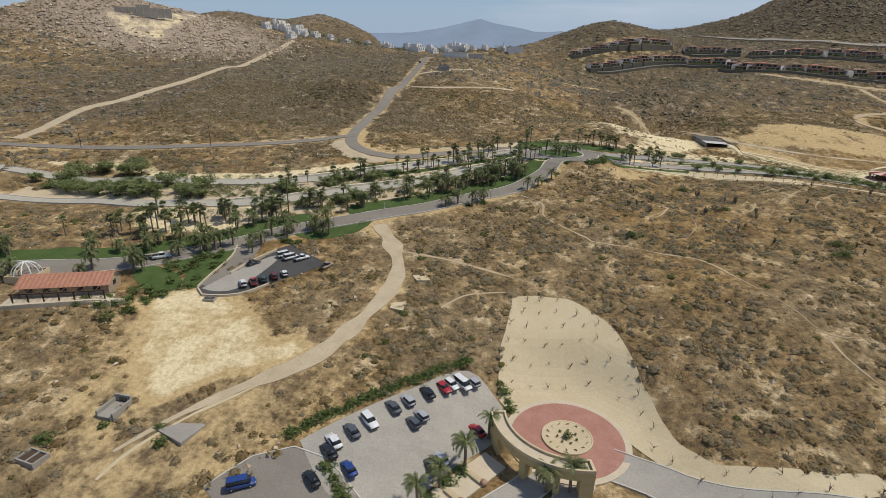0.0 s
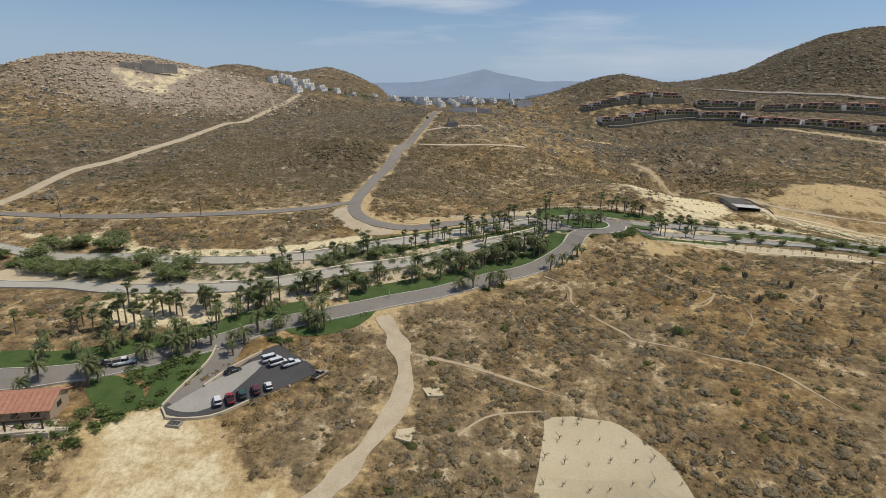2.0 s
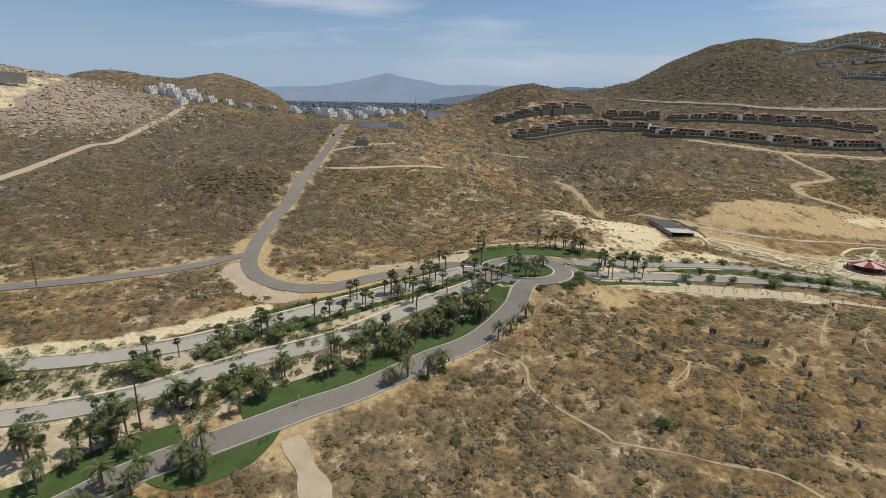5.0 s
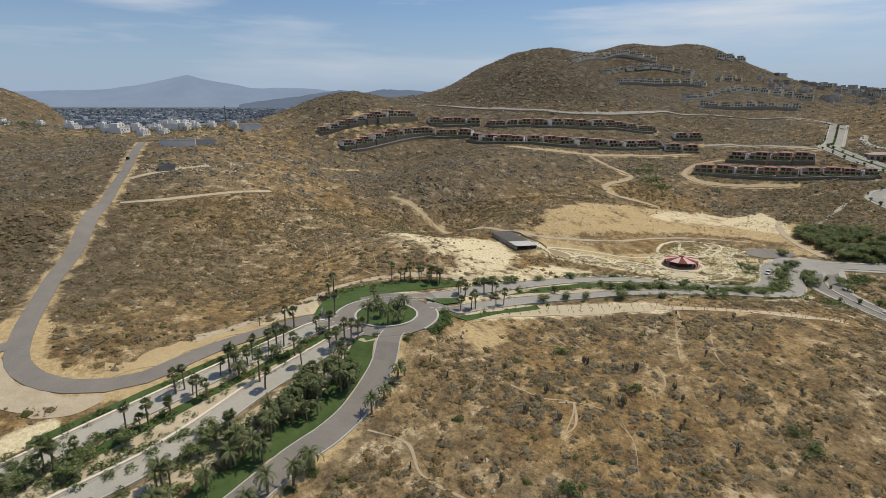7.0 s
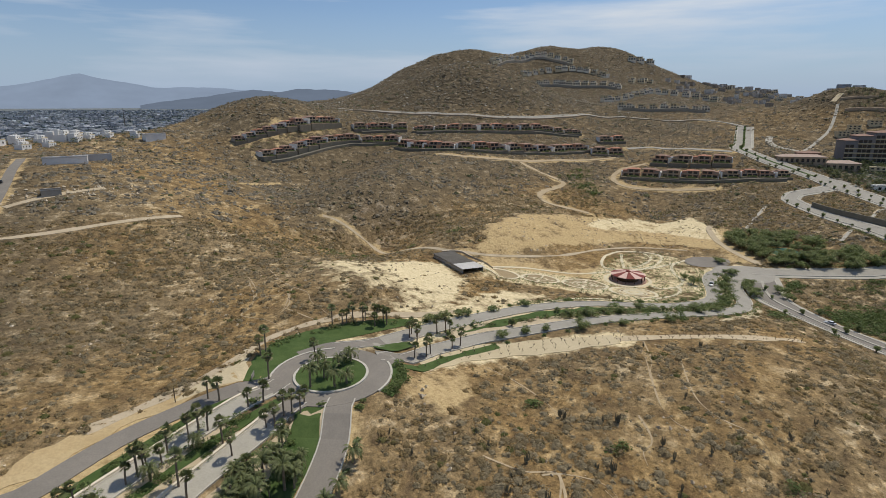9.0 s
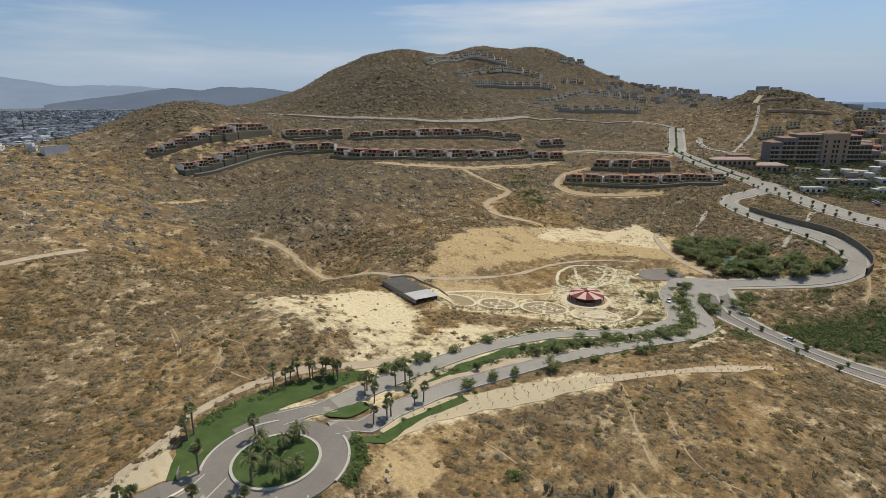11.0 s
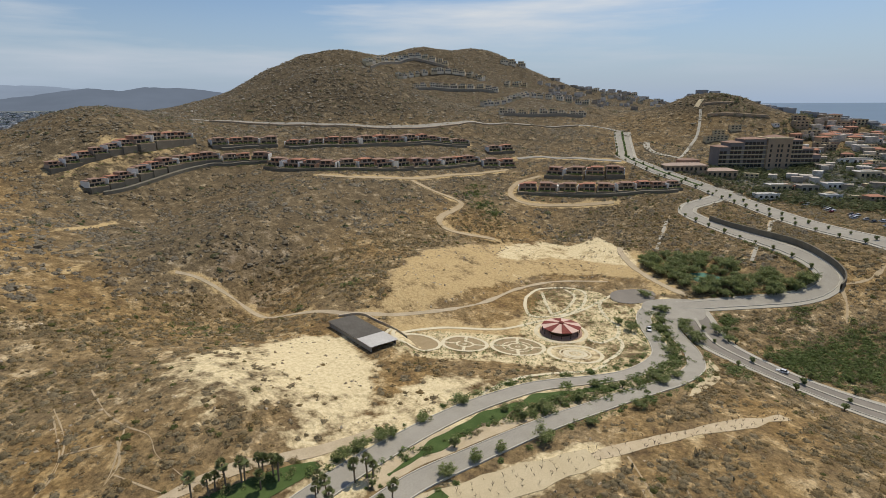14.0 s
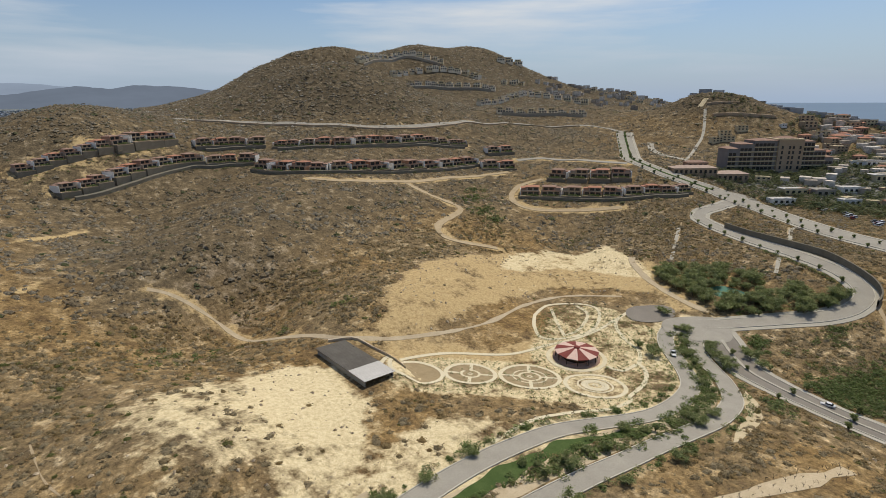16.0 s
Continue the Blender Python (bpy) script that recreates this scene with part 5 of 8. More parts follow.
def tones_at(x, y, n):
    t = np.clip(rng.normal(0.24, 0.2, n) + 0.4 * (patchy(x, y, 31, 2.0) - 0.5), 0, 0.84)
    g = rng.uniform(size=n) < 0.06
    t[g] = rng.uniform(0.86, 1.0, g.sum())
    return t


x, y = scatter(50000, -160, 345, 62, 400)
r = np.minimum(rng.gamma(2.4, 0.30, len(x)) + 0.3, rng.uniform(1.1, 1.9, len(x)))
h = r * rng.uniform(0.35, 0.7, len(x))
tone = tones_at(x, y, len(x))
bushes("scrub", x, y, r, h, tone, 20, 0.16, SCRUB, "low grey-brown leafless scrub covering the slopes", "scrub")
x, y = scatter(30000, -160, 345, 62, 400)
r = rng.uniform(0.2, 0.55, len(x))
tri, tn = tufts(x, y, height(x, y), r, r * 0.8, 7, 0.42, np.clip(rng.normal(0.45, 0.25, len(x)), 0, 1))
tagged(soup("dry_grass", tri, tn, STRAW), "tufts of straw-coloured dry grass", "grass", kind="stuff")
x, y = scatter(62000, -480, 640, 200, 760)
far = (np.hypot(x - 90, y - 130) > 250) & ((y > 400) | (x > 345) | (x < -160))
x, y = x[far], y[far]
r = rng.gamma(4.0, 0.24, len(x)) + 0.45
bushes("scrub", x, y, r, r * 0.62, tones_at(x, y, len(x)), 2, 0.34, SCRUB_GREY, "low grey-brown scrub on the farther hills", "scrub", 4)
x, y = scatter(11000, 345, 520, 120, 340)
r = rng.gamma(3.0, 0.25, len(x)) + 0.4
bushes("scrub", x, y, r, r * 0.6, tones_at(x, y, len(x)), 6, 0.2, SCRUB, "dry brown scrub between the curving roads", "scrub", 5)
x, y = rng.uniform(-560, 1150, 58000), rng.uniform(120, 1150, 58000)
up = (height(x, y) > 78) & (beyond(x, y) < 0.3) & ((y > 700) | (x > 560) | ((x > 150) & (y > 560)) | (x < -440))
x, y = x[up], y[up]
r = rng.gamma(4.0, 0.28, len(x)) + 0.65
for row in (AT_M_UP, AT_M_MID, AT_M_LO, AT_M_A, AT_M_B):
    ok = off_line(row, x, y) > 10
    x, y, r = x[ok], y[ok], r[ok]
bushes("scrub", x, y, r, r * 0.42, tones_at(x, y, len(x)), 2, 0.35, SCRUB_GREY, "dark scrub on the rocky mountain", "scrub", 4)


def boulders(x, y, r, flat=0.8):
    """Broken, half-buried stones of eight uneven faces."""
    m = len(x)
    base = np.array([(1, 0, 0), (0, 1, 0), (-1, 0, 0), (0, -1, 0), (0, 0, 1), (0, 0, -0.6)], float)
    v = base[None] * rng.uniform(0.55, 1.25, (m, 6, 1)) + rng.normal(0, 0.16, (m, 6, 3))
    a = rng.uniform(0, 6.28, m)
    ca, sa = np.cos(a)[:, None], np.sin(a)[:, None]
    vx, vy = v[..., 0] * ca - v[..., 1] * sa, v[..., 0] * sa + v[..., 1] * ca
    v = np.stack([vx * r[:, None] + x[:, None], vy * r[:, None] + y[:, None], v[..., 2] * r[:, None] * flat + height(x, y)[:, None] + 0.1 * r[:, None]], -1)
    f = np.array([(0, 1, 4), (1, 2, 4), (2, 3, 4), (3, 0, 4), (1, 0, 5), (2, 1, 5), (3, 2, 5), (0, 3, 5)])
    t = np.clip(rng.normal(0.45, 0.25, m), 0, 1)
    return v[:, f].reshape(-1, 3, 3), np.repeat(t, 8)


def stones(count, x0, x1, y0, y1, lo, hi, where, label, material=None, flat=0.8):
    x, y = rng.uniform(x0, x1, count), rng.uniform(y0, y1, count)
    ok = where(x, y)
    x, y = x[ok], y[ok]
    tri, tn = boulders(x, y, lo + (hi - lo) * rng.uniform(size=len(x)) ** 3, flat)
    return tagged(soup("boulders", tri, tn, material or STONE), label, "rocks", kind="stuff")


stones(9000, -420, -120, 440, 680, 0.6, 2.6, lambda x, y: (rng.uniform(size=len(x)) < zones(x, y)[2] * 1.2) & (zones(x, y)[0] < 0.3), "pale tan boulders strewn over a hilltop")
stones(1500, 195, 345, 262, 356, 0.15, 0.9, lambda x, y: inside(TAN_E, x, y) & ~inside(BROWN_E, x, y) & (patchy(x, y, 8, 2.0) > 0.5), "broken pale stones on graded earth")
stones(420, -128, -78, 258, 420, 0.3, 1.3, lambda x, y: off_line([(-121, 418), (-111, 392), (-91, 341), (-98, 326), (-89, 293), (-85, 264)], x, y) < 4.0, "pale stones down a dry gully")
stones(700, 90, 260, 330, 470, 0.3, 1.1, lambda x, y: open_land(x, y) & (rng.uniform(size=len(x)) < zones(x, y)[2]), "weathered boulders on a rounded spur")
stones(9000, 260, 1000, 560, 1000, 0.7, 2.3, lambda x, y: (height(x, y) > 92) & (off_line(AT_M_LO, x, y) > 11) & (off_line(AT_M_A, x, y) > 11) & (off_line(AT_M_B, x, y) > 11) & (off_line(AT_M_MID, x, y) > 11) & (rng.uniform(size=len(x)) < 0.5), "grey boulders over the mountain's flank", STONE_GREY, 0.45)
stones(9000, -150, 345, 70, 420, 0.15, 0.8, lambda x, y: open_land(x, y) & (patchy(x, y, 12, 4.0) > 0.45), "small pale stones among the scrub")


def tube(p0, p1, r0, r1, n=6):
    """A tapered limb as triangles."""
    p0, p1 = np.array(p0, float), np.array(p1, float)
    d = (p1 - p0) / (np.linalg.norm(p1 - p0) + 1e-9)
    a = np.cross(d, (0.3, 0.2, 1.0) if abs(d[2]) < 0.9 else (1.0, 0, 0))
    a /= np.linalg.norm(a)
    b_ = np.cross(d, a)
    ring = [(math.cos(2 * math.pi * i / n), math.sin(2 * math.pi * i / n)) for i in range(n)]
    A = [p0 + r0 * (c * a + s * b_) for c, s in ring]
    B = [p1 + r1 * (c * a + s * b_) for c, s in ring]
    out = []
    for i in range(n):
        j = (i + 1) % n
        out += [(A[i], A[j], B[j]), (A[i], B[j], B[i])]
    return out


def palm(kind, tall, seed):
    """A date palm with arching feathers, or a slim fan palm."""
    g = random.Random(seed)
    root = new("palm_tree")
    lean = (g.uniform(-0.25, 0.25), g.uniform(-0.25, 0.25))
    tr, n = [], 5
    pts = [(lean[0] * (i / n) ** 2 * tall * 0.25, lean[1] * (i / n) ** 2 * tall * 0.25, tall * i / n) for i in range(n + 1)]
    fat = 0.24 if kind == "date" else 0.17
    pts[0] = (pts[0][0], pts[0][1], -0.5)
    for i in range(n):
        tr += tube(pts[i], pts[i + 1], fat * (1.25 if i == 0 else 1.0), fat * 0.98, 7)
    soup("trunk", tr, [0.5] * len(tr), BARK, root)
    top = np.array(pts[-1])
    fr, tn = [], []
    if kind == "date":
        for k in range(30):
            a, el = g.uniform(0, 6.28), g.uniform(-0.35, 1.35)
            L, tone = g.uniform(2.1, 3.0), g.uniform(0.1, 0.8)
            out = np.array((math.cos(a), math.sin(a), 0))
            side = np.array((-math.sin(a), math.cos(a), 0))
            p, e, prev = top.copy(), el, top.copy()
            for s in range(9):
                p = prev + (out * math.cos(e) + np.array((0, 0, math.sin(e)))) * L / 9
                e -= 0.16 + 0.02 * s
                wd = 0.42 * math.sin(math.pi * (0.15 + 0.8 * s / 9))
                for sg in (-1, 1):
                    tip = p + side * sg * wd + out * 0.22 - np.array((0, 0, 0.16))
                    fr.append((prev, p, tip))
                    tn.append(tone)
                prev = p
    else:
        for k in range(24):
            a, el = g.uniform(0, 6.28), g.uniform(-0.9, 1.4)
            out = np.array((math.cos(a) * math.cos(el), math.sin(a) * math.cos(el), math.sin(el)))
            side = np.array((-math.sin(a), math.cos(a), 0))
            upv = np.cross(out, side)
            base = top + out * g.uniform(0.35, 0.7)
            tone = g.uniform(0.1, 0.75) if el > -0.4 else g.uniform(0.85, 1.0)
            R = g.uniform(0.7, 1.0)
            ring = [base + R * (out * math.cos(q) + side * math.sin(q)) - np.array((0, 0, 0.10 * abs(q))) for q in np.linspace(-1.5, 1.5, 8)]
            for i in range(7):
                mid_ = (ring[i] + ring[i + 1]) / 2 * 0.62 + base * 0.38
                fr += [(base, ring[i], mid_), (base, mid_, ring[i + 1])]
                tn += [tone, tone]
    soup("crown", fr, tn, LEAF_PALM, root)
    return root


def tree(span, tall, seed, leaf=None, density=46):
    """A spreading tree: forked trunk, limbs and a loose crown of small leaves."""
    g = random.Random(seed)
    r2 = np.random.default_rng(seed)
    root = new("tree")
    limbs = tube((0, 0, -0.4), (g.uniform(-0.2, 0.2), g.uniform(-0.2, 0.2), tall * 0.3), 0.2, 0.15)
    ends = []
    for k in range(6):
        a, rr = k * 1.05 + g.uniform(-0.3, 0.3), span * g.uniform(0.35, 0.7)
        mid_ = (math.cos(a) * rr * 0.5, math.sin(a) * rr * 0.5, tall * 0.55)
        end = (math.cos(a) * rr, math.sin(a) * rr, tall * g.uniform(0.65, 0.85))
        limbs += tube((0, 0, tall * 0.27), mid_, 0.13, 0.08) + tube(mid_, end, 0.08, 0.03)
        ends += [mid_, end]
    soup("trunk", limbs, [0.5] * len(limbs), LIMB, root)
    tri, tn = [], []
    for k in range(density):
        e = ends[k % len(ends)]
        c = np.array(e) + r2.normal(0, 1, 3) * (span * 0.26, span * 0.26, tall * 0.10)
        c[2] = max(c[2], tall * 0.3)
        tone = g.uniform(0.0, 1.0)
        m_ = 42
        q = c + r2.normal(0, 1, (m_, 3)) * (span * 0.14, span * 0.14, tall * 0.085)
        tri.append(q[:, None, :] + r2.normal(0, 1, (m_, 3, 3)) * (0.19, 0.19, 0.10))
        tn += [tone] * m_
        o8 = np.array([(1, 0, 0), (0, 1, 0), (-1, 0, 0), (0, -1, 0), (0, 0, 1), (0, 0, -0.7)], float) * r2.uniform(0.7, 1.3, (6, 1)) * (span * 0.12, span * 0.12, tall * 0.07) + c
        tri.append(o8[np.array([(0, 1, 4), (1, 2, 4), (2, 3, 4), (3, 0, 4), (1, 0, 5), (2, 1, 5), (3, 2, 5), (0, 3, 5)])])
        tn += [tone] * 8
    soup("crown", np.concatenate(tri), np.clip(np.array(tn) + r2.normal(0, 0.08, len(tn)), 0, 1), leaf or LEAF_TREE, root)
    return root


def shrub(span, tall, seed, leaf=None):
    r2 = np.random.default_rng(seed)
    m_ = 150
    d = r2.normal(size=(m_, 3))
    d[:, 2] = np.abs(d[:, 2])
    d /= np.linalg.norm(d, axis=1)[:, None]
    d *= r2.uniform(0.5, 1.05, (m_, 1)) * (1 + 0.25 * np.sin(4 * np.arctan2(d[:, 1], d[:, 0]) + seed))[:, None]
    c = d * (span, span, tall)
    tri = c[:, None, :] + r2.normal(0, 1, (m_, 3, 3)) * (0.22, 0.22, 0.09)
    return soup("shrub", tri, np.clip(r2.normal(0.35, 0.2, m_), 0, 1), leaf or LEAF_SHRUB)


def stand(master, x, y, turn=None, size=1.0, sink=0.0):
    g = random.uniform(0, 360) if turn is None else turn
    ob = copy_thing(master, pose(x, y, ground(x, y) + sink, 0, 0, g) @ Matrix.Diagonal((size, size, size, 1)))
    return ob


def drop_master(ob):
    for o in (*ob.children_recursive, ob):
        bpy.data.objects.remove(o)


date_palms = [tagged(palm("date", h, 11 + i), "date palm with grey-green arching fronds and rough trunk", "palm", "date palms along the lane") for i, h in enumerate((3.0, 3.8, 4.6))]
fan_palms = [tagged(palm("fan", h, 31 + i), "slim fan palm with a small tufted crown", "palm", "fan palms in the beds") for i, h in enumerate((3.6, 4.4, 5.4))]
for pts, kinds in ((AT_KERB, date_palms[:2]), (AT_LAWN, date_palms), (AT_ISLAND, date_palms), (AT_WEST_DATE, date_palms[:2]), (AT_GATE_PALMS, date_palms[1:]), (AT_MEDIAN, fan_palms), (AT_UPPER, fan_palms[:2]), (AT_NORTH, fan_palms), (AT_EAST, fan_palms[:2]), (AT_WEST_FAN, fan_palms)):
    for px, py in pts:
        stand(random.choice(kinds), px, py, None, random.uniform(1.0, 1.3), 0.1)
for k in range(26):          # the thick grove between lane and carriageway
    t = random.uniform(0.28, 0.97)
    q = AT_LAWN[random.randrange(8, len(AT_LAWN))]
    px, py = q[0] + random.uniform(-5, 5), q[1] + random.uniform(-2, 7)
    stand(random.choice(date_palms + fan_palms[:1]), px, py, None, random.uniform(0.75, 1.1), 0.1)
for line, off, a_, b_, cnt, kinds in ((BOUL_S, 8.5, 0.5, 0.93, 16, fan_palms + date_palms[:1]), (BOUL_S, -8.5, 0.55, 0.95, 26, date_palms + fan_palms), (BOUL_N, -5.0, 0.55, 0.9, 8, fan_palms), (PALM_ROAD, -8.0, 0.5, 1.0, 26, date_palms), (PALM_ROAD, -17.0, 0.55, 0.95, 14, date_palms[:2] + fan_palms), (PALM_ROAD, 4.6, 0.62, 0.98, 12, date_palms[:2])):
    ln = beside(line, off, a_, b_)
    for k in range(cnt):
        q = random.choice(ln)
        stand(random.choice(kinds), q[0] + random.gauss(0, 1.6), q[1] + random.gauss(0, 1.6), None, random.uniform(0.8, 1.2), 0.1)
for o in date_palms + fan_palms:
    drop_master(o)

def clear_of_boulevard(px, py):
    q_ = np.array([px]), np.array([py])
    return min(off_line(BOUL_N, *q_)[0], off_line(BOUL_S, *q_)[0]) > 4.2


trees = [tagged(tree(s, h * 0.88, 51 + i), "spreading mesquite tree with feathery green crown", "tree", "mesquite trees") for i, (s, h) in enumerate(((3.0, 4.2), (3.8, 4.8), (2.4, 3.6)))]
for pts, lo, hi in ((AT_TREES_W + [(-162, 204), (-150, 197), (-142, 195), (-141, 205), (-121, 193), (-116, 199), (-101, 187), (-91, 181), (-87, 184), (-107, 182), (-129, 178), (-136, 208), (-124, 210)], 0.95, 1.45), (AT_TREES_M, 0.75, 1.1), (AT_TREES_E, 0.55, 0.85), (AT_JUNCTION, 0.7, 0.95)):
    for px, py in pts:
        if clear_of_boulevard(px, py):
            stand(random.choice(trees), px, py, None, random.uniform(lo, hi))
young = tagged(tree(0.75, 1.9, 60, None, 20), "young street tree with a small green crown", "tree", "street trees")
gx0, gy0 = [p[0] for p in GROVE], [p[1] for p in GROVE]
made = 0
while made < 95:
    px, py = random.uniform(min(gx0), max(gx0)), random.uniform(min(gy0), max(gy0))
    if inside(GROVE, np.array([px]), np.array([py]))[0] and not inside(POOL, np.array([px]), np.array([py]))[0]:
        stand(random.choice(trees), px, py, None, random.uniform(0.9, 1.4))
        made += 1
for line, side, gap in ((EAST_MAIN, 0.0, 2), (EAST_MAIN, 9.5, 2), (EAST_MAIN, -9.5, 2), (CURVE, 5.2, 2), (UPPER, 0.0, 2), (UPPER, 8.5, 2), (EAST_S, 5.5, 3)):
    for i, (px, py) in enumerate(beside(line, side)):
        if i % gap == 0 and (side or line is not EAST_S) and 2 < i:
            stand(young, px, py, None, random.uniform(0.8, 1.4), 0.3)
for k in range(16):          # thickets in the western beds
    q = random.choice(AT_TREES_W)
    px, py = q[0] + random.gauss(0, 7), q[1] + random.gauss(0, 3.5)
    if clear_of_boulevard(px, py):
        stand(random.choice(trees), px, py, None, random.uniform(0.6, 1.2))
MIDDLE = [(140, 234), (156, 229), (176, 221), (193, 216.5), (212, 216), (225, 219), (236, 225), (248, 232), (258, 238), (266, 241)]
for px, py in smooth_line(MIDDLE, 15.0):
    stand(random.choice(trees), px + random.gauss(0, 1.2), py + random.gauss(0, 1.2), None, random.uniform(0.35, 0.7), 0.1)
for o in trees + [young]:
    drop_master(o)

shrubs = [tagged(shrub(s, h, 71 + i, m_), lab, "shrub", "shrubs in the beds") for i, (s, h, m_, lab) in enumerate(((1.0, 0.8, LEAF_SHRUB, "rounded green garden shrub in sandy soil"), (1.5, 0.9, LEAF_SHRUB, "broad low green garden shrub in sandy soil"), (0.7, 0.6, LEAF_SHRUB, "small green garden shrub in sandy soil")))]
for line, off, spread, a, b_, cnt in ((BOUL_S, 8.5, 4.0, 0.15, 1, 52), (BOUL_S, -7.0, 3.0, 0.25, 1, 40), (BOUL_N, 5.0, 0.9, 0.2, 0.9, 26), (EAST_S, 8.0, 2.6, 0.1, 0.7, 30), (EAST_S, -5.0, 1.0, 0.05, 0.75, 24), (EAST_N, 5.2, 1.4, 0.1, 0.7, 34), (PALM_ROAD, -11.5, 1.5, 0.1, 0.6, 20), (PALM_ROAD, 5.0, 0.7, 0.02, 0.35, 10)):
    ln = beside(line, off)
    for k in range(cnt):
        q = ln[min(len(ln) - 1, int(len(ln) * random.uniform(a, b_)))]
        stand(random.choice(shrubs), q[0] + random.gauss(0, spread * 0.6), q[1] + random.gauss(0, spread * 0.6), None, random.uniform(0.5, 1.15), 0.05)
for px, py in [(-82.9, 114.1), (-78.7, 114.7), (-73.1, 117.2), (-77.3, 121.4), (-71.5, 125.9), (-71.4, 130.7), (-71.5, 134.3), (-75.3, 134.6), (-77.4, 111.7), (-85, 112.7), (-70.4, 121.6), (-74.3, 120.6), (-47, 149.6), (-43.6, 148.1), (-50.1, 153), (-73, 132.6), (-69.5, 136), (-66, 139), (-63.5, 141)]:
    for k in range(2):
        stand(random.choice(shrubs), px + random.gauss(0, 0.9), py + random.gauss(0, 0.9), None, random.uniform(0.8, 1.7), 0.05)
hx_, hy_ = [], []
for px, py in smooth_line(beside(CURVE, 8.4, 0.1, 0.55), 0.9):
    hx_.append(px + random.gauss(0, 0.5))
    hy_.append(py + random.gauss(0, 0.5))
for px, py in smooth_line(MIDDLE, 0.3):
    hx_.append(px + random.gauss(0, 2.4))
    hy_.append(py + random.gauss(0, 2.4))
for px, py in smooth_line(LAWN_N[1:5], 1.6):
    hx_.append(px + random.gauss(0.0, 0.9))
    hy_.append(py - 2.0 + random.gauss(0, 0.9))
for px, py in arc(18.4, -64, -14, 40):
    hx_.append(px + random.gauss(0, 0.7))
    hy_.append(py + random.gauss(0, 0.7))
for line, off in ((EAST_S, -4.8), (EAST_N, 5.2)):
    for px, py in smooth_line(beside(line, off, 0.3, 0.95), 2.2):
        hx_.append(px + random.gauss(0, 0.7))
        hy_.append(py + random.gauss(0, 0.7))
for px, py in [(-83.7, 187.1), (-75.2, 184.8), (-68.1, 182.6), (-54.2, 185.3), (-74.6, 171.8), (-83, 182.8), (-44.1, 170), (-37.9, 172.9), (-37.1, 180.3), (-59.7, 175.6), (-90, 189.8), (-77.7, 179.1), (-100, 192), (-112, 190), (-120, 196), (-60, 188), (-30, 183), (-22, 186), (-12, 192), (0, 198), (10, 203)]:
    for k in range(7):
        hx_.append(px + random.gauss(0, 3.0))
        hy_.append(py + random.gauss(0, 1.6))
for px, py in [(134.7, 222.8), (137, 252.7), (122, 253.7), (109.7, 255.7), (97.4, 256.2), (167.4, 232.6), (-39.1, 203.6), (-35, 199.2), (-31.6, 199.3), (-27.5, 203.8), (-38.1, 197.6), (-30.4, 195.9), (-36.1, 207), (-24.7, 206.1), (-12.3, 208.8), (-8.2, 201.7), (-16.7, 199.7), (-22.3, 195.7), (-59.7, 176.3), (-60.7, 169.7), (-59.1, 185.6), (-47.2, 192.8), (-42, 190.1), (-37.7, 191.3), (-42.6, 198.3), (-47.6, 174.3), (-37.5, 178.7), (-33.7, 181.5)]:
    for k in range(6):
        hx_.append(px + random.gauss(0, 1.5))
        hy_.append(py + random.gauss(0, 1.1))
for row in (AT_VILLAS_UM, AT_VILLAS_UR, AT_VILLAS_LR, AT_VILLAS_C, AT_VILLAS_LL, AT_VILLAS_UL):
    for px, py in smooth_line(row, 2.6):
        d = math.hypot(60 - px, 190 - py)
        f_ = random.uniform(8, 15) / d
        hx_.append(px + (60 - px) * f_)
        hy_.append(py + (190 - py) * f_)
for line, off, spread in ((BOUL_N, 4.4, 0.9), (BOUL_N, -4.6, 1.0), (BOUL_S, 4.6, 1.2), (BOUL_S, -5.0, 1.6), (BOUL_S, 9.0, 2.4), (BOUL_S, -10.0, 2.2)):
    for px, py in smooth_line(beside(line, off, 0.28, 0.95), 1.5):
        if math.sin(px * 0.31 + off) + math.sin(py * 0.17 + px * 0.07) > -0.3 and math.hypot(px - RB[0], py - RB[1]) > 21:
            hx_.append(px + random.gauss(0, spread))
            hy_.append(py + random.gauss(0, spread))
for px, py in smooth_line(beside(EAST_S, 8.3, 0.12, 0.62), 1.5):
    if math.sin(px * 0.19) + math.sin(px * 0.47 + 1.0) > -0.5:
        hx_.append(px + random.gauss(0, 1.7))
        hy_.append(py + random.gauss(0, 1.7))
x, y = np.array(hx_), np.array(hy_)
r = rng.uniform(0.6, 1.7, len(x))
tri, tn = tufts(x, y, height(x, y), r, r * 0.95, 64, 0.17, np.clip(rng.normal(0.4, 0.25, len(x)), 0, 1), 0.2)
tagged(soup("shrubbery", tri, tn, LEAF_SHRUB), "mixed green shrubs along the planted medians", "shrubs", kind="stuff")
for poly, cnt in ((HEDGE_BED, 14), (GREEN_E, 8), (GREEN_E2, 16)):
    xs, ys = [p[0] for p in poly], [p[1] for p in poly]
    for k in range(cnt * 2):
        px, py = random.uniform(min(xs), max(xs)), random.uniform(min(ys), max(ys))
        if inside(poly, np.array([px]), np.array([py]))[0]:
            stand(random.choice(shrubs), px, py, None, random.uniform(0.8, 1.5))
for o in shrubs:
    drop_master(o)

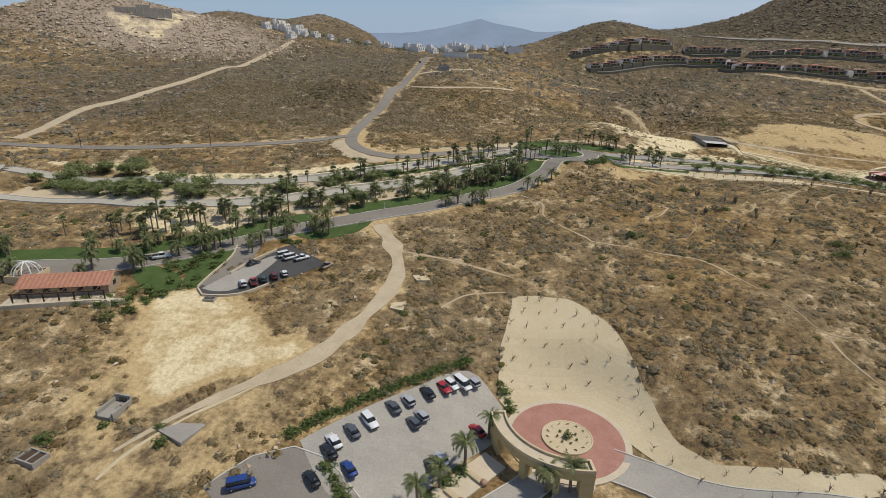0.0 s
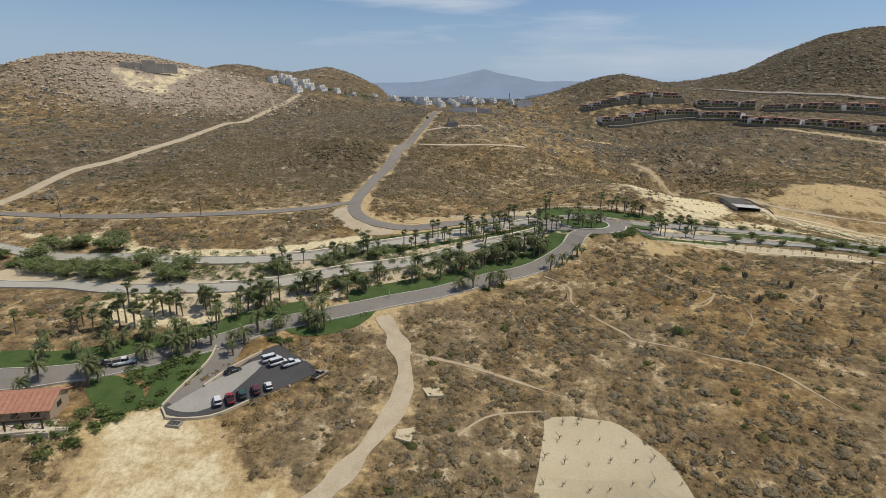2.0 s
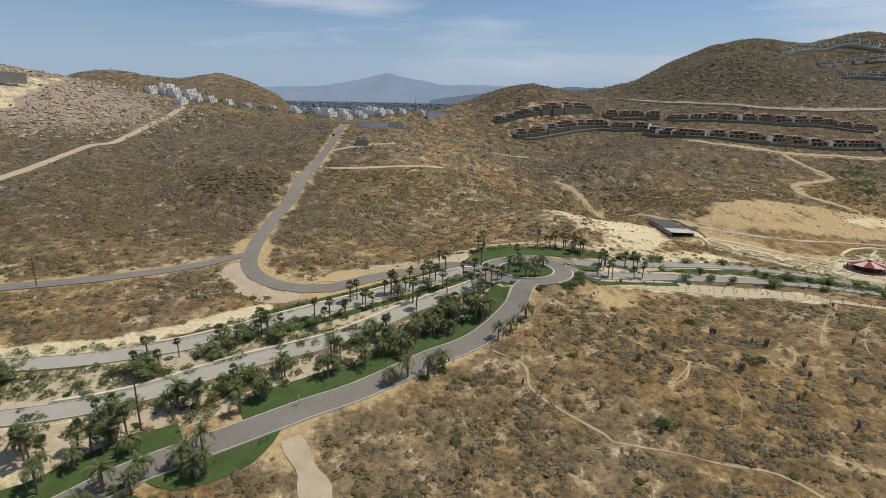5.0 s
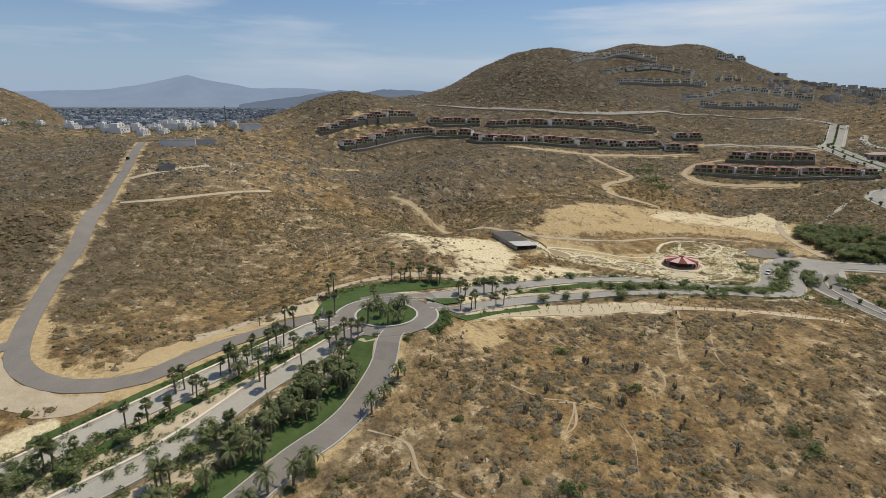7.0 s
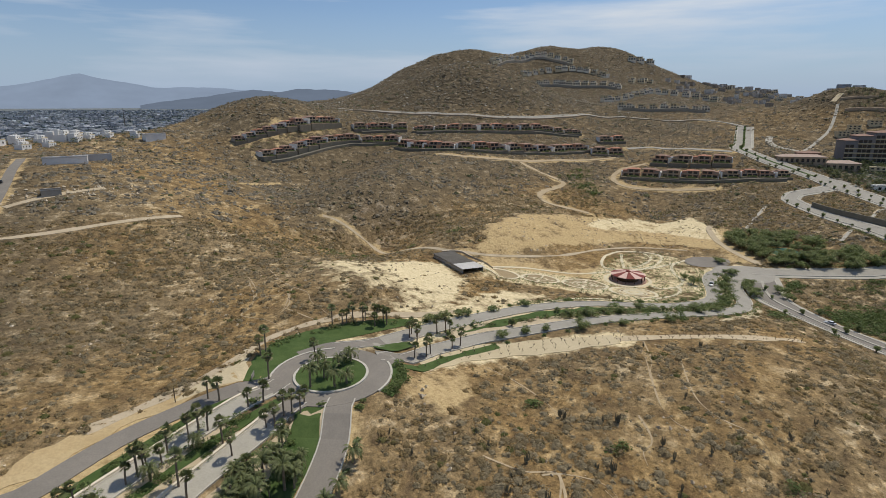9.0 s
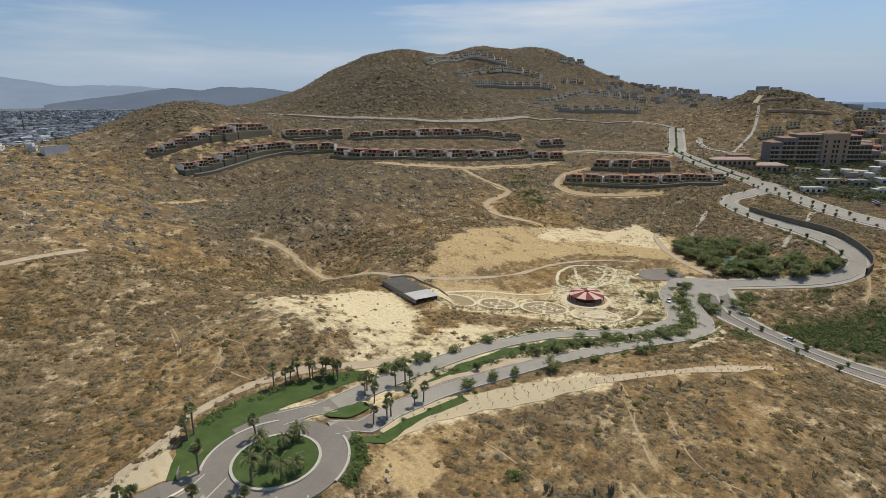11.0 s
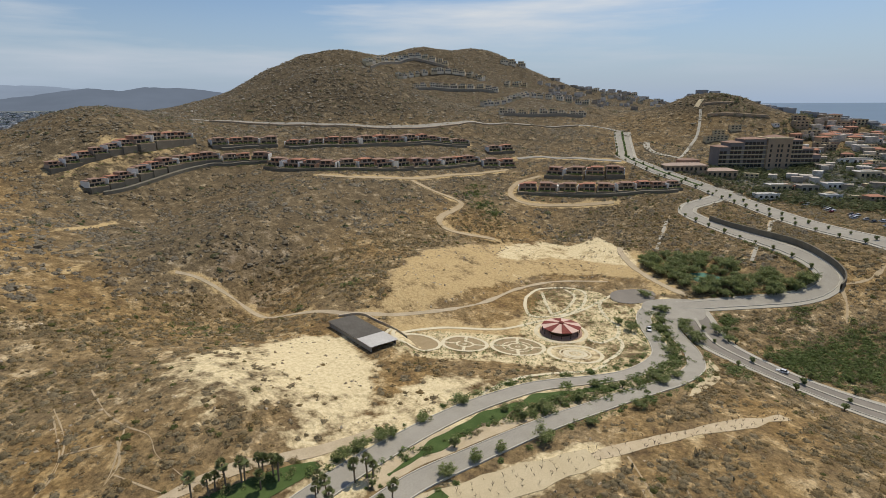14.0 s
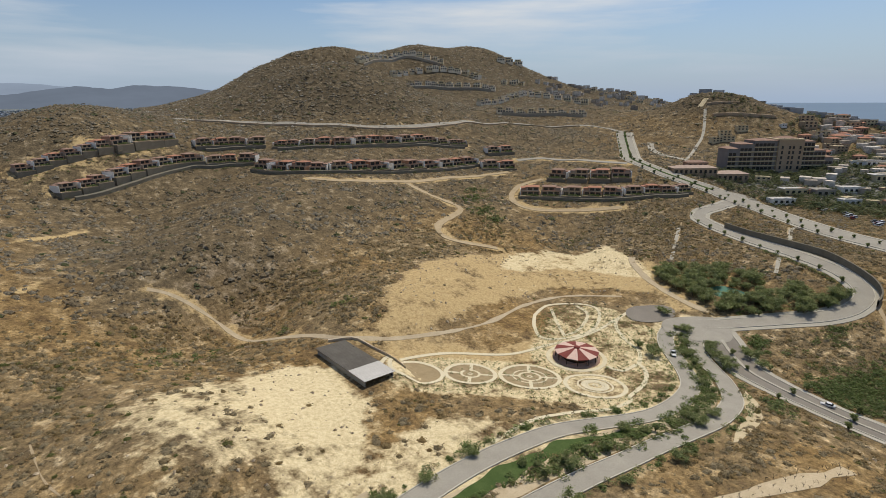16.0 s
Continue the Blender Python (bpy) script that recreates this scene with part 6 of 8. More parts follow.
# rows of small dark succulents in the sandy beds
x, y = [], []
for line, off, a_, b_ in ((BOUL_S, 8.0, 0.2, 0.34), (BOUL_S, 8.5, 0.42, 0.6), (BOUL_S, -7.5, 0.3, 0.45), (BOUL_S, -7.0, 0.55, 0.62)):
    for d in (-2.1, -0.7, 0.7, 2.1):
        for px, py in smooth_line(beside(line, off + d, a_, b_), 1.3):
            x.append(px + random.gauss(0, 0.15))
            y.append(py + random.gauss(0, 0.15))
x, y = np.array(x), np.array(y)
r = rng.uniform(0.28, 0.48, len(x))
tri, tn = tufts(x, y, height(x, y), r, r * 1.1, 16, 0.3, rng.uniform(0.0, 0.3, len(x)))
tagged(soup("succulents", tri, tn, LIMB), "rows of small dark succulents in sandy beds", "plants", kind="stuff")

# greener brush in the damp hollows
x, y = [], []
for cx, cy, s, m_ in ((270, 163, 9, 260), (290, 166, 9, 200), (309, 190, 7, 90), (277, 214, 4, 60), (225, 197, 4, 40), (147, 352, 3, 14), (172, 345, 3, 10), (364, 426, 7, 90), (350, 404, 7, 90), (343, 389, 6, 60), (387, 438, 6, 40), (256, 183, 11, 380), (268, 176, 9, 240), (115, 365, 8, 30), (91.4, 175.0, 1.3, 9), (110.9, 142.0, 1.3, 9), (87.6, 200.4, 1.3, 9), (112.4, 147.9, 1.3, 9), (57.1, 157.7, 1.3, 9)):
    x.append(rng.normal(cx, s, m_))
    y.append(rng.normal(cy, s * 0.6, m_))
x, y = np.concatenate(x), np.concatenate(y)
ok = open_land(x, y)
x, y = x[ok], y[ok]
r = rng.uniform(0.8, 1.9, len(x))
tri, tn = tufts(x, y, height(x, y), r, r * 0.9, 40, 0.2, np.clip(rng.normal(0.35, 0.2, len(x)), 0, 1))
tagged(soup("green_brush", tri, tn, LEAF_SHRUB), "dark green brush in damp hollows", "brush", kind="stuff")


def cactus(seed):
    """A many-armed columnar cactus."""
    g = random.Random(seed)
    t = []
    t += tube((0, 0, -0.2), (0, 0, 1.0), 0.16, 0.15, 7)
    for k in range(g.randint(6, 10)):
        a, rr, h = g.uniform(0, 6.28), g.uniform(0.15, 0.6), g.uniform(1.6, 2.9)
        e = (math.cos(a) * rr, math.sin(a) * rr, g.uniform(0.6, 1.0))
        t += tube((0, 0, g.uniform(0.3, 0.7)), e, 0.11, 0.11, 6) + tube(e, (e[0] * 1.25, e[1] * 1.25, h), 0.12, 0.07, 6)
    return tagged(soup("cactus", t, [0.5] * len(t), CACTUS), "branching columnar cactus standing in dry scrub", "cactus", "cacti in the field")


cacti = [cactus(s) for s in (5, 6, 7)]
for px, py in AT_CACTUS:
    stand(random.choice(cacti), px, py, None, random.uniform(0.65, 1.0))
for k in range(24):
    px, py = random.uniform(20, 170), random.uniform(140, 215)
    if open_land(np.array([px]), np.array([py]))[0]:
        stand(random.choice(cacti), px, py, None, random.uniform(0.4, 0.7))
for o in cacti:
    drop_master(o)

# ---- built things ----
def boxes(name, bs, material, parent=None, label=""):
    """One mesh of plain blocks: (x0, x1, y0, y1, z0, z1) each."""
    v, f = [], []
    for x0, x1, y0, y1, z0, z1 in bs:
        k = len(v)
        v += [(x0, y0, z0), (x1, y0, z0), (x1, y1, z0), (x0, y1, z0), (x0, y0, z1), (x1, y0, z1), (x1, y1, z1), (x0, y1, z1)]
        f += [(k, k + 3, k + 2, k + 1), (k + 4, k + 5, k + 6, k + 7), (k, k + 1, k + 5, k + 4), (k + 1, k + 2, k + 6, k + 5), (k + 2, k + 3, k + 7, k + 6), (k + 3, k, k + 4, k + 7)]
    ob = mesh_ob(name, v, f, material, parent)
    if label:
        ob["label"] = label
    return ob


def hip_roof(name, x0, x1, y0, y1, z, rise, material, parent, over=0.5, thick=0.22):
    """A hipped roof with eaves."""
    x0, x1, y0, y1 = x0 - over, x1 + over, y0 - over, y1 + over
    d = min(x1 - x0, y1 - y0) / 2 * 0.98
    if x1 - x0 > y1 - y0:
        r = [(x0 + d, (y0 + y1) / 2), (x1 - d, (y0 + y1) / 2)]
    else:
        r = [((x0 + x1) / 2, y0 + d), ((x0 + x1) / 2, y1 - d)]
    lo = [(x0, y0), (x1, y0), (x1, y1), (x0, y1)]
    v = [(a, b_, z) for a, b_ in lo] + [(a, b_, z + thick) for a, b_ in lo] + [(a, b_, z + thick + rise) for a, b_ in r]
    f = [(0, 3, 2, 1), (0, 1, 5, 4), (1, 2, 6, 5), (2, 3, 7, 6), (3, 0, 4, 7)]
    if x1 - x0 > y1 - y0:
        f += [(4, 5, 9, 8), (5, 6, 9), (6, 7, 8, 9), (7, 4, 8)]
    else:
        f += [(4, 5, 8), (5, 6, 9, 8), (6, 7, 9), (7, 4, 8, 9)]
    return mesh_ob(name, v, f, material, parent)


def put(master, x, y, turn, size=1.0, sink=0.0, z=None):
    return copy_thing(master, pose(x, y, (ground(x, y) if z is None else z) + sink, 0, 0, turn) @ Matrix.Diagonal((size, size, size, 1)))


# cars
def loft(name, rings, material, parent, label=""):
    """A closed body through rings of equal count."""
    k, v, f = len(rings[0]), [], []
    for r in rings:
        v += r
    for i in range(len(rings) - 1):
        for j in range(k):
            f.append((i * k + j, i * k + (j + 1) % k, (i + 1) * k + (j + 1) % k, (i + 1) * k + j))
    f += [tuple(range(k))[::-1], tuple(range((len(rings) - 1) * k, len(rings) * k))]
    ob = mesh_ob(name, v, f, material, parent, True)
    if label:
        ob["label"] = label
    return ob


def wheel_mesh(parent, x, y):
    t, rim = [], []
    ring = [(math.cos(a), math.sin(a)) for a in np.linspace(0, 2 * math.pi, 13)[:-1]]
    s = 1 if y > 0 else -1
    ty = loft("tyre", [[(x + 0.22 * c, y - s * 0.12, 0.33 + 0.22 * q) for c, q in ring], [(x + 0.33 * c, y - s * 0.1, 0.33 + 0.33 * q) for c, q in ring], [(x + 0.33 * c, y + s * 0.08, 0.33 + 0.33 * q) for c, q in ring], [(x + 0.22 * c, y + s * 0.1, 0.33 + 0.22 * q) for c, q in ring]], RUBBER, parent)
    loft("rim", [[(x + 0.2 * c, y + s * 0.06, 0.33 + 0.2 * q) for c, q in ring], [(x + 0.2 * c, y + s * 0.105, 0.33 + 0.2 * q) for c, q in ring], [(x + 0.08 * c, y + s * 0.115, 0.33 + 0.08 * q) for c, q in ring]], CHROME, ty)


def car(kind, paint, label):
    root = new("car")
    L, H, W2 = {"sedan": (4.5, 1.42, 0.88), "suv": (4.6, 1.72, 0.92), "van": (5.0, 1.95, 0.95), "pickup": (5.2, 1.75, 0.95), "hatch": (3.9, 1.48, 0.85)}[kind]
    h = L / 2
    belt = 0.92 if kind in ("sedan", "hatch") else 1.05

    def ring(x, lo, hi, w):
        return [(x, -w * 0.9, lo), (x, -w, lo + 0.22), (x, -w * 0.99, hi - 0.12), (x, -w * 0.86, hi), (x, w * 0.86, hi), (x, w * 0.99, hi - 0.12), (x, w, lo + 0.22), (x, w * 0.9, lo)]
    bon = belt - 0.12
    loft("body", [ring(-h, 0.42, belt - 0.18, W2 * 0.86), ring(-h + 0.15, 0.3, belt - 0.05, W2 * 0.96), ring(-h * 0.5, 0.22, belt, W2), ring(h * 0.35, 0.22, belt, W2), ring(h * 0.62, 0.24, bon, W2 * 0.99), ring(h - 0.15, 0.3, bon - 0.12, W2 * 0.94), ring(h, 0.4, bon - 0.25, W2 * 0.82)], paint, root)
    a, b_ = {"sedan": (-0.72, 0.40), "suv": (-0.96, 0.42), "van": (-0.97, 0.66), "pickup": (-0.28, 0.42), "hatch": (-0.94, 0.42)}[kind]
    slope = 0.5 if kind == "sedan" else 0.22

    def cab(x, z, w):
        return [(x, -w, z), (x, w, z)]
    xs = (h * a, h * a + slope, h * b_ - 0.55, h * b_)
    g = [[(xs[0], -W2 * 0.93, belt - 0.02), (xs[0], W2 * 0.93, belt - 0.02), (xs[3], W2 * 0.9, belt - 0.04), (xs[3], -W2 * 0.9, belt - 0.04)], [(xs[1], -W2 * 0.76, H - 0.06), (xs[1], W2 * 0.76, H - 0.06), (xs[2], W2 * 0.74, H - 0.06), (xs[2], -W2 * 0.74, H - 0.06)]]
    loft("glasshouse", g, GLASS_DARK, root, "dark tinted car windows")
    boxes("roof", [(xs[1] - 0.03, xs[2] + 0.05, -W2 * 0.77, W2 * 0.77, H - 0.07, H)], paint, root)
    if kind == "pickup":
        boxes("load_bed", [(-h + 0.1, h * a - 0.1, -W2 * 0.85, W2 * 0.85, belt - 0.1, belt + 0.02)], RUBBER, root)
    for sx in (-h * 0.62, h * 0.62):
        for sy in (-W2 + 0.06, W2 - 0.06):
            wheel_mesh(root, sx, sy)
    for sy in (-1, 1):
        boxes("headlight", [(h - 0.12, h - 0.02, sy * W2 * 0.62 - 0.16, sy * W2 * 0.62 + 0.16, bon - 0.3, bon - 0.17)], LAMP_GLASS, root)
        boxes("tail_light", [(-h + 0.0, -h + 0.1, sy * W2 * 0.66 - 0.13, sy * W2 * 0.66 + 0.13, belt - 0.35, belt - 0.17)], LAMP_RED, root)
        boxes("mirror", [(h * b_ - 0.3, h * b_ - 0.12, sy * (W2 + 0.08) - 0.09, sy * (W2 + 0.08) + 0.09, belt, belt + 0.14)], paint, root)
    boxes("bumper", [(h - 0.06, h + 0.04, -W2 * 0.8, W2 * 0.8, 0.36, 0.52), (-h - 0.04, -h + 0.06, -W2 * 0.8, W2 * 0.8, 0.38, 0.54)], RUBBER, root)
    return tagged(root, label, "car", "parked cars")


P_WHITE, P_BLACK, P_SILVER = car_paint("white_car_paint", (0.75, 0.75, 0.74)), car_paint("black_car_paint", (0.018, 0.018, 0.02)), car_paint("silver_car_paint", (0.42, 0.43, 0.44))
P_RED, P_BLUE, P_GREY = car_paint("red_car_paint", (0.38, 0.02, 0.025)), car_paint("blue_car_paint", (0.025, 0.06, 0.22)), car_paint("grey_car_paint", (0.09, 0.10, 0.11))
P_GREEN, P_MAROON, P_TAN = car_paint("green_car_paint", (0.03, 0.075, 0.06)), car_paint("maroon_car_paint", (0.13, 0.02, 0.025)), car_paint("tan_car_paint", (0.36, 0.28, 0.20))
SPOTS = [(-20.0, 78.5, "sedan", P_WHITE, "white saloon car"), (-20.4, 76.3, "sedan", P_BLACK, "black saloon car"), (-17.2, 81.1, "sedan", P_GREY, "dark grey saloon car"), (-14.3, 83.7, "suv", P_WHITE, "white sport utility car"), (-10.4, 88.0, "sedan", P_GREY, "dark grey saloon car"), (-7.7, 90.3, "hatch", P_SILVER, "silver hatchback car"), (-4.0, 93.3, "sedan", P_BLACK, "black saloon car"), (-0.7, 95.9, "sedan", P_RED, "bright red saloon car"), (1.1, 97.4, "hatch", P_WHITE, "white hatchback car"), (3.4, 98.8, "van", P_WHITE, "white passenger van"), (5.7, 100.4, "hatch", P_SILVER, "silver hatchback car")]
HEAD = 127
for sx, sy, kind, paint, lab in SPOTS:
    put(car(kind, paint, lab + " parked nose to the hedge"), sx + 0.7, sy - 0.8, HEAD + 180 * (len(lab) % 2))
for sx, sy, kind, paint, lab, hd in ((-5.5, 84.1, "hatch", P_GREY, "grey hatchback car parked in mid lot", 127), (-4.1, 86.2, "hatch", P_SILVER, "silver hatchback car parked in mid lot", 127), (-15.7, 72.4, "sedan", P_BLUE, "faded blue saloon car by a planted kerb", 127), (-21.3, 69.7, "sedan", P_BLACK, "black saloon car in the lower yard", 128), (-32.7, 68.6, "van", P_BLUE, "deep blue van by the yard's edge", 20), (-1.8, 76.5, "sedan", P_GREY, "dark grey saloon car under palms", 127), (-0.2, 78.0, "sedan", P_SILVER, "silver saloon car under palms", 127), (6.9, 87.0, "sedan", P_RED, "red saloon car under palms", 127),
                             (-52.5, 126.3, "suv", P_WHITE, "white sport utility car at the lot's edge", 120), (-50.1, 127.2, "pickup", P_RED, "red pickup truck at the lot's edge", 120), (-48.1, 128.7, "suv", P_GREEN, "dark green sport utility car at the lot's edge", 120), (-45.6, 130.2, "suv", P_MAROON, "maroon sport utility car at the lot's edge", 120), (-43.3, 131.6, "hatch", P_WHITE, "white hatchback car at the lot's edge", 120),
                             (-45.9, 141.2, "van", P_WHITE, "white van beside a shrub bank", 40), (-43.8, 140.0, "van", P_WHITE, "white van beside a shrub bank", 40), (-40.6, 139.9, "pickup", P_WHITE, "white pickup truck beside a shrub bank", 40), (-53.1, 136.4, "sedan", P_BLACK, "black saloon car beside a low wall", 45), (-32.8, 136.0, "pickup", P_TAN, "dusty tan truck at the lot's corner", 60), (-83.1, 134.8, "pickup", P_BLACK, "black pickup truck on the lane", 30), (-78.4, 136.6, "pickup", P_WHITE, "white pickup truck on the lane", 30),
                             (243.0, 235.5, "pickup", P_WHITE, "white pickup truck driving up the carriageway", 205), (-26, 461, "hatch", P_BLACK, "dark car on the crest road", 85), (243.6, 186, "sedan", P_WHITE, "white car on the boulevard", 88), (235, 150, "sedan", P_GREY, "grey car on the boulevard", 88)):
    put(car(kind, paint, lab), sx, sy, hd, 0.84 if -60 < sx < -30 and sy > 120 else 0.94, 0.3 if (sx > 100 or lab.endswith("lane") or "crest" in lab) else 0.2)
for o in [o for o in scene.objects if o.name.startswith("car") and o.get("category") == "car" and abs(o.location.x) < 1e-6 and abs(o.location.y) < 1e-6]:
    drop_master(o)

# parking lots
strip("yard", [(-34, 64), (-26, 70), (-14, 60), (0, 52)], 13, ASPHALT, "grey asphalt yard below the lot", "parking", 0.12, 3, 0.15)
patch("parking_lot", [(-25.5, 78), (-20, 82.5), (-8, 92), (5.5, 102), (12.0, 97), (13.5, 90), (9.5, 84), (2, 77), (-8, 66.5), (-17.5, 67)], ASPHALT_PALE, "worn pale asphalt parking lot", "parking", 0.14, 2.0)
patch("parking_lot", LOT2, ASPHALT_DARK, "dark new asphalt parking lot", "parking", 0.12, 2.0)
patch("parking_lot", [(-62.3, 124.0), (-57.5, 131.2), (-50.1, 140.5), (-47.2, 142.0), (-47.9, 137.2), (-52.0, 127.0), (-55.4, 123.4), (-60.0, 123.2)], ASPHALT_PALE, "pale concrete apron of a parking lot", "parking", 0.17, 2.0)
strip("ramp", RAMP, 6.0, ASPHALT, "grey ramp up to the lane", "road", 0.16, 2)
patch("gravel_plot", SAND, SAND_PALE, "pale gravel plot with rows of bare saplings", "gravel", 0.14, 2.0, 0.7)
for line in ([(-63.2, 123.8), (-60.9, 121.0), (-52.3, 122.0), (-46, 127)], [(-63.4, 124.2), (-62.4, 130.0), (-60.3, 139.4), (-60.8, 145.5)]):
    strip("low_wall", line, 0.35, CREAM_PAVER, "low cream kerb wall round a parking lot", "wall", 0.6, 2, 0, 1)
strip("low_wall", [(-57.5, 131), (-54, 137.5), (-49, 144)], 0.4, CREAM_PAVER, "low cream wall beside the ramp", "wall", 0.7, 2, 0, 1)


def twig(g):
    a, e = g.uniform(0, 6.28), g.uniform(0.4, 1.2)
    s = (0, 0, g.uniform(0.5, 0.85))
    m_ = (math.cos(a) * e * 0.5, math.sin(a) * e * 0.5, s[2] + g.uniform(0.2, 0.6))
    return tube(s, m_, 0.04, 0.028, 4) + tube(m_, (math.cos(a + 0.3) * e, math.sin(a + 0.3) * e, m_[2] + g.uniform(0.1, 0.6)), 0.028, 0.01, 4)


def sapling(seed):
    g = random.Random(seed)
    root = new("sapling")
    t = tube((0, 0, -0.2), (g.uniform(-0.1, 0.1), g.uniform(-0.1, 0.1), 0.9), 0.06, 0.04, 5)
    soup("trunk", t, [0.5] * len(t), LIMB, root)
    for k in range(6):
        t = twig(g)
        soup("branch", t, [0.5] * len(t), LIMB, root)
    return tagged(root, "bare grey sapling with spread twigs in gravel", "sapling", "saplings on the gravel plot")


saps = [sapling(s) for s in (1, 2, 3)]
rx0, ry0 = np.meshgrid(np.arange(10, 80, 4.4), np.arange(66, 130, 4.6))
for px, py in zip(rx0.ravel(), ry0.ravel()):
    px, py = px + random.uniform(-0.7, 0.7) + (py % 9.2) * 0.25, py + random.uniform(-0.7, 0.7)
    if inside(SAND, np.array([px]), np.array([py]))[0] and math.hypot(px - 24.6, py - 86.6) > 15:
        stand(random.choice(saps), px, py, None, random.uniform(0.7, 1.3))
for o in saps:
    drop_master(o)
g = random.Random(12)
row_t = []
for off in (-2.6, -0.9, 0.9, 2.6):
    for px, py in smooth_line(beside(SANDROW, off), 3.0):
        px, py, s_ = px + g.uniform(-0.8, 0.8), py + g.uniform(-0.6, 0.6), g.uniform(0.5, 0.95)
        t = tube((0, 0, -0.2), (0, 0, 0.8), 0.06, 0.04, 5)
        for k in range(6):
            t = t + twig(g)
        row_t.append(np.array(t) * s_ + (px, py, ground(px, py)))
row_t = np.concatenate(row_t)
tagged(soup("sapling_rows", row_t, [0.5] * len(row_t), LIMB), "rows of bare saplings on a sandy strip", "saplings", kind="stuff")
hedge = shrub(1.0, 1.0, 91, LEAF_SHRUB)
tagged(hedge, "dense dark green hedge shrub along the lot", "hedge", "hedge shrubs")
for i in range(34):
    t = i / 33
    px, py = -27.5 + t * 33 + random.uniform(-0.4, 0.4), 79.5 + t * 25 + random.uniform(-0.4, 0.4)
    put(hedge, px, py, random.uniform(0, 360), random.uniform(0.8, 1.5))
for px, py in ((13.2, 100), (14.0, 97.5), (12.6, 102), (14.2, 95), (-18, 70.5), (-17, 69), (-19.5, 72.5), (-16, 67.5), (-2, 71), (-4, 68), (1, 74), (3.5, 76.5), (-52, 80.5), (-50, 77), (-70, 76), (-62, 80), (-76, 116), (-78, 113), (-74, 112.5), (-80, 111), (-85, 110.5), (-72, 119)):
    put(hedge, px, py, random.uniform(0, 360), random.uniform(0.9, 1.7))
drop_master(hedge)

# entrance court
PZ = 8.9
disc("court", 24.6, 86.6, 4.9, 12.3, CREAM_PAVER, "pale paved court edge", "paving", 0.16)
disc("court_ring", 24.6, 86.6, 4.8, 11.0, RED_PAVER, "worn red paved ring round a planted centre", "paving", 0.22)
disc("court_island", 24.6, 86.6, 0, 5.0, SAND_PALE, "pale gravel circle edged with stone", "gravel", 0.24, 48, 0.25)
rock = boulders(np.array([0.0]), np.array([0.0]), np.array([0.5]))[0]
rock[..., 2] -= ground(0, 0)
rock_m = tagged(soup("stone", rock, [0.6] * 8, STONE), "pale round stone on the gravel circle", "stone", "stones round the gravel circle")
for k in range(14):
    a = k * 2 * math.pi / 14
    put(rock_m, 24.6 + 3.9 * math.cos(a), 86.6 + 3.9 * math.sin(a), k * 40, 0.8, 0, PZ + 0.55)
drop_master(rock_m)
agave = tagged(shrub(0.9, 1.0, 95, LEAF_PALM), "spiky grey-green agave on gravel", "agave")
put(agave, 24.6, 86.6, 0, 1.0, 0, PZ + 0.5)
for k in range(7):
    a = k * 0.9 + 0.4
    put(agave, 24.6 + 1.9 * math.cos(a), 86.6 + 1.9 * math.sin(a), k * 50, 0.3, 0, PZ + 0.5)
drop_master(agave)
strip("driveway", [(31, 80), (37.6, 76.5), (43.6, 72.3), (52, 69.0), (66, 66), (90, 62)], 8, ASPHALT_PALE, "grey driveway curving from the court", "road", 0.22, 2, 0.12)
strip("driveway", [(19.5, 78), (15, 73.5), (8, 68), (-2, 60)], 5.5, ASPHALT_PALE, "grey lane under the gate", "road", 0.2, 2, 0.1)
strip("driveway", [(24.5, 76), (21.5, 70), (16, 63.5), (8, 56)], 5.5, ASPHALT_PALE, "grey lane under the gate", "road", 0.2, 2, 0.1)
strip("footway", [(10, 80), (4, 74), (-4, 66), (-10, 60)], 5, CREAM_PAVER, "cream paved footway with planters", "paving", 0.3, 2)


def arc_wall(name, r0, r1, a0, a1, z0, z1, material, parent, n=26, label=""):
    v, f = [], []
    for i in range(n + 1):
        a = radians(a0 + (a1 - a0) * i / n)
        for r in (r0, r1):
            for z in (z0, z1):
                v.append((r * math.cos(a), r * math.sin(a), z))
    for i in range(n):
        k = i * 4
        f += [(k, k + 1, k + 5, k + 4), (k + 2, k + 6, k + 7, k + 3), (k + 1, k + 3, k + 7, k + 5), (k, k + 4, k + 6, k + 2)]
    f += [(0, 2, 3, 1), (n * 4, n * 4 + 1, n * 4 + 3, n * 4 + 2)]
    ob = mesh_ob(name, v, f, material, parent)
    if label:
        ob["label"] = label
    return ob


gate = new("gatehouse")
arc_wall("beam", 12.4, 15.2, 178, 275, 4.0, 5.4, PLASTER_OCHRE, gate)
arc_wall("roof_deck", 12.75, 14.85, 178.5, 274.5, 5.4, 5.5, CREAM_PAVER, gate, 26, "pale cream roof deck")
for r0, r1 in ((12.4, 12.7), (14.9, 15.2)):
    arc_wall("parapet", r0, r1, 178, 275, 5.4, 6.0, PLASTER_CREAM, gate)
for a0, a1 in ((178, 180), (273, 275)):
    arc_wall("parapet", 12.7, 14.9, a0, a1, 5.4, 6.0, PLASTER_CREAM, gate, 2)
for a0, a1 in ((178, 200), (224, 229), (249, 253), (266, 275)):
    arc_wall("pier", 12.5, 15.1, a0, a1, -0.6, 4.0, PLASTER_OCHRE, gate, 6)
for a0, a1 in ((200, 224), (229, 249), (253, 266)):
    arc_wall("arch", 12.9, 14.7, a0, a1, 3.3, 4.0, PLASTER_OCHRE, gate, 8)
gate.matrix_world = pose(24.6, 86.6, PZ)
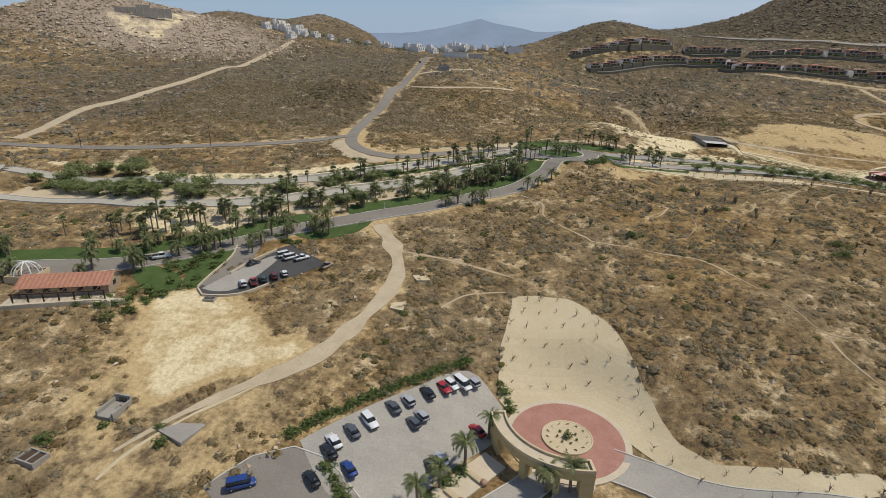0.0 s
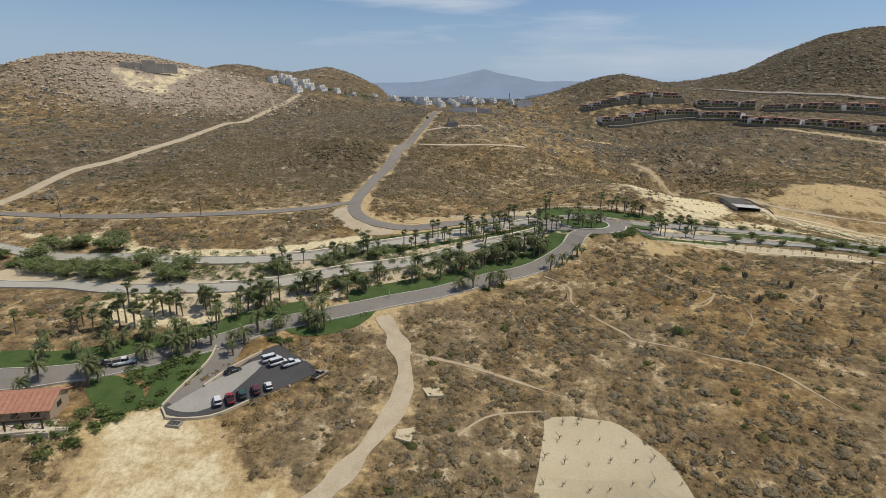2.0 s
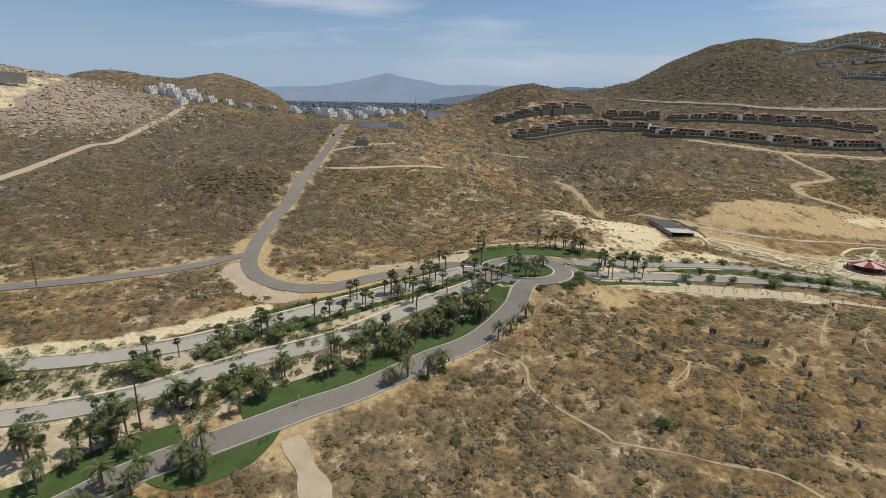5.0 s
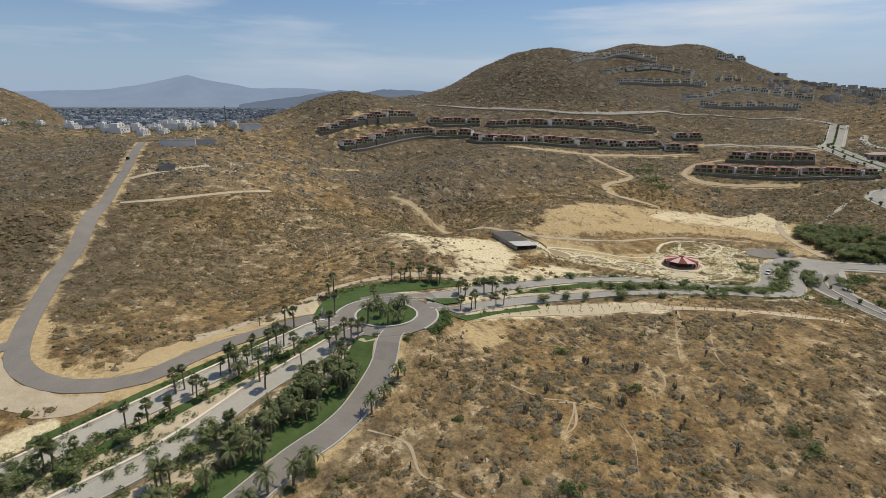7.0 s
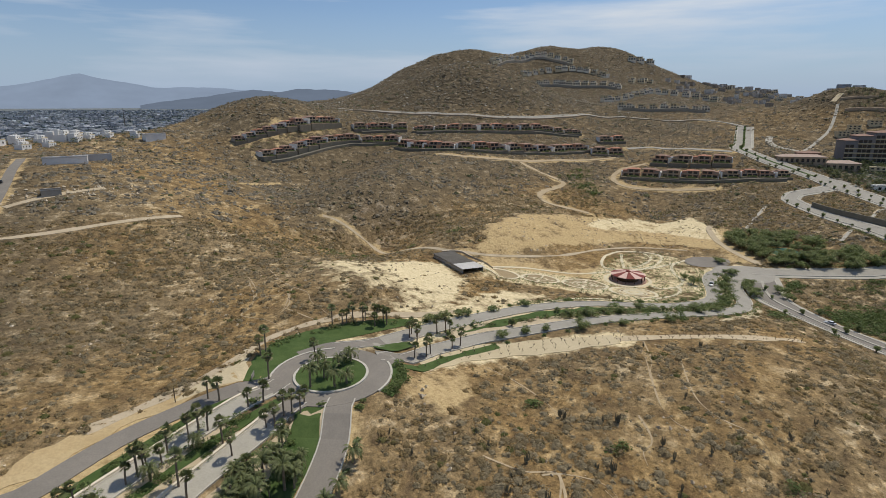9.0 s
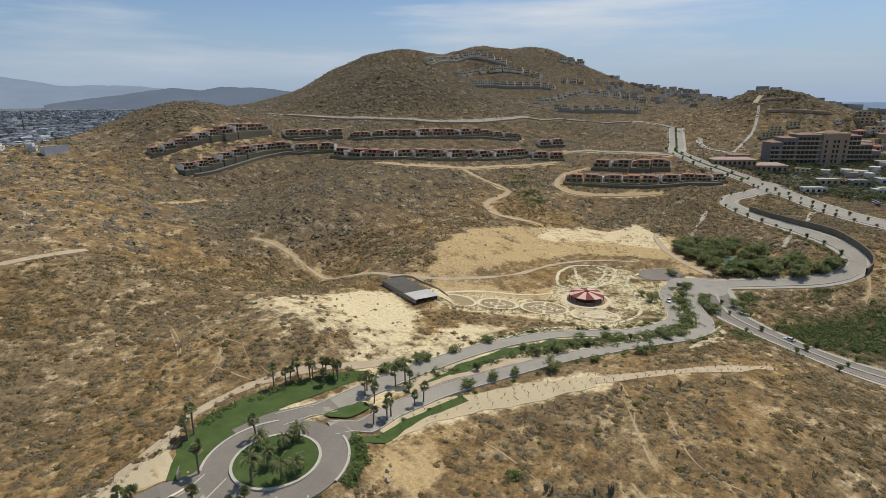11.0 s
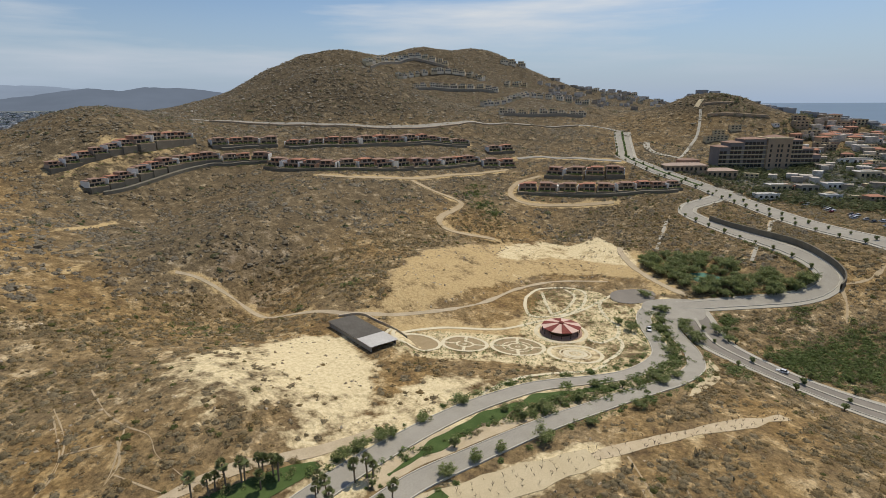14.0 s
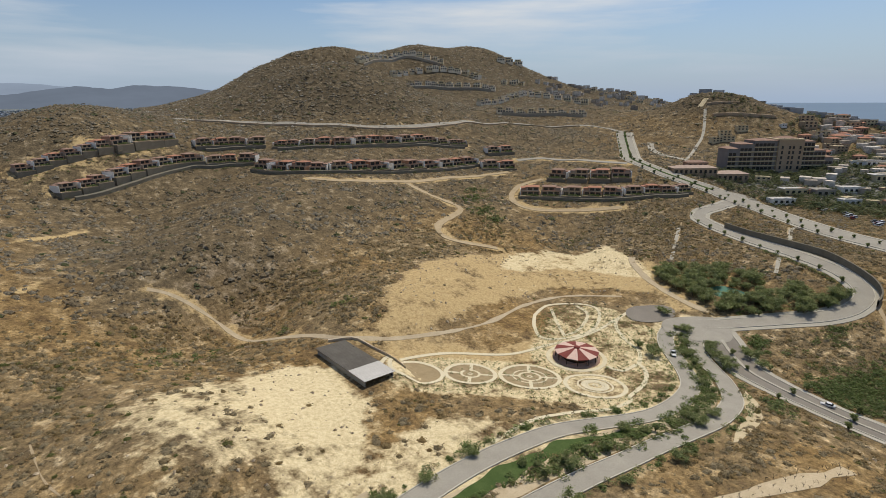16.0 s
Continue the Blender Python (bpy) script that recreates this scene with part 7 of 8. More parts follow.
tagged(gate, "curved ochre plaster gatehouse with arches and flat roof", "gatehouse")
for k in range(4):
    px, py = 6.0 - k * 4.0, 75.5 - k * 4.2
    pl = new("planter")
    boxes("trough", [(-1.6, 1.6, -0.6, 0.6, -0.3, 0.5)], PLASTER_CREAM, pl)
    boxes("soil", [(-1.4, 1.4, -0.42, 0.42, 0.5, 0.53)], BED, pl)
    disc_pts = [[(-2.1 + 0.55 * math.cos(a), 0.55 * math.sin(a), z) for a in np.linspace(0, 2 * math.pi, 15)[:-1]] for z in (-0.3, 0.7)]
    loft("pot", disc_pts, PLASTER_TERRA, pl, "round brown pot")
    pl.matrix_world = pose(px, py, ground(px, py) + 0.3, 0, 0, 135)
    tagged(pl, "cream plaster planter trough with a round pot", "planter", "planters on the footway")

# footings of a small building by the crest road
ft = new("footing")
for nm_, bx_ in (("long_wall", (-3.2, 3.2, -1.7, -1.4, -0.4, 0.5)), ("long_wall", (-3.2, 3.2, 1.4, 1.7, -0.4, 0.5)), ("end_wall", (-3.2, -2.9, -1.4, 1.4, -0.4, 0.5)), ("end_wall", (2.9, 3.2, -1.4, 1.4, -0.4, 0.5))):
    boxes(nm_, [bx_], PLASTER_CREAM, ft)
ft.matrix_world = pose(-52.0, 223.1, ground(-52.0, 223.1), 0, 0, 12)
tagged(ft, "pale block footing of an unbuilt hut in scrub", "footing")

# slabs and culvert works on the bank
for nm, pts, mat_, lab in (("concrete_slab", [(-52.1, 79.7), (-46.5, 83.2), (-43.8, 81.3), (-46.2, 76.4)], CONCRETE, "broken pale concrete slab on the bank"), ("concrete_slab", [(-9.5, 134.3), (-5.8, 134.7), (-4.1, 130.4), (-7.7, 130.0)], PLASTER_CREAM, "pale concrete pad in the scrub"), ("concrete_slab", [(-13.3, 121.7), (-9.4, 121.7), (-10.4, 116.3), (-13.5, 117.5)], PLASTER_CREAM, "pale concrete pad beside the track")):
    z = sum(ground(*p) for p in pts) / 4 + 0.25
    v = [(a, b_, z) for a, b_ in pts] + [(a, b_, z - 2.0) for a, b_ in pts]
    tagged(mesh_ob(nm, v, [(3, 2, 1, 0), (0, 1, 5, 4), (1, 2, 6, 5), (2, 3, 7, 6), (3, 0, 4, 7)], mat_), lab, "slab")
cul = new("culvert")
boxes("headwall", [(-1.7, 1.7, 2.0, 2.4, -0.8, 1.6)], CONCRETE, cul)
boxes("wing_wall", [(-1.9, -1.5, -2.6, 2.0, -0.8, 0.9)], CONCRETE, cul)
boxes("wing_wall", [(1.5, 1.9, -2.6, 2.0, -0.8, 0.9)], CONCRETE, cul)
boxes("apron", [(-1.5, 1.5, -2.8, 2.0, -0.8, 0.1)], CONCRETE, cul)
# no hole here: the pipe's inner shade is a flat dark panel
boxes("pipe_mouth", [(-0.9, 0.9, 1.96, 2.0, 0.1, 1.1)], GLASS_DARK, cul, "flat dark panel standing in for the shaded culvert opening")
cul.matrix_world = pose(-62, 84, ground(-62, 84) + 0.3, 0, 0, -12)
tagged(cul, "grey concrete culvert with headwall and sloping wings", "culvert")
fb = new("valve_chamber")
boxes("frame", [(-2.1, 2.1, -1.5, -1.25, -0.8, 0.6), (-2.1, 2.1, 1.25, 1.5, -0.8, 0.6), (-2.1, -1.85, -1.25, 1.25, -0.8, 0.6), (1.85, 2.1, -1.25, 1.25, -0.8, 0.6), (-0.12, 0.12, -1.25, 1.25, -0.8, 0.5)], CONCRETE, fb)
boxes("cover", [(-1.8, -0.15, -1.2, 1.2, 0.2, 0.3), (0.15, 1.8, -1.2, 1.2, 0.2, 0.3)], WOOD_DARK, fb)
fb.matrix_world = pose(-69.3, 72, ground(-69.3, 72) + 0.2, 0, 0, -18)
tagged(fb, "open concrete chamber with dark covers on the bank", "chamber")
gr = new("drain_grate")
boxes("frame", [(-1.4, 1.4, -0.9, 0.9, -0.3, 0.35)], CONCRETE, gr)
for k in range(9):
    boxes("bar", [(-1.15 + k * 0.27, -1.0 + k * 0.27, -0.7, 0.7, 0.35, 0.4)], RUBBER, gr)
gr.matrix_world = pose(-58.5, 119.6, ground(-58.5, 119.6) + 0.1, 0, 0, -5)
tagged(gr, "dark steel drain grate in a concrete frame", "drain")

# the tiled house
house = new("house")
boxes("wall", [(-9.5, 9.5, -3.6, 3.6, -1.0, 2.6)], PLASTER_TAN, house)
v, f = [], []
for i in range(41):             # rounded tile courses run up both slopes
    x = -10.2 + 20.4 * i / 40
    up = 0.09 * (i % 2)
    v += [(x, -4.6, 2.45 + up), (x, 0, 4.3 + up), (x, 4.6, 2.45 + up)]
for i in range(40):
    f += [(i * 3, i * 3 + 3, i * 3 + 4, i * 3 + 1), (i * 3 + 1, i * 3 + 4, i * 3 + 5, i * 3 + 2)]
mesh_ob("roof", v, f, TILE, house)["label"] = "red clay tile roof"
for s in (-9.5, 9.5):
    mesh_ob("gable", [(s, -3.6, 2.6), (s, 3.6, 2.6), (s, 0, 4.15)], [(0, 1, 2)], PLASTER_CREAM, house)
for k in range(5):
    boxes("window", [(-8.2 + k * 3.6, -6.7 + k * 3.6, -3.66, -3.58, 0.7, 2.0)], GLASS_DARK, house)
boxes("window", [(9.48, 9.56, -0.8, 0.8, 0.9, 2.0)], GLASS_DARK, house)
for k in range(7):
    boxes("pergola_post", [(-9.6 + k * 3.2, -9.35 + k * 3.2, -7.0, -6.75, -2.0, 2.1)], WOOD_DARK, house)
boxes("pergola_beam", [(-10, 10, -7.05, -6.7, 2.1, 2.35)], WOOD_DARK, house)
for k in range(14):
    boxes("rafter", [(-9.6 + k * 1.47, -9.45 + k * 1.47, -7.2, -3.6, 2.35, 2.5)], WOOD_DARK, house)
boxes("terrace", [(-12, 11, -8.0, -3.6, -2.2, -0.05)], CREAM_PAVER, house)
house.matrix_world = pose(-90.5, 117.4, ground(-90.5, 117.4) + 0.6, 0, 0, 11)
tagged(house, "low tan house with red clay tile roof and pergola", "house")
dome = new("dome_frame")
for k in range(5):
    a0 = k * math.pi / 5
    t = []
    pr = [(3.2 * math.cos(u) * math.cos(a0), 3.2 * math.cos(u) * math.sin(a0), 3.0 * math.sin(u)) for u in np.linspace(0, math.pi, 13)]
    for p0, p1 in zip(pr, pr[1:]):
        t += tube(p0, p1, 0.13, 0.13, 5)
    soup("rib", t, [0.5] * len(t), PLASTER_WHITE, dome)
boxes("base_wall", [(-3.4, 3.4, -3.4, -3.1, -1.5, 0.3), (-3.4, 3.4, 3.1, 3.4, -1.5, 0.3), (-3.4, -3.1, -3.1, 3.1, -1.5, 0.3), (3.1, 3.4, -3.1, 3.1, -1.5, 0.3)], PLASTER_CREAM, dome)
dome.matrix_world = pose(-105.5, 123, ground(-105.5, 123) + 1.6)
tagged(dome, "white open dome of curved ribs on a low wall", "dome")
strip("retaining_wall", [(-114, 105), (-104, 107), (-94, 108.6), (-82, 111.5), (-76, 114)], 0.8, CREAM_PAVER, "low pale stone terrace wall below the house", "wall", 1.0, 2, 0, 1)


# poles
def pole(x, y, tall, arms, lab, r=0.13):
    root = new("utility_pole")
    t = tube((0, 0, -0.5), (0, 0, tall), r, r * 0.65, 8)
    soup("post", t, [0.5] * len(t), LIMB, root)
    for k in range(arms):
        boxes("crossarm", [(-1.1, 1.1, -0.06, 0.06, tall - 0.5 - k * 0.8, tall - 0.38 - k * 0.8)], LIMB, root)
        for s in (-0.95, 0.95):
            boxes("insulator", [(s - 0.05, s + 0.05, -0.05, 0.05, tall - 0.38 - k * 0.8, tall - 0.2 - k * 0.8)], LAMP_GLASS, root)
    root.matrix_world = pose(x, y, ground(x, y), 0, 0, 20)
    return tagged(root, lab, "pole", "poles")


pole(-51.7, 167.1, 11.5, 0, "tall dark wooden pole beside the carriageway", 0.2)
pole(-161.3, 233.4, 9, 1, "wooden utility pole with one crossarm", 0.16)
pole(-103.5, 232.3, 9, 1, "wooden utility pole with one crossarm", 0.16)
pole(12.5, 243.2, 4.0, 0, "short dark post beside the road")
mast = new("radio_mast")
t = tube((0, 0, 0), (0, 0, 54), 1.2, 0.7, 6)
soup("post", t, [0.5] * len(t), METAL_ROOF, mast)
mast.matrix_world = pose(134, 1497, 50)
tagged(mast, "tall dark radio mast above the town", "mast")

# ---- garden in the valley ----
def ring(name, cx, cy, r0, r1, material, parent=None, lift=0.17, n=48):
    v, f = [], []
    for r in (r0, r1):
        for i in range(n):
            a = 2 * math.pi * i / n
            x, y = cx + r * math.cos(a), cy + r * math.sin(a)
            v.append((x, y, ground(x, y) + lift))
    for i in range(n):
        j = (i + 1) % n
        f.append((i, n + i, n + j, j))
    return mesh_ob(name, v, f, material, parent)


BROWN_SOIL = grained("raked_brown_soil", (0.31, 0.235, 0.135), (0.43, 0.335, 0.2), 0.35, 4.0, 1.0, 0.05)
CIRCLES = [(161.5, 294.2, 9.3, 0), (175.6, 282.0, 9.0, 4), (188.4, 266.1, 10.5, 6), (197.3, 246.3, 10.2, 12)]
for cx, cy, r, spokes in CIRCLES:
    gc = new("garden_circle")
    ring("soil", cx, cy, 0.05, r - 0.9, SAND_PALE if spokes == 12 else BROWN_SOIL, gc, 0.1)
    ring("path_ring", cx, cy, r - 1.1, r + 0.3, GRAVEL_WHITE, gc)
    if spokes:
        ring("path_ring", cx, cy, r * 0.30, r * 0.30 + 0.9, GRAVEL_WHITE, gc)
        ring("centre_ring", cx, cy, 0.4, 1.0, GRAVEL_WHITE, gc)
    if spokes == 6 and r > 8:
        ring("path_ring", cx, cy, r * 0.52, r * 0.52 + 0.6, GRAVEL_WHITE, gc)
    if spokes == 12:
        for k in (0.26, 0.42, 0.56):
            ring("path_ring", cx, cy, r * k - 0.35, r * k + 0.3, GRAVEL_WHITE, gc)
        for k in range(30):             # rays of low stone kerbs
            a = k * math.pi / 15
            boxes("kerb_stone", [(r * 0.64, r * 0.86, -0.16, 0.16, 0.0, 0.35)], GRAVEL_WHITE, gc)
            gc.children[-1].matrix_world = pose(cx, cy, 0, 0, 0, math.degrees(a)) @ pose(0, 0, ground(cx + 0.75 * r * math.cos(a), cy + 0.75 * r * math.sin(a)))
    for k in range(4 if spokes in (4, 6) else 0):
        a = k * math.pi / 2 + 0.6
        v = []
        for d in np.linspace(r * 0.32, r - 0.6, 6):
            for s in (-0.6, 0.6):
                x, y = cx + d * math.cos(a) - s * math.sin(a), cy + d * math.sin(a) + s * math.cos(a)
                v.append((x, y, ground(x, y) + 0.19))
        mesh_ob("spoke_path", v, [(2 * i, 2 * i + 2, 2 * i + 3, 2 * i + 1) for i in range(5)], GRAVEL_WHITE, gc)
    tagged(gc, "round garden plot edged with pale gravel paths", "garden plot", "round garden plots")
for line in (PATHS_G, PATHS_G2 + PATHS_G2[:1], [(225.4, 242.1), (237.0, 246.5), (246.2, 257.2), (259.8, 265.4), (277.3, 264.6)], [(252.7, 293.6), (240.4, 283.9), (229.8, 274.7)], [(264.9, 287.2), (258.9, 278.5), (241.4, 273.6), (231.1, 274.4)], [(150, 301), (162, 305), (182, 298), (200, 282), (216.7, 276.0), (229.3, 270.6), (245.9, 267.2), (261.9, 266.3)]):
    strip("garden_path", line, 1.5, GRAVEL_WHITE, "winding pale gravel garden path", "path", 0.13, 2, 0, 2, 0.2)
x, y = rng.uniform(140, 285, 7600), rng.uniform(225, 305, 7600)
ok = inside(GARDEN, x, y) & (np.hypot(x - 215.0, y - 262.0) > 12)
for cx, cy, r, spokes in CIRCLES:
    d = np.hypot(x - cx, y - cy)
    ok &= ~((d > r - 1.2) & (d < r + 0.4)) & ~((d < r) & (rng.uniform(size=len(x)) < (1.0 if spokes in (0, 12) else 0.6)))
x, y = x[ok], y[ok]
r = rng.uniform(0.15, 0.6, len(x))
tri, tn = tufts(x, y, height(x, y), r, r * 1.2, 12, 0.34, np.clip(rng.normal(0.55, 0.2, len(x)), 0, 1))
tagged(soup("garden_plants", tri, tn, LEAF_SHRUB), "small cacti and succulents in pale gravel", "plants", kind="stuff")

gaz = new("pavilion")
for k in range(12):
    a0, a1 = k * math.pi / 6, (k + 1) * math.pi / 6
    v = [(8.2 * math.cos(a0), 8.2 * math.sin(a0), 3.0), (8.2 * math.cos(a1), 8.2 * math.sin(a1), 3.0), (1.2 * math.cos(a1), 1.2 * math.sin(a1), 4.3), (1.2 * math.cos(a0), 1.2 * math.sin(a0), 4.3)]
    v += [(p[0] * 0.995, p[1] * 0.995, p[2] - 0.14) for p in v]
    mesh_ob("roof_panel", v, [(0, 1, 2, 3), (7, 6, 5, 4), (0, 4, 5, 1), (1, 5, 6, 2), (3, 7, 4, 0)], CLOTH_RED if k % 2 else CLOTH_PINK, gaz)["label"] = "dark red roof panel" if k % 2 else "faded pink roof panel"
for k in range(12):
    a0 = k * math.pi / 6
    boxes("post", [(7.6 * math.cos(a0) - 0.12, 7.6 * math.cos(a0) + 0.12, 7.6 * math.sin(a0) - 0.12, 7.6 * math.sin(a0) + 0.12, 0.3, 3.05)], WOOD_DARK, gaz)
rg = [(math.cos(a), math.sin(a)) for a in np.linspace(0, 2 * math.pi, 25)[:-1]]
loft("cap", [[(1.3 * c, 1.3 * s, 4.25) for c, s in rg], [(0.9 * c, 0.9 * s, 4.7) for c, s in rg], [(0.05 * c, 0.05 * s, 4.9) for c, s in rg]], CLOTH_RED, gaz)
loft("floor", [[(8.8 * c, 8.8 * s, -0.6) for c, s in rg], [(8.8 * c, 8.8 * s, 0.3) for c, s in rg]], PLASTER_TERRA, gaz)
loft("inner_wall", [[(5.0 * c, 5.0 * s, 0.3) for c, s in rg], [(5.0 * c, 5.0 * s, 2.9) for c, s in rg]], WOOD_DARK, gaz)
gaz.matrix_world = pose(215.0, 262.0, 25.2)
tagged(gaz, "round pavilion with striped red and pink roof", "pavilion")
ring("pavilion_path", 215.0, 262.0, 9.6, 11.2, GRAVEL_WHITE)
tagged(scene.objects["pavilion_path"], "pale gravel ring round the pavilion", "path", kind="structure")

shed = new("shed")
boxes("wall", [(-15, 15, 5.1, 5.4, -0.8, 2.6), (-15, 15, -5.4, -5.1, -0.8, 2.4), (14.7, 15, -5.1, 5.1, -0.8, 2.6)], CONCRETE, shed)
for k in range(6):
    boxes("post", [(-14.8 + k * 5.8, -14.5 + k * 5.8, -5.3, -5.0, -0.8, 2.9), (-14.8 + k * 5.8, -14.5 + k * 5.8, 5.0, 5.3, -0.8, 3.3)], WOOD_DARK, shed)
for i, (a, c, m_) in enumerate(((3.2, 15.6, METAL_ROOF), (-6.0, 3.2, METAL_ROOF), (-15.6, -6.0, METAL_PALE))):
    v, f = [], []
    nn_ = 24
    for k in range(nn_ + 1):
        xx = a + (c - a) * k / nn_
        up = 0.07 * (k % 2)
        v += [(xx, -5.8, 2.75 + up + 0.05 * i), (xx, 5.8, 3.3 + up + 0.05 * i)]
    for k in range(nn_):
        f.append((2 * k, 2 * k + 2, 2 * k + 3, 2 * k + 1))
    mesh_ob("roof_sheet", v, f, m_, shed)["label"] = "pale sheet roof" if m_ is METAL_PALE else "dark corrugated sheet roof"
boxes("floor", [(-15.2, 15.2, -5.6, 5.6, -1.5, -0.75)], CONCRETE, shed)
shed.matrix_world = pose(147, 309, 33.9, 0, 0, 81) @ Matrix.Diagonal((1, 1, 0.7, 1))
tagged(shed, "long open shed with dark and pale sheet roofs", "shed")
strip("retaining_wall", [(158, 296), (159.5, 308), (160, 322), (152, 329)], 0.5, CREAM_PAVER, "low pale wall beside the shed", "wall", 0.9, 2, 0, 1)
TEAL = grained("green_court_surface", (0.08, 0.21, 0.16), (0.11, 0.26, 0.20), 0.3, 3.0, 0.8, 0.2)
patch("court_surface", POOL, TEAL, "green sports court among trees", "court", 0.3, 3)
strip("retaining_wall", WALL_CURVE, 0.7, RETAIN, "dark curved retaining wall beside the road", "wall", 3.6, 3, 0, 1)
wr = boulders(np.array([0.0]), np.array([0.0]), np.array([0.9]))[0]
wr[..., 2] -= ground(0, 0)
wrm = tagged(soup("boulder", wr, [1.0] * 8, STONE), "white boulder at the edge of the scrub", "rock", "white boulders")
for px, py, s in ((66.2, 217.6, 1.0), (68.2, 218.8, 0.8), (64.6, 215.2, 1.2)):
    put(wrm, px, py, px * 30, s, 0.3)
drop_master(wrm)
sgn = new("road_sign")
boxes("post", [(-1.2, -1.05, -0.06, 0.06, -0.3, 2.2), (1.05, 1.2, -0.06, 0.06, -0.3, 2.2)], METAL_ROOF, sgn)
boxes("panel", [(-1.4, 1.4, -0.05, 0.05, 1.0, 2.3)], CONCRETE, sgn)
sgn.matrix_world = pose(30.5, 241.6, ground(30.5, 241.6), 0, 0, 60)
tagged(sgn, "grey road sign panel on two posts", "sign")
for px, py in ((9.5, 182.6), (-27.0, 161.8)):
    br = new("barrier")
    boxes("frame", [(-0.9, -0.8, -0.04, 0.04, -0.2, 1.1), (0.8, 0.9, -0.04, 0.04, -0.2, 1.1), (-0.9, 0.9, -0.04, 0.04, 1.0, 1.1), (-0.9, 0.9, -0.04, 0.04, 0.35, 0.42)], WOOD_DARK, br)
    br.matrix_world = pose(px, py, ground(px, py) + 0.3, 0, 0, 30)
    tagged(br, "low dark metal barrier at the lane's edge", "barrier", "barriers")
wp = new("marker_post")
boxes("post", [(-0.12, 0.12, -0.12, 0.12, -0.3, 2.6)], PAINT_LINE, wp)
boxes("base", [(-0.3, 0.3, -0.3, 0.3, -0.3, 0.2)], CONCRETE, wp)
wp.matrix_world = pose(-21.2, 172.2, ground(-21.2, 172.2) + 0.1)
tagged(wp, "white painted marker post at the lane's edge", "post")

# ---- houses on the hills ----
def facing(x, y, tx, ty):
    """The turn that points a house's front down the slope towards the valley."""
    nx_, ny_ = -ty, tx
    if nx_ * (60 - x) + ny_ * (190 - y) < 0:
        nx_, ny_ = ty, -tx
    return math.degrees(math.atan2(nx_, -ny_))


def villa(wall_a, wall_b, tile, flip):
    """A two-storey villa on a walled terrace."""
    root = new("villa")
    s = -1 if flip else 1

    def bx(x0, x1, *r):
        return (min(s * x0, s * x1), max(s * x0, s * x1), *r)
    boxes("lower_storey", [bx(-6, 6, -4, 5, -0.5, 3.2)], wall_a, root)
    boxes("upper_storey", [bx(-5.2, 2.6, -1.6, 5, 3.2, 6.3)], wall_b, root)
    boxes("wing", [bx(2.6, 5.8, -0.4, 5, 3.2, 5.2)], wall_a, root)
    a = bx(-5.2, 2.6, 0, 0, 0, 0)
    hip_roof("roof", a[0], a[1], -1.6, 5, 6.3, 1.0, tile, root)
    a = bx(2.6, 5.8, 0, 0, 0, 0)
    hip_roof("roof", a[0], a[1], -0.4, 5, 5.2, 0.6, tile, root, 0.3)
    boxes("parapet", [bx(-6.1, 6.1, -4.15, -3.95, 3.2, 3.9)], wall_b, root)
    boxes("side_wall", [bx(5.9, 6.3, -5.5, 5, -0.5, 5.0)], PLASTER_WHITE, root)
    for k in range(3):
        boxes("window", [bx(-5.3 + k * 3.7, -2.5 + k * 3.7, -4.08, -3.96, 0.3, 2.8)], GLASS_DARK, root)
    for k in range(2):
        boxes("window", [bx(-4.7 + k * 3.6, -2.1 + k * 3.6, -1.68, -1.56, 3.7, 5.9)], GLASS_DARK, root)
    boxes("terrace", [bx(-6.2, 6.2, -7.5, -4, -0.6, 0.05)], PLASTER_TAN, root)
    boxes("plinth", [bx(-6.4, 6.4, -7.7, 5.2, -7.5, -0.6)], RETAIN, root)
    hd = shrub(1.0, 1.0, 97 + flip, LEAF_SHRUB)
    hd.name, hd.parent = "hedge", root
    hd.matrix_world = pose(0, -6.9, 0.0) @ Matrix.Diagonal((5.4, 0.5, 1.7, 1))
    boxes("chimney", [bx(-3.0, -2.2, 2.6, 3.3, 6.4, 7.9)], wall_b, root)
    for o in root.children:
        for v in o.data.vertices:
            v.co.z *= 0.76
    return root


VILLA_GREY = grained("brown_grey_plaster", (0.32, 0.265, 0.21), (0.40, 0.335, 0.265), 0.3, 5.0)
villas = [tagged(villa(VILLA_GREY, PLASTER_TERRA, TILE_DULL, False), "two-storey terracotta villa with tiled roof on a hillside terrace", "villa", "terraced villas"), tagged(villa(VILLA_GREY, PLASTER_TAN, TILE_DULL, True), "two-storey tan villa with weathered tiled roof on a hillside terrace", "villa", "terraced villas"), tagged(villa(PLASTER_TERRA, VILLA_GREY, TILE, True), "two-storey brown villa with red tiled roof on a hillside terrace", "villa", "terraced villas")]


def along(row, i):
    a, b_ = row[max(i - 1, 0)], row[min(i + 1, len(row) - 1)]
    d = math.hypot(b_[0] - a[0], b_[1] - a[1]) or 1
    gap = d / (min(i + 1, len(row) - 1) - max(i - 1, 0))
    return (b_[0] - a[0]) / d, (b_[1] - a[1]) / d, gap


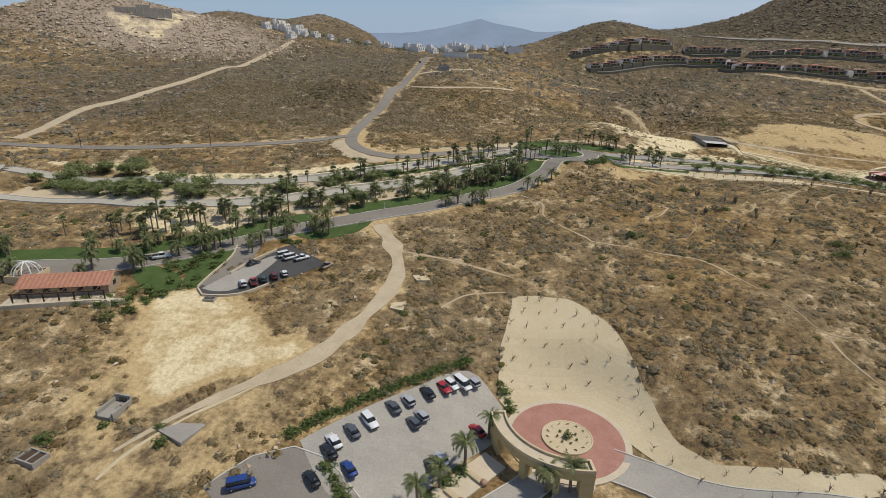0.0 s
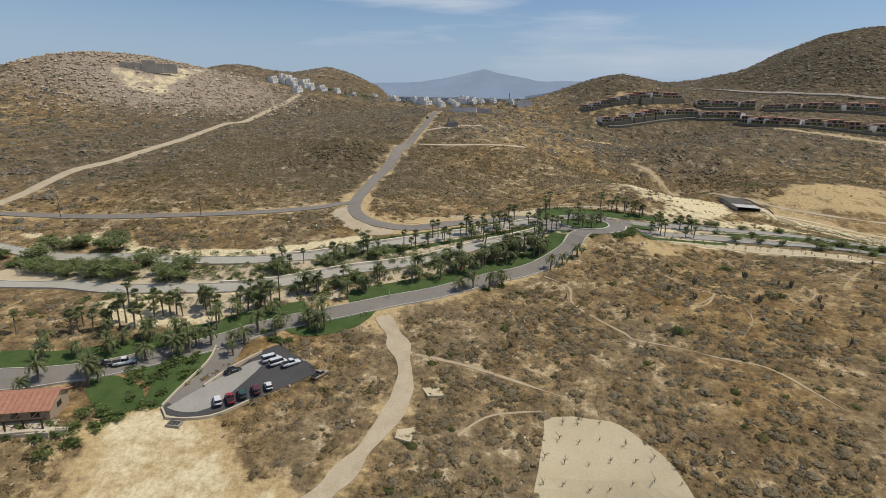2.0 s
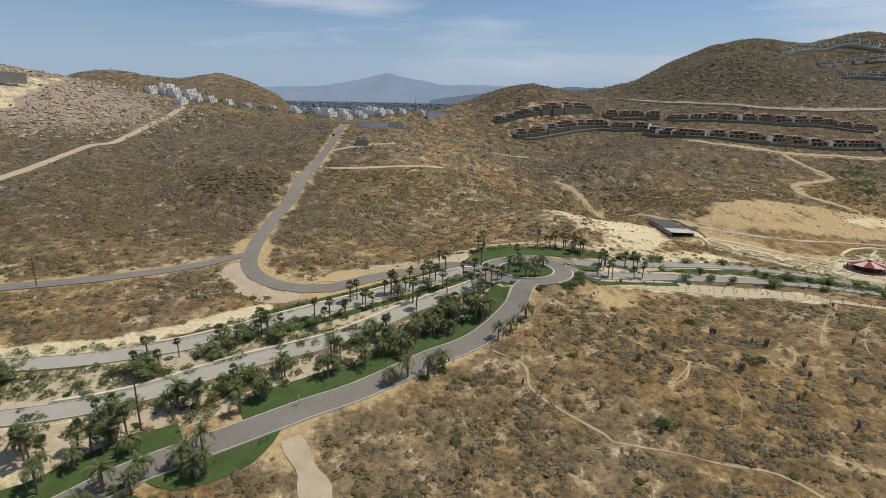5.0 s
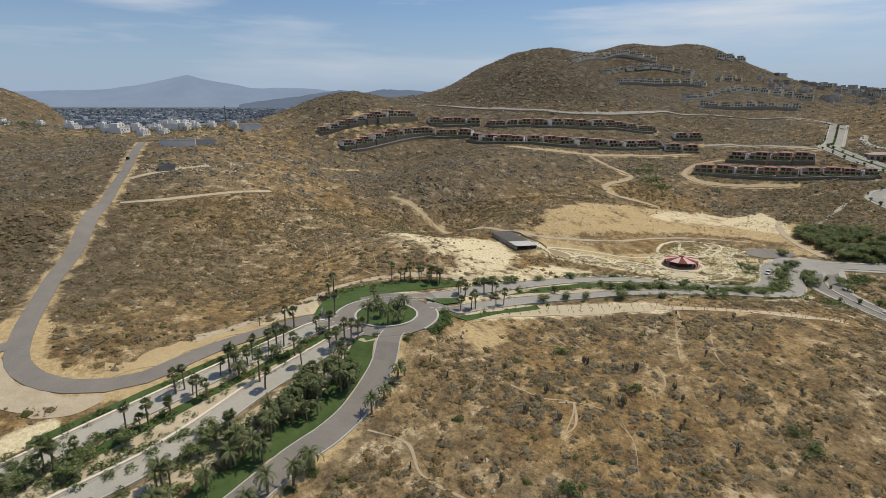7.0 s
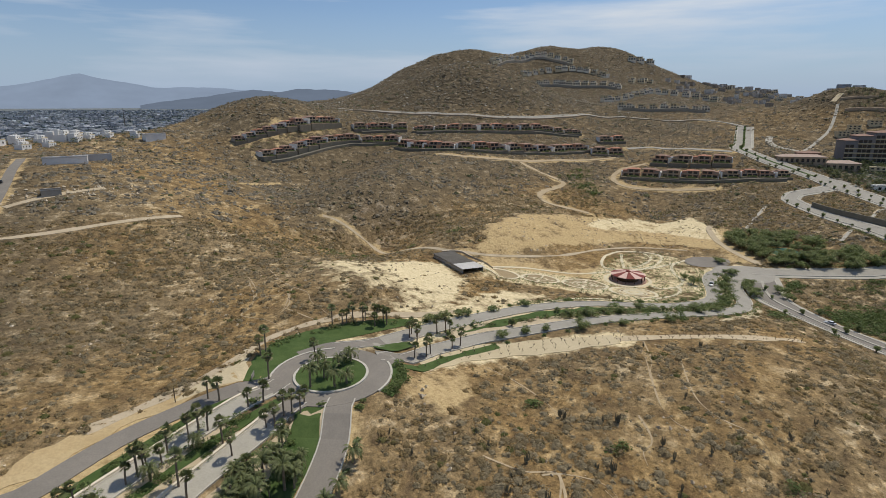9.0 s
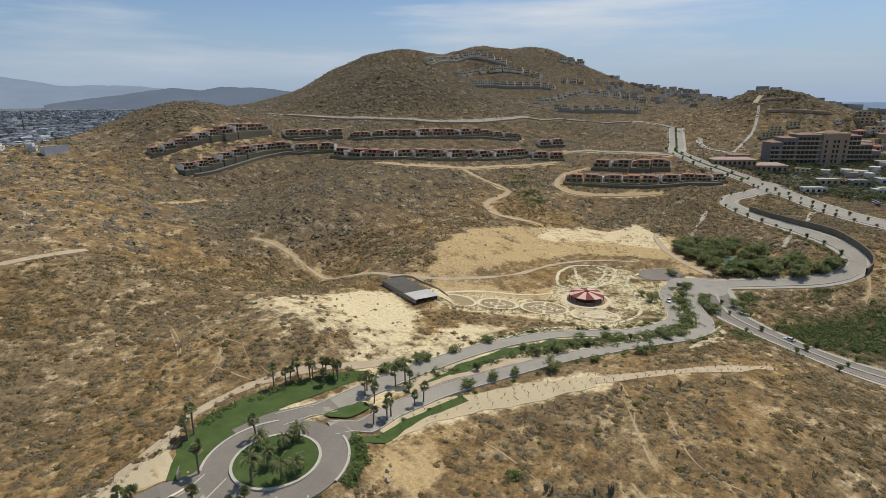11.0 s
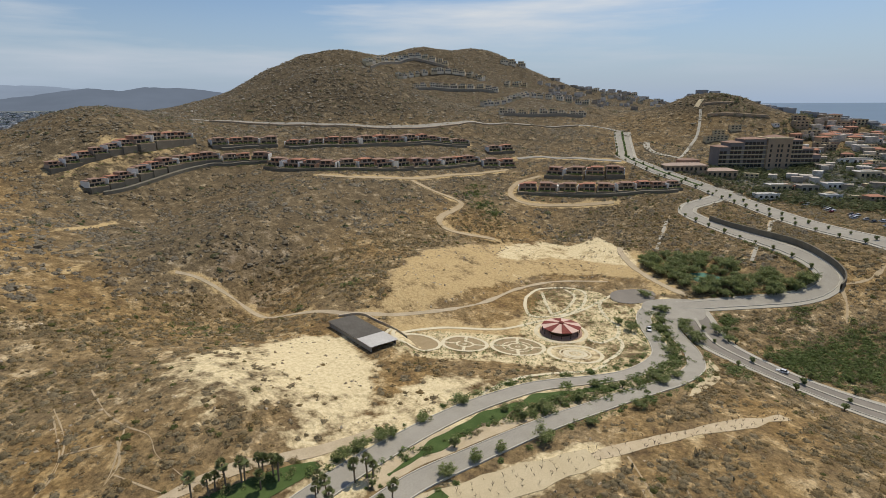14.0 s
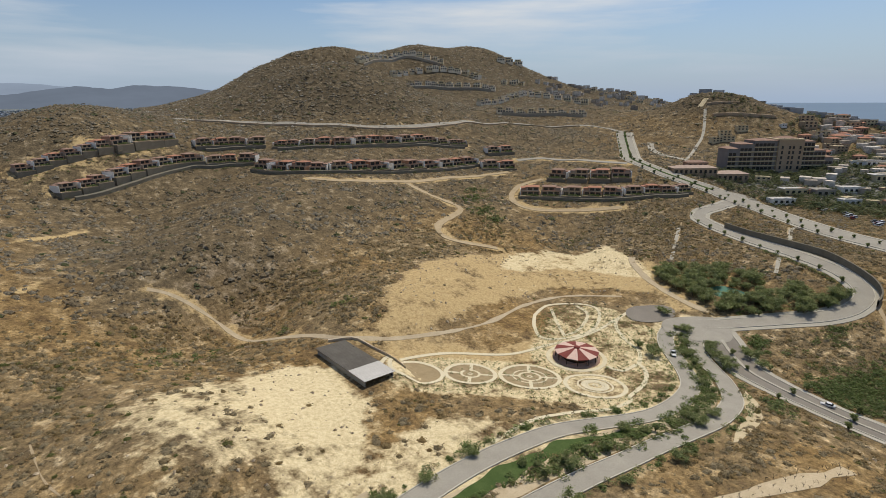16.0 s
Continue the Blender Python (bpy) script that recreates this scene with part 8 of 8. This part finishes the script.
for row, shift in ((AT_VILLAS_UL, 0), (AT_VILLAS_UM, 1), (AT_VILLAS_UR, 2), (AT_VILLAS_LL, 1), (AT_VILLAS_LR, 0), (AT_VILLAS_X[:2], 1), (AT_VILLAS_X[2:], 1), (AT_VILLAS_C, 2), (AT_VILLAS_CU, 0)):
    for i, (px, py) in enumerate(row):
        tx, ty, gap = along(row, i)
        put(villas[(i + shift) % 3 if random.random() < 0.8 else random.randrange(3)], px, py, facing(px, py, tx, ty), min(1.25, max(0.8, gap / 13.0)), 0.4)
for row in (AT_VILLAS_UM, AT_VILLAS_UR, AT_VILLAS_LR, AT_VILLAS_C, AT_VILLAS_LL):
    front = []
    for i, (px, py) in enumerate(row):
        tx, ty, gap = along(row, i)
        th = radians(facing(px, py, tx, ty))
        front.append((px + math.sin(th) * 9.5, py - math.cos(th) * 9.5))
    strip("retaining_wall", front, 1.2, RETAIN, "long dark retaining wall below the villas", "wall", 2.2, 4, 0, 1)
HILL_GREY = grained("weathered_grey_plaster", (0.27, 0.24, 0.19), (0.35, 0.315, 0.25), 0.3, 5.0)


def hill_house(k, wall, wall_b):
    """A narrow stepped house in a terrace, two storeys to the valley."""
    root = new("house")
    f_ = -1 if k % 2 else 1
    boxes("lower_storey", [(-5.6, 5.6, -3.5, 5, -4.5, 3.3)], wall, root)
    boxes("upper_storey", [(min(-5.2 * f_, 3.4 * f_), max(-5.2 * f_, 3.4 * f_), -1.5, 5, 3.3, 6.4)], wall_b, root)
    boxes("roof", [(min(-5.6 * f_, 3.8 * f_), max(-5.6 * f_, 3.8 * f_), -2.0, 5.3, 6.4, 6.8)], TILE_PALE if k == 2 else PLASTER_CREAM, root)
    boxes("parapet", [(-5.7, 5.7, -3.7, -3.4, 3.3, 4.1)], wall_b, root)
    for x0 in (-4.6, -1.1, 2.4):
        boxes("window", [(x0, x0 + 2.3, -3.58, -3.45, 0.4, 2.7)], GLASS_DARK, root)
    for x0 in (-4.2, -0.9):
        boxes("window", [(min(x0 * f_, (x0 + 2.2) * f_), max(x0 * f_, (x0 + 2.2) * f_), -1.58, -1.45, 3.9, 5.8)], GLASS_DARK, root)
    return tagged(root, ("pale cream", "sandy tan", "cream and tan")[k] + " stepped house in a mountainside terrace", "house", "mountainside houses")


hill_houses = [hill_house(0, PLASTER_WARM, PLASTER_CREAM), hill_house(1, PLASTER_CREAM, PLASTER_WARM), hill_house(2, PLASTER_WARM, PLASTER_WARM)]
for row, sz in ((AT_M_UP, 1.0), (AT_M_MID, 1.0), (AT_M_LO, 1.05), (AT_M_A, 1.05), (AT_M_B, 1.0)):
    fine_row = smooth_line(row, 12.2)
    for i, (px, py) in enumerate(fine_row):
        tx, ty, gap = along(fine_row, i)
        put(hill_houses[random.randrange(3)], px, py, facing(px, py, tx, ty), sz * random.uniform(0.92, 1.06), random.uniform(1.4, 2.4))
for px, py in AT_M_C + [(838, 719), (858, 714), (877, 708.6)]:
    put(hill_houses[1], px, py, random.uniform(-80, -20), random.uniform(0.8, 1.1), 1.0)
for px, py in ((943, 798), (962, 792), (985, 785)):
    put(hill_houses[0], px, py, -50, 1.3, 1.5)
for row, drop in ((AT_M_LO, 9.0), (AT_M_B, 8.0), (AT_M_UP, 8.0)):
    front = []
    for i, (px, py) in enumerate(row):
        tx, ty, gap = along(row, i)
        th = radians(facing(px, py, tx, ty))
        front.append((px + math.sin(th) * drop, py - math.cos(th) * drop))
    strip("retaining_wall", front, 1.0, HILL_GREY, "long grey retaining wall below mountainside houses", "wall", 4.2, 5, 0, 1)
strip("low_wall", beside(RIDGE_ROAD, -4.0, 0.05, 0.9), 0.6, PLASTER_TAN, "low pale wall along the ridge road", "wall", 1.4, 5, 0, 1)
# the terraced knoll above the hotel
strip("terrace_slab", [(740, 373), (756, 372)], 6.0, PLASTER_CREAM, "pale concrete ramp on a terraced knoll", "slab", 0.5, 3, 0, 2)
for line, tall in (([(743.1, 367), (747, 350), (753.0, 334.5)], 2.2), ([(721.5, 353.8), (726, 338), (730.4, 322.6), (744.6, 294.6)], 3.0)):
    strip("retaining_wall", line, 0.8, PLASTER_TAN, "tan retaining wall of a terraced knoll", "wall", tall, 4, 0, 1)
strip("path", [(735, 366), (707.3, 357.4), (674.7, 349.5), (640.1, 345.1), (593.1, 339.0)], 3.0, CONCRETE_PALE, "pale steep path down a knoll", "path", 0.3, 4, 0, 2)
strip("road", [(640, 392), (613.5, 380.5), (596.9, 363.8), (585.7, 337.9), (570, 318), (530, 322), (494, 318)], 6.5, CONCRETE_PALE, "pale side road behind the hotel", "road", 0.35, 4)
x, y = np.append(rng.uniform(752, 772, 60), rng.uniform(715, 760, 60)), np.append(rng.uniform(326, 372, 60), rng.uniform(290, 350, 60))
r = rng.uniform(1.0, 2.4, len(x))
tri, tn = tufts(x, y, height(x, y), r, r * 1.6, 22, 0.3, rng.uniform(0, 0.6, len(x)), 0.3)
tagged(soup("woods", tri, tn, WOODLAND), "dark green trees crowning a terraced knoll", "trees", kind="stuff")
for o in hill_houses:
    drop_master(o)
for o in villas:
    drop_master(o)


def block(w, d, h, wall, roof_m, pitched, lab, cat="building", floors=2, group="town buildings"):
    """A plain town building with storeys, window bays and a roof."""
    root = new("building")
    boxes("wall", [(-w / 2, w / 2, -d / 2, d / 2, -4, h)], wall, root)
    if pitched:
        hip_roof("roof", -w / 2, w / 2, -d / 2, d / 2, h, min(w, d) * 0.16, roof_m, root)
    else:
        boxes("roof", [(-w / 2 - 0.2, w / 2 + 0.2, -d / 2 - 0.2, d / 2 + 0.2, h, h + 0.35)], roof_m, root)
        boxes("parapet", [(-w / 2 - 0.2, w / 2 + 0.2, -d / 2 - 0.2, -d / 2 + 0.1, h + 0.35, h + 0.9)], wall, root)
    for f_ in range(floors):
        z = 0.9 + f_ * h / floors
        bays = max(2, int(w / 4))
        for k in range(bays):
            x0 = -w / 2 + (k + 0.25) * w / bays
            boxes("window", [(x0, x0 + 0.5 * w / bays, -d / 2 - 0.06, -d / 2 + 0.05, z, z + 0.55 * h / floors)], GLASS_DARK, root)
    return tagged(root, lab, cat, group)


# the hotel
HOTEL_GREY = grained("blue_grey_plaster", (0.20, 0.185, 0.18), (0.26, 0.245, 0.235), 0.2, 4.0)
hotel = new("hotel")
PARTS = [(-47, -37, 20), (-37, -24, 24), (-24, -3, 27), (20, 31, 26), (31, 42, 18), (42, 50, 12)]
for x0, x1, h in PARTS:
    boxes("wing", [(x0, x1, -8, 9, -6, h)], HOTEL_GREY, hotel)
    hip_roof("roof", x0, x1, -8, 9, h, 1.6, TILE_DULL, hotel, 0.6)
boxes("tower", [(-3, 20, -10, 9, -6, 27.5)], PLASTER_TAN, hotel)
boxes("cornice", [(-3.6, 20.6, -10.6, 9.5, 27.5, 28.6)], PLASTER_CREAM, hotel)
hip_roof("roof", 1, 16, -6, 6, 28.6, 2.0, TILE_DULL, hotel)
for x0, x1, h in PARTS:
    for z in np.arange(1.0, h - 3.5, 4.1):
        for xx in np.arange(x0 + 0.6, x1 - 2.8, 3.6):
            boxes("window", [(xx, xx + 2.9, -8.1, -7.9, z + 0.2, z + 3.2)], GLASS_DARK, hotel)
        boxes("balcony", [(x0 + 0.2, x1 - 0.2, -9.6, -8.0, z - 0.4, z + 0.5)], PLASTER_CREAM, hotel)
for z in np.arange(2.0, 24, 4.4):
    for xx in (-0.5, 6.2, 9.6, 15.8):
        boxes("window", [(xx, xx + 1.8, -10.1, -9.9, z, z + 2.8)], GLASS_DARK, hotel)
hx, hy = 611, 270
hotel.matrix_world = pose(hx, hy, ground(hx, hy) - 1.0, 0, 0, facing(hx, hy, 71, -77))
tagged(hotel, "large brown hotel with stepped wings, balconies and a tower", "hotel")

WALLS = [PLASTER_CREAM, PLASTER_WHITE, PLASTER_TAN, PLASTER_TERRA, PLASTER_CREAM]
stock = []
for i in range(9):
    w, d, h = random.choice(((9, 8, 4), (12, 9, 5), (14, 9, 6), (8, 7, 3.4)))
    stock.append(block(w, d, h, WALLS[i % 5], TILE if i % 2 else PLASTER_CREAM, i % 2 == 1, ("cream", "white", "tan", "terracotta", "pale cream")[i % 5] + " town building with " + ("tiled hip roof" if i % 2 else "flat roof"), floors=max(1, int(h / 3))))
for px, py, w, d, h, wall, roof_m, pit, lab in ((518, 312, 36, 12, 5, PLASTER_TAN, TILE_PALE, True, "long low tan building with faded roof"), (536, 288, 26, 13, 5.5, PLASTER_TAN, TILE_PALE, True, "low tan building with faded pink roof"), (553, 320, 18, 10, 5, PLASTER_TERRA, TILE_DULL, True, "brown building with weathered tiled roof"), (495, 243, 16, 9, 3.6, PLASTER_WHITE, METAL_PALE, False, "white flat-roofed shop by the road"), (529, 241, 18, 10, 4, PLASTER_CREAM, METAL_PALE, False, "cream store with pale sheet roof"), (541, 224, 14, 12, 4.5, CONCRETE, CONCRETE, False, "grey concrete store with flat roof"), (563, 208, 16, 10, 4, PLASTER_WHITE, METAL_PALE, False, "white store with pale sheet roof"), (522, 205, 12, 9, 3.5, PLASTER_WHITE, METAL_PALE, False, "small white flat-roofed store"), (618, 190, 22, 13, 4.5, PLASTER_CREAM, METAL_PALE, False, "long cream warehouse with pale roof"), (662, 201, 18, 12, 4.5, PLASTER_WHITE, CONCRETE, False, "large white flat-roofed building"), (731, 250, 15, 10, 6, PLASTER_CREAM, PLASTER_CREAM, False, "cream hillside apartment building"), (748, 264, 14, 10, 6, PLASTER_TAN, PLASTER_CREAM, False, "tan hillside apartment building"), (724, 233, 15, 10, 5, PLASTER_CREAM, TILE, True, "cream hillside apartment building with tiled roof"), (800, 244, 20, 10, 6, PLASTER_TAN, PLASTER_CREAM, False, "tan apartment building on the coastal hill"), (803, 218, 20, 10, 6, PLASTER_CREAM, CONCRETE, False, "cream apartment building on the coastal hill")):
    bl = block(w, d, h, wall, roof_m, pit, lab, floors=max(1, int(h / 3)))
    bl.matrix_world = pose(px, py, ground(px, py), 0, 0, facing(px, py, 60, -70))
n_ = 0
while n_ < 120:
    px, py = random.uniform(500, 900), random.uniform(120, 300)
    if (px - 611) ** 2 + (py - 270) ** 2 < 60 ** 2 or off_line(UPPER, np.array([px]), np.array([py]))[0] < 16 or py > 320 - (px - 500) * 0.15 or ground(px, py) > 96:
        continue
    if px < 640 and random.random() < 0.45:
        continue
    put(random.choice(stock), px, py, facing(px, py, 60, -70) + random.uniform(-25, 25), random.uniform(0.6, 1.0))
    n_ += 1
n_ = 0
for px, py in ((671, 322), (684, 330), (664, 333), (702, 318)):
    put(stock[4], px, py, random.uniform(-80, -40), 0.8)
# white houses on the saddle and along the pass
def white_house(k):
    root = new("house")
    g = random.Random(k)
    boxes("lower_storey", [(-5.5, 5.5, -4, 4, -3, 3.2)], PLASTER_WHITE, root)
    boxes("upper_storey", [(-5.5 + 3 * (k % 2), 3.0 + 2 * (k % 2), -2, 4, 3.2, 6.0)], PLASTER_WHITE, root)
    boxes("parapet", [(-5.6, 5.6, -4.1, -3.85, 3.2, 3.9)], PLASTER_CREAM, root)
    boxes("stair_tower", [(3.4 - 7 * (k % 2), 5.2 - 7 * (k % 2), 1.0, 3.4, 3.2, 7.0)], PLASTER_WHITE, root)
    for j in range(3):
        boxes("window", [(-4.2 + 3.3 * j, -3.2 + 3.3 * j, -4.06, -3.95, 1.0, 2.2)], GLASS_DARK, root)
    for j in range(2):
        boxes("window", [(-2.8 + 3.2 * j, -1.8 + 3.2 * j, -2.06, -1.95, 4.1, 5.2)], GLASS_DARK, root)
    return tagged(root, "white stepped hillside house with flat roofs", "house", "white houses by the pass")


whites = [white_house(k) for k in (0, 1)]
for i, (px, py, s_) in enumerate(((-203, 633, 0.9), (-192, 640, 1.3), (-183, 636, 1.1), (-172, 613, 0.9), (-170, 641, 1.2), (-163, 634, 0.7), (-152, 640, 0.8), (-138, 650, 0.7), (-120, 655, 0.6), (-98, 668, 0.6), (-72, 658, 0.7), (-47, 644, 1.0), (-38, 640, 1.2), (-20, 622, 0.8), (-24, 648, 0.9), (-9, 650, 0.8), (0, 664, 1.0), (6, 656, 1.2), (14, 652, 0.9), (24, 660, 0.7), (58, 656, 0.8), (-4, 632, 0.7), (-52, 668, 0.9), (-78, 676, 0.9), (16, 675, 0.9), (38, 664, 0.8))):
    put(whites[i % 2], px, py, random.uniform(48, 76), s_ * (1.05 if i < 7 else 1.0), 0.6)
for o in whites:
    drop_master(o)
x, y = rng.uniform(-215, 70, 130), rng.normal(652, 12, 130)
r = rng.uniform(1.2, 2.8, len(x))
tri, tn = tufts(x, y, height(x, y), r, r * 1.4, 26, 0.3, rng.uniform(0, 0.5, len(x)), 0.3)
tagged(soup("woods", tri, tn, WOODLAND), "dark green trees among the white houses", "trees", kind="stuff")
for o in stock:
    drop_master(o)
for (px, py, w, d, h, tn_, wall, lab) in ((3, 505, 22, 9, 3.6, -5, PLASTER_WHITE, "long white warehouse with flat roof"), (18, 530, 20, 8, 3.6, 5, METAL_PALE, "pale metal warehouse with flat roof"), (-6, 432, 8, 5, 2.6, 0, CONCRETE, "low grey block building among rubble"), (70, 640, 16, 10, 5, 10, PLASTER_WHITE, "white roofed store building")):
    bl = block(w, d, h, wall, METAL_PALE, False, lab, floors=0)
    bl.matrix_world = pose(px, py, ground(px, py), 0, 0, tn_)
rub = rng.normal(0, 1, (120, 2)) * (16, 5) + (2, 434)
tri, tn = boulders(rub[:, 0], rub[:, 1], rng.uniform(0.3, 1.2, 120))
tagged(soup("rubble", tri, np.clip(tn + 0.4, 0, 1), STONE), "white rubble heaps beside the crest road", "rubble", kind="stuff")
cutw = new("retaining_wall")
for k in range(8):
    a = k / 8
    boxes("wall_panel", [(-24 + k * 6.0, -18.2 + k * 6.0, -0.4 - 2 * math.sin(a * 3.1), 0.4 - 2 * math.sin(a * 3.1), -3, 5.5 + (2.5 if 3 <= k <= 4 else 0))], CONCRETE, cutw)
cutw.matrix_world = pose(-292, 548, ground(-292, 548) + 2, 0, 0, 28)
tagged(cutw, "tall grey concrete retaining wall in a hilltop cut", "wall")

# trees of the town
x, y = np.append(rng.uniform(480, 900, 2600), rng.uniform(490, 690, 3000)), np.append(rng.uniform(110, 330, 2600), rng.uniform(140, 300, 3000))
ok = (off_line(UPPER, x, y) > 11) & (y < 318 - (x - 500) * 0.15) & (np.hypot(x - 611, y - 270) > 20)
ok &= rng.uniform(size=len(x)) < 0.25 + 0.75 * patchy(x, y, 24, 1.0)
x, y = x[ok], y[ok]
r = rng.uniform(1.2, 3.2, len(x))
tri, tn = tufts(x, y, height(x, y), r, r * 1.5, 22, 0.34, np.clip(rng.normal(0.2, 0.15, len(x)), 0, 1), 0.3)
tagged(soup("woods", tri, tn, WOODLAND), "dark green trees between the town's buildings", "trees", kind="stuff")
# cars parked by the town's road
far_cars = [car("suv", P_WHITE, "white car parked by the town road"), car("sedan", P_SILVER, "silver car parked by the town road"), car("hatch", P_RED, "red car parked by the town road"), car("sedan", P_BLACK, "black car parked by the town road")]
for k in range(26):
    t = k / 26
    px, py = 436 + t * 66 + random.uniform(-1, 1), 180 + t * 62 - random.uniform(12, 26)
    put(far_cars[(k * 7) % 4 if k % 3 else 0], px, py, 45 + 90 * (k % 2), 1.0, 0.3)
for o in far_cars:
    drop_master(o)

# ---- the town on the plain ----
def far_blocks(count, where, lo, hi, hlo, hhi, name, material, label):
    x, y = where(count)
    z = height(x, y)
    w, d, h = rng.uniform(lo, hi, len(x)), rng.uniform(lo, hi, len(x)), rng.uniform(hlo, hhi, len(x))
    a = rng.uniform(0, 0.5, len(x))
    ca, sa = np.cos(a), np.sin(a)
    c = [(-1, -1), (1, -1), (1, 1), (-1, 1)]
    V = np.zeros((len(x), 8, 3))
    for i, (u, v_) in enumerate(c):
        for k in range(2):
            V[:, i + 4 * k, 0] = x + (u * w * ca - v_ * d * sa) / 2
            V[:, i + 4 * k, 1] = y + (u * w * sa + v_ * d * ca) / 2
            V[:, i + 4 * k, 2] = z - 3 + k * (h + 3)
    F = np.array([(4, 5, 6), (4, 6, 7), (0, 1, 5), (0, 5, 4), (1, 2, 6), (1, 6, 5), (2, 3, 7), (2, 7, 6), (3, 0, 4), (3, 4, 7)])
    tri = V[:, F].reshape(-1, 3, 3)
    tagged(soup(name, tri, np.repeat(rng.uniform(0, 1, len(x)), len(F)), material), label, "town", kind="stuff")


def plain_spots(count):
    a = radians(1) * rng.uniform(-36, 14, count)
    d = 780 + 2700 * rng.uniform(0, 1, count) ** 1.25
    x, y = np.sin(-a) * d, 100 + np.cos(a) * d
    ok = (beyond(x, y) > 0.85) & (patchy(x, y, 70, 1.0) > 0.22)
    return x[ok], y[ok]


# Grey-blue haze of distance is put into these wall and leaf colours.
CITY = toned("haze_tinted_town_wall", [(0.0, (0.22, 0.235, 0.25)), (0.5, (0.34, 0.35, 0.36)), (0.8, (0.50, 0.50, 0.50)), (1.0, (0.78, 0.78, 0.78))], 0.9, 0.1, 0.05)
WOODS = toned("haze_tinted_woods", [(0.0, (0.085, 0.11, 0.10)), (1.0, (0.14, 0.165, 0.145))], 0.9, 0.1, 0.05)
far_blocks(10500, plain_spots, 6, 15, 3, 7, "town_houses", CITY, "white and grey houses of a town on the plain, tinted with haze")
x, y = plain_spots(17000)
r = rng.uniform(2.5, 7, len(x))
tri, tn = tufts(x, y, height(x, y), r, r * 0.9, 8, 0.5, rng.uniform(0, 1, len(x)))
tagged(soup("town_trees", tri, tn, WOODS), "dark trees among the town's houses, tinted with haze", "trees", kind="stuff")


def coast_spots(count):
    x, y = rng.uniform(800, 1400, count), rng.uniform(-60, 420, count)
    ok = (height(x, y) > 20)
    return x[ok], y[ok]


TOWN_PALE = toned("sunlit_town_wall", [(0.0, (0.30, 0.245, 0.185)), (0.5, (0.46, 0.40, 0.33)), (1.0, (0.68, 0.63, 0.56))], 0.9, 0.1, 0.3)


def slope_spots(count):
    x, y = rng.uniform(560, 830, count), rng.uniform(95, 255, count)
    ok = (off_line(UPPER, x, y) > 20) & (np.hypot(x - 611, y - 270) > 45)
    return x[ok], y[ok]


def shoulder_spots(count):
    x, y = rng.uniform(870, 1160, count), rng.uniform(470, 760, count)
    ok = np.hypot((x - 1040) / 150, (y - 600) / 150) < 1
    return x[ok], y[ok]


far_blocks(240, slope_spots, 5, 12, 3, 6, "town_houses", TOWN_PALE, "cream and white houses crowding the coastal slope")
far_blocks(130, shoulder_spots, 6, 12, 3, 6.5, "hillside_houses", TOWN_PALE, "pale houses on the mountain's far shoulder")
far_blocks(1500, coast_spots, 6, 14, 3, 6.5, "hillside_houses", CITY, "pale haze-tinted houses crowding the coastal hill")
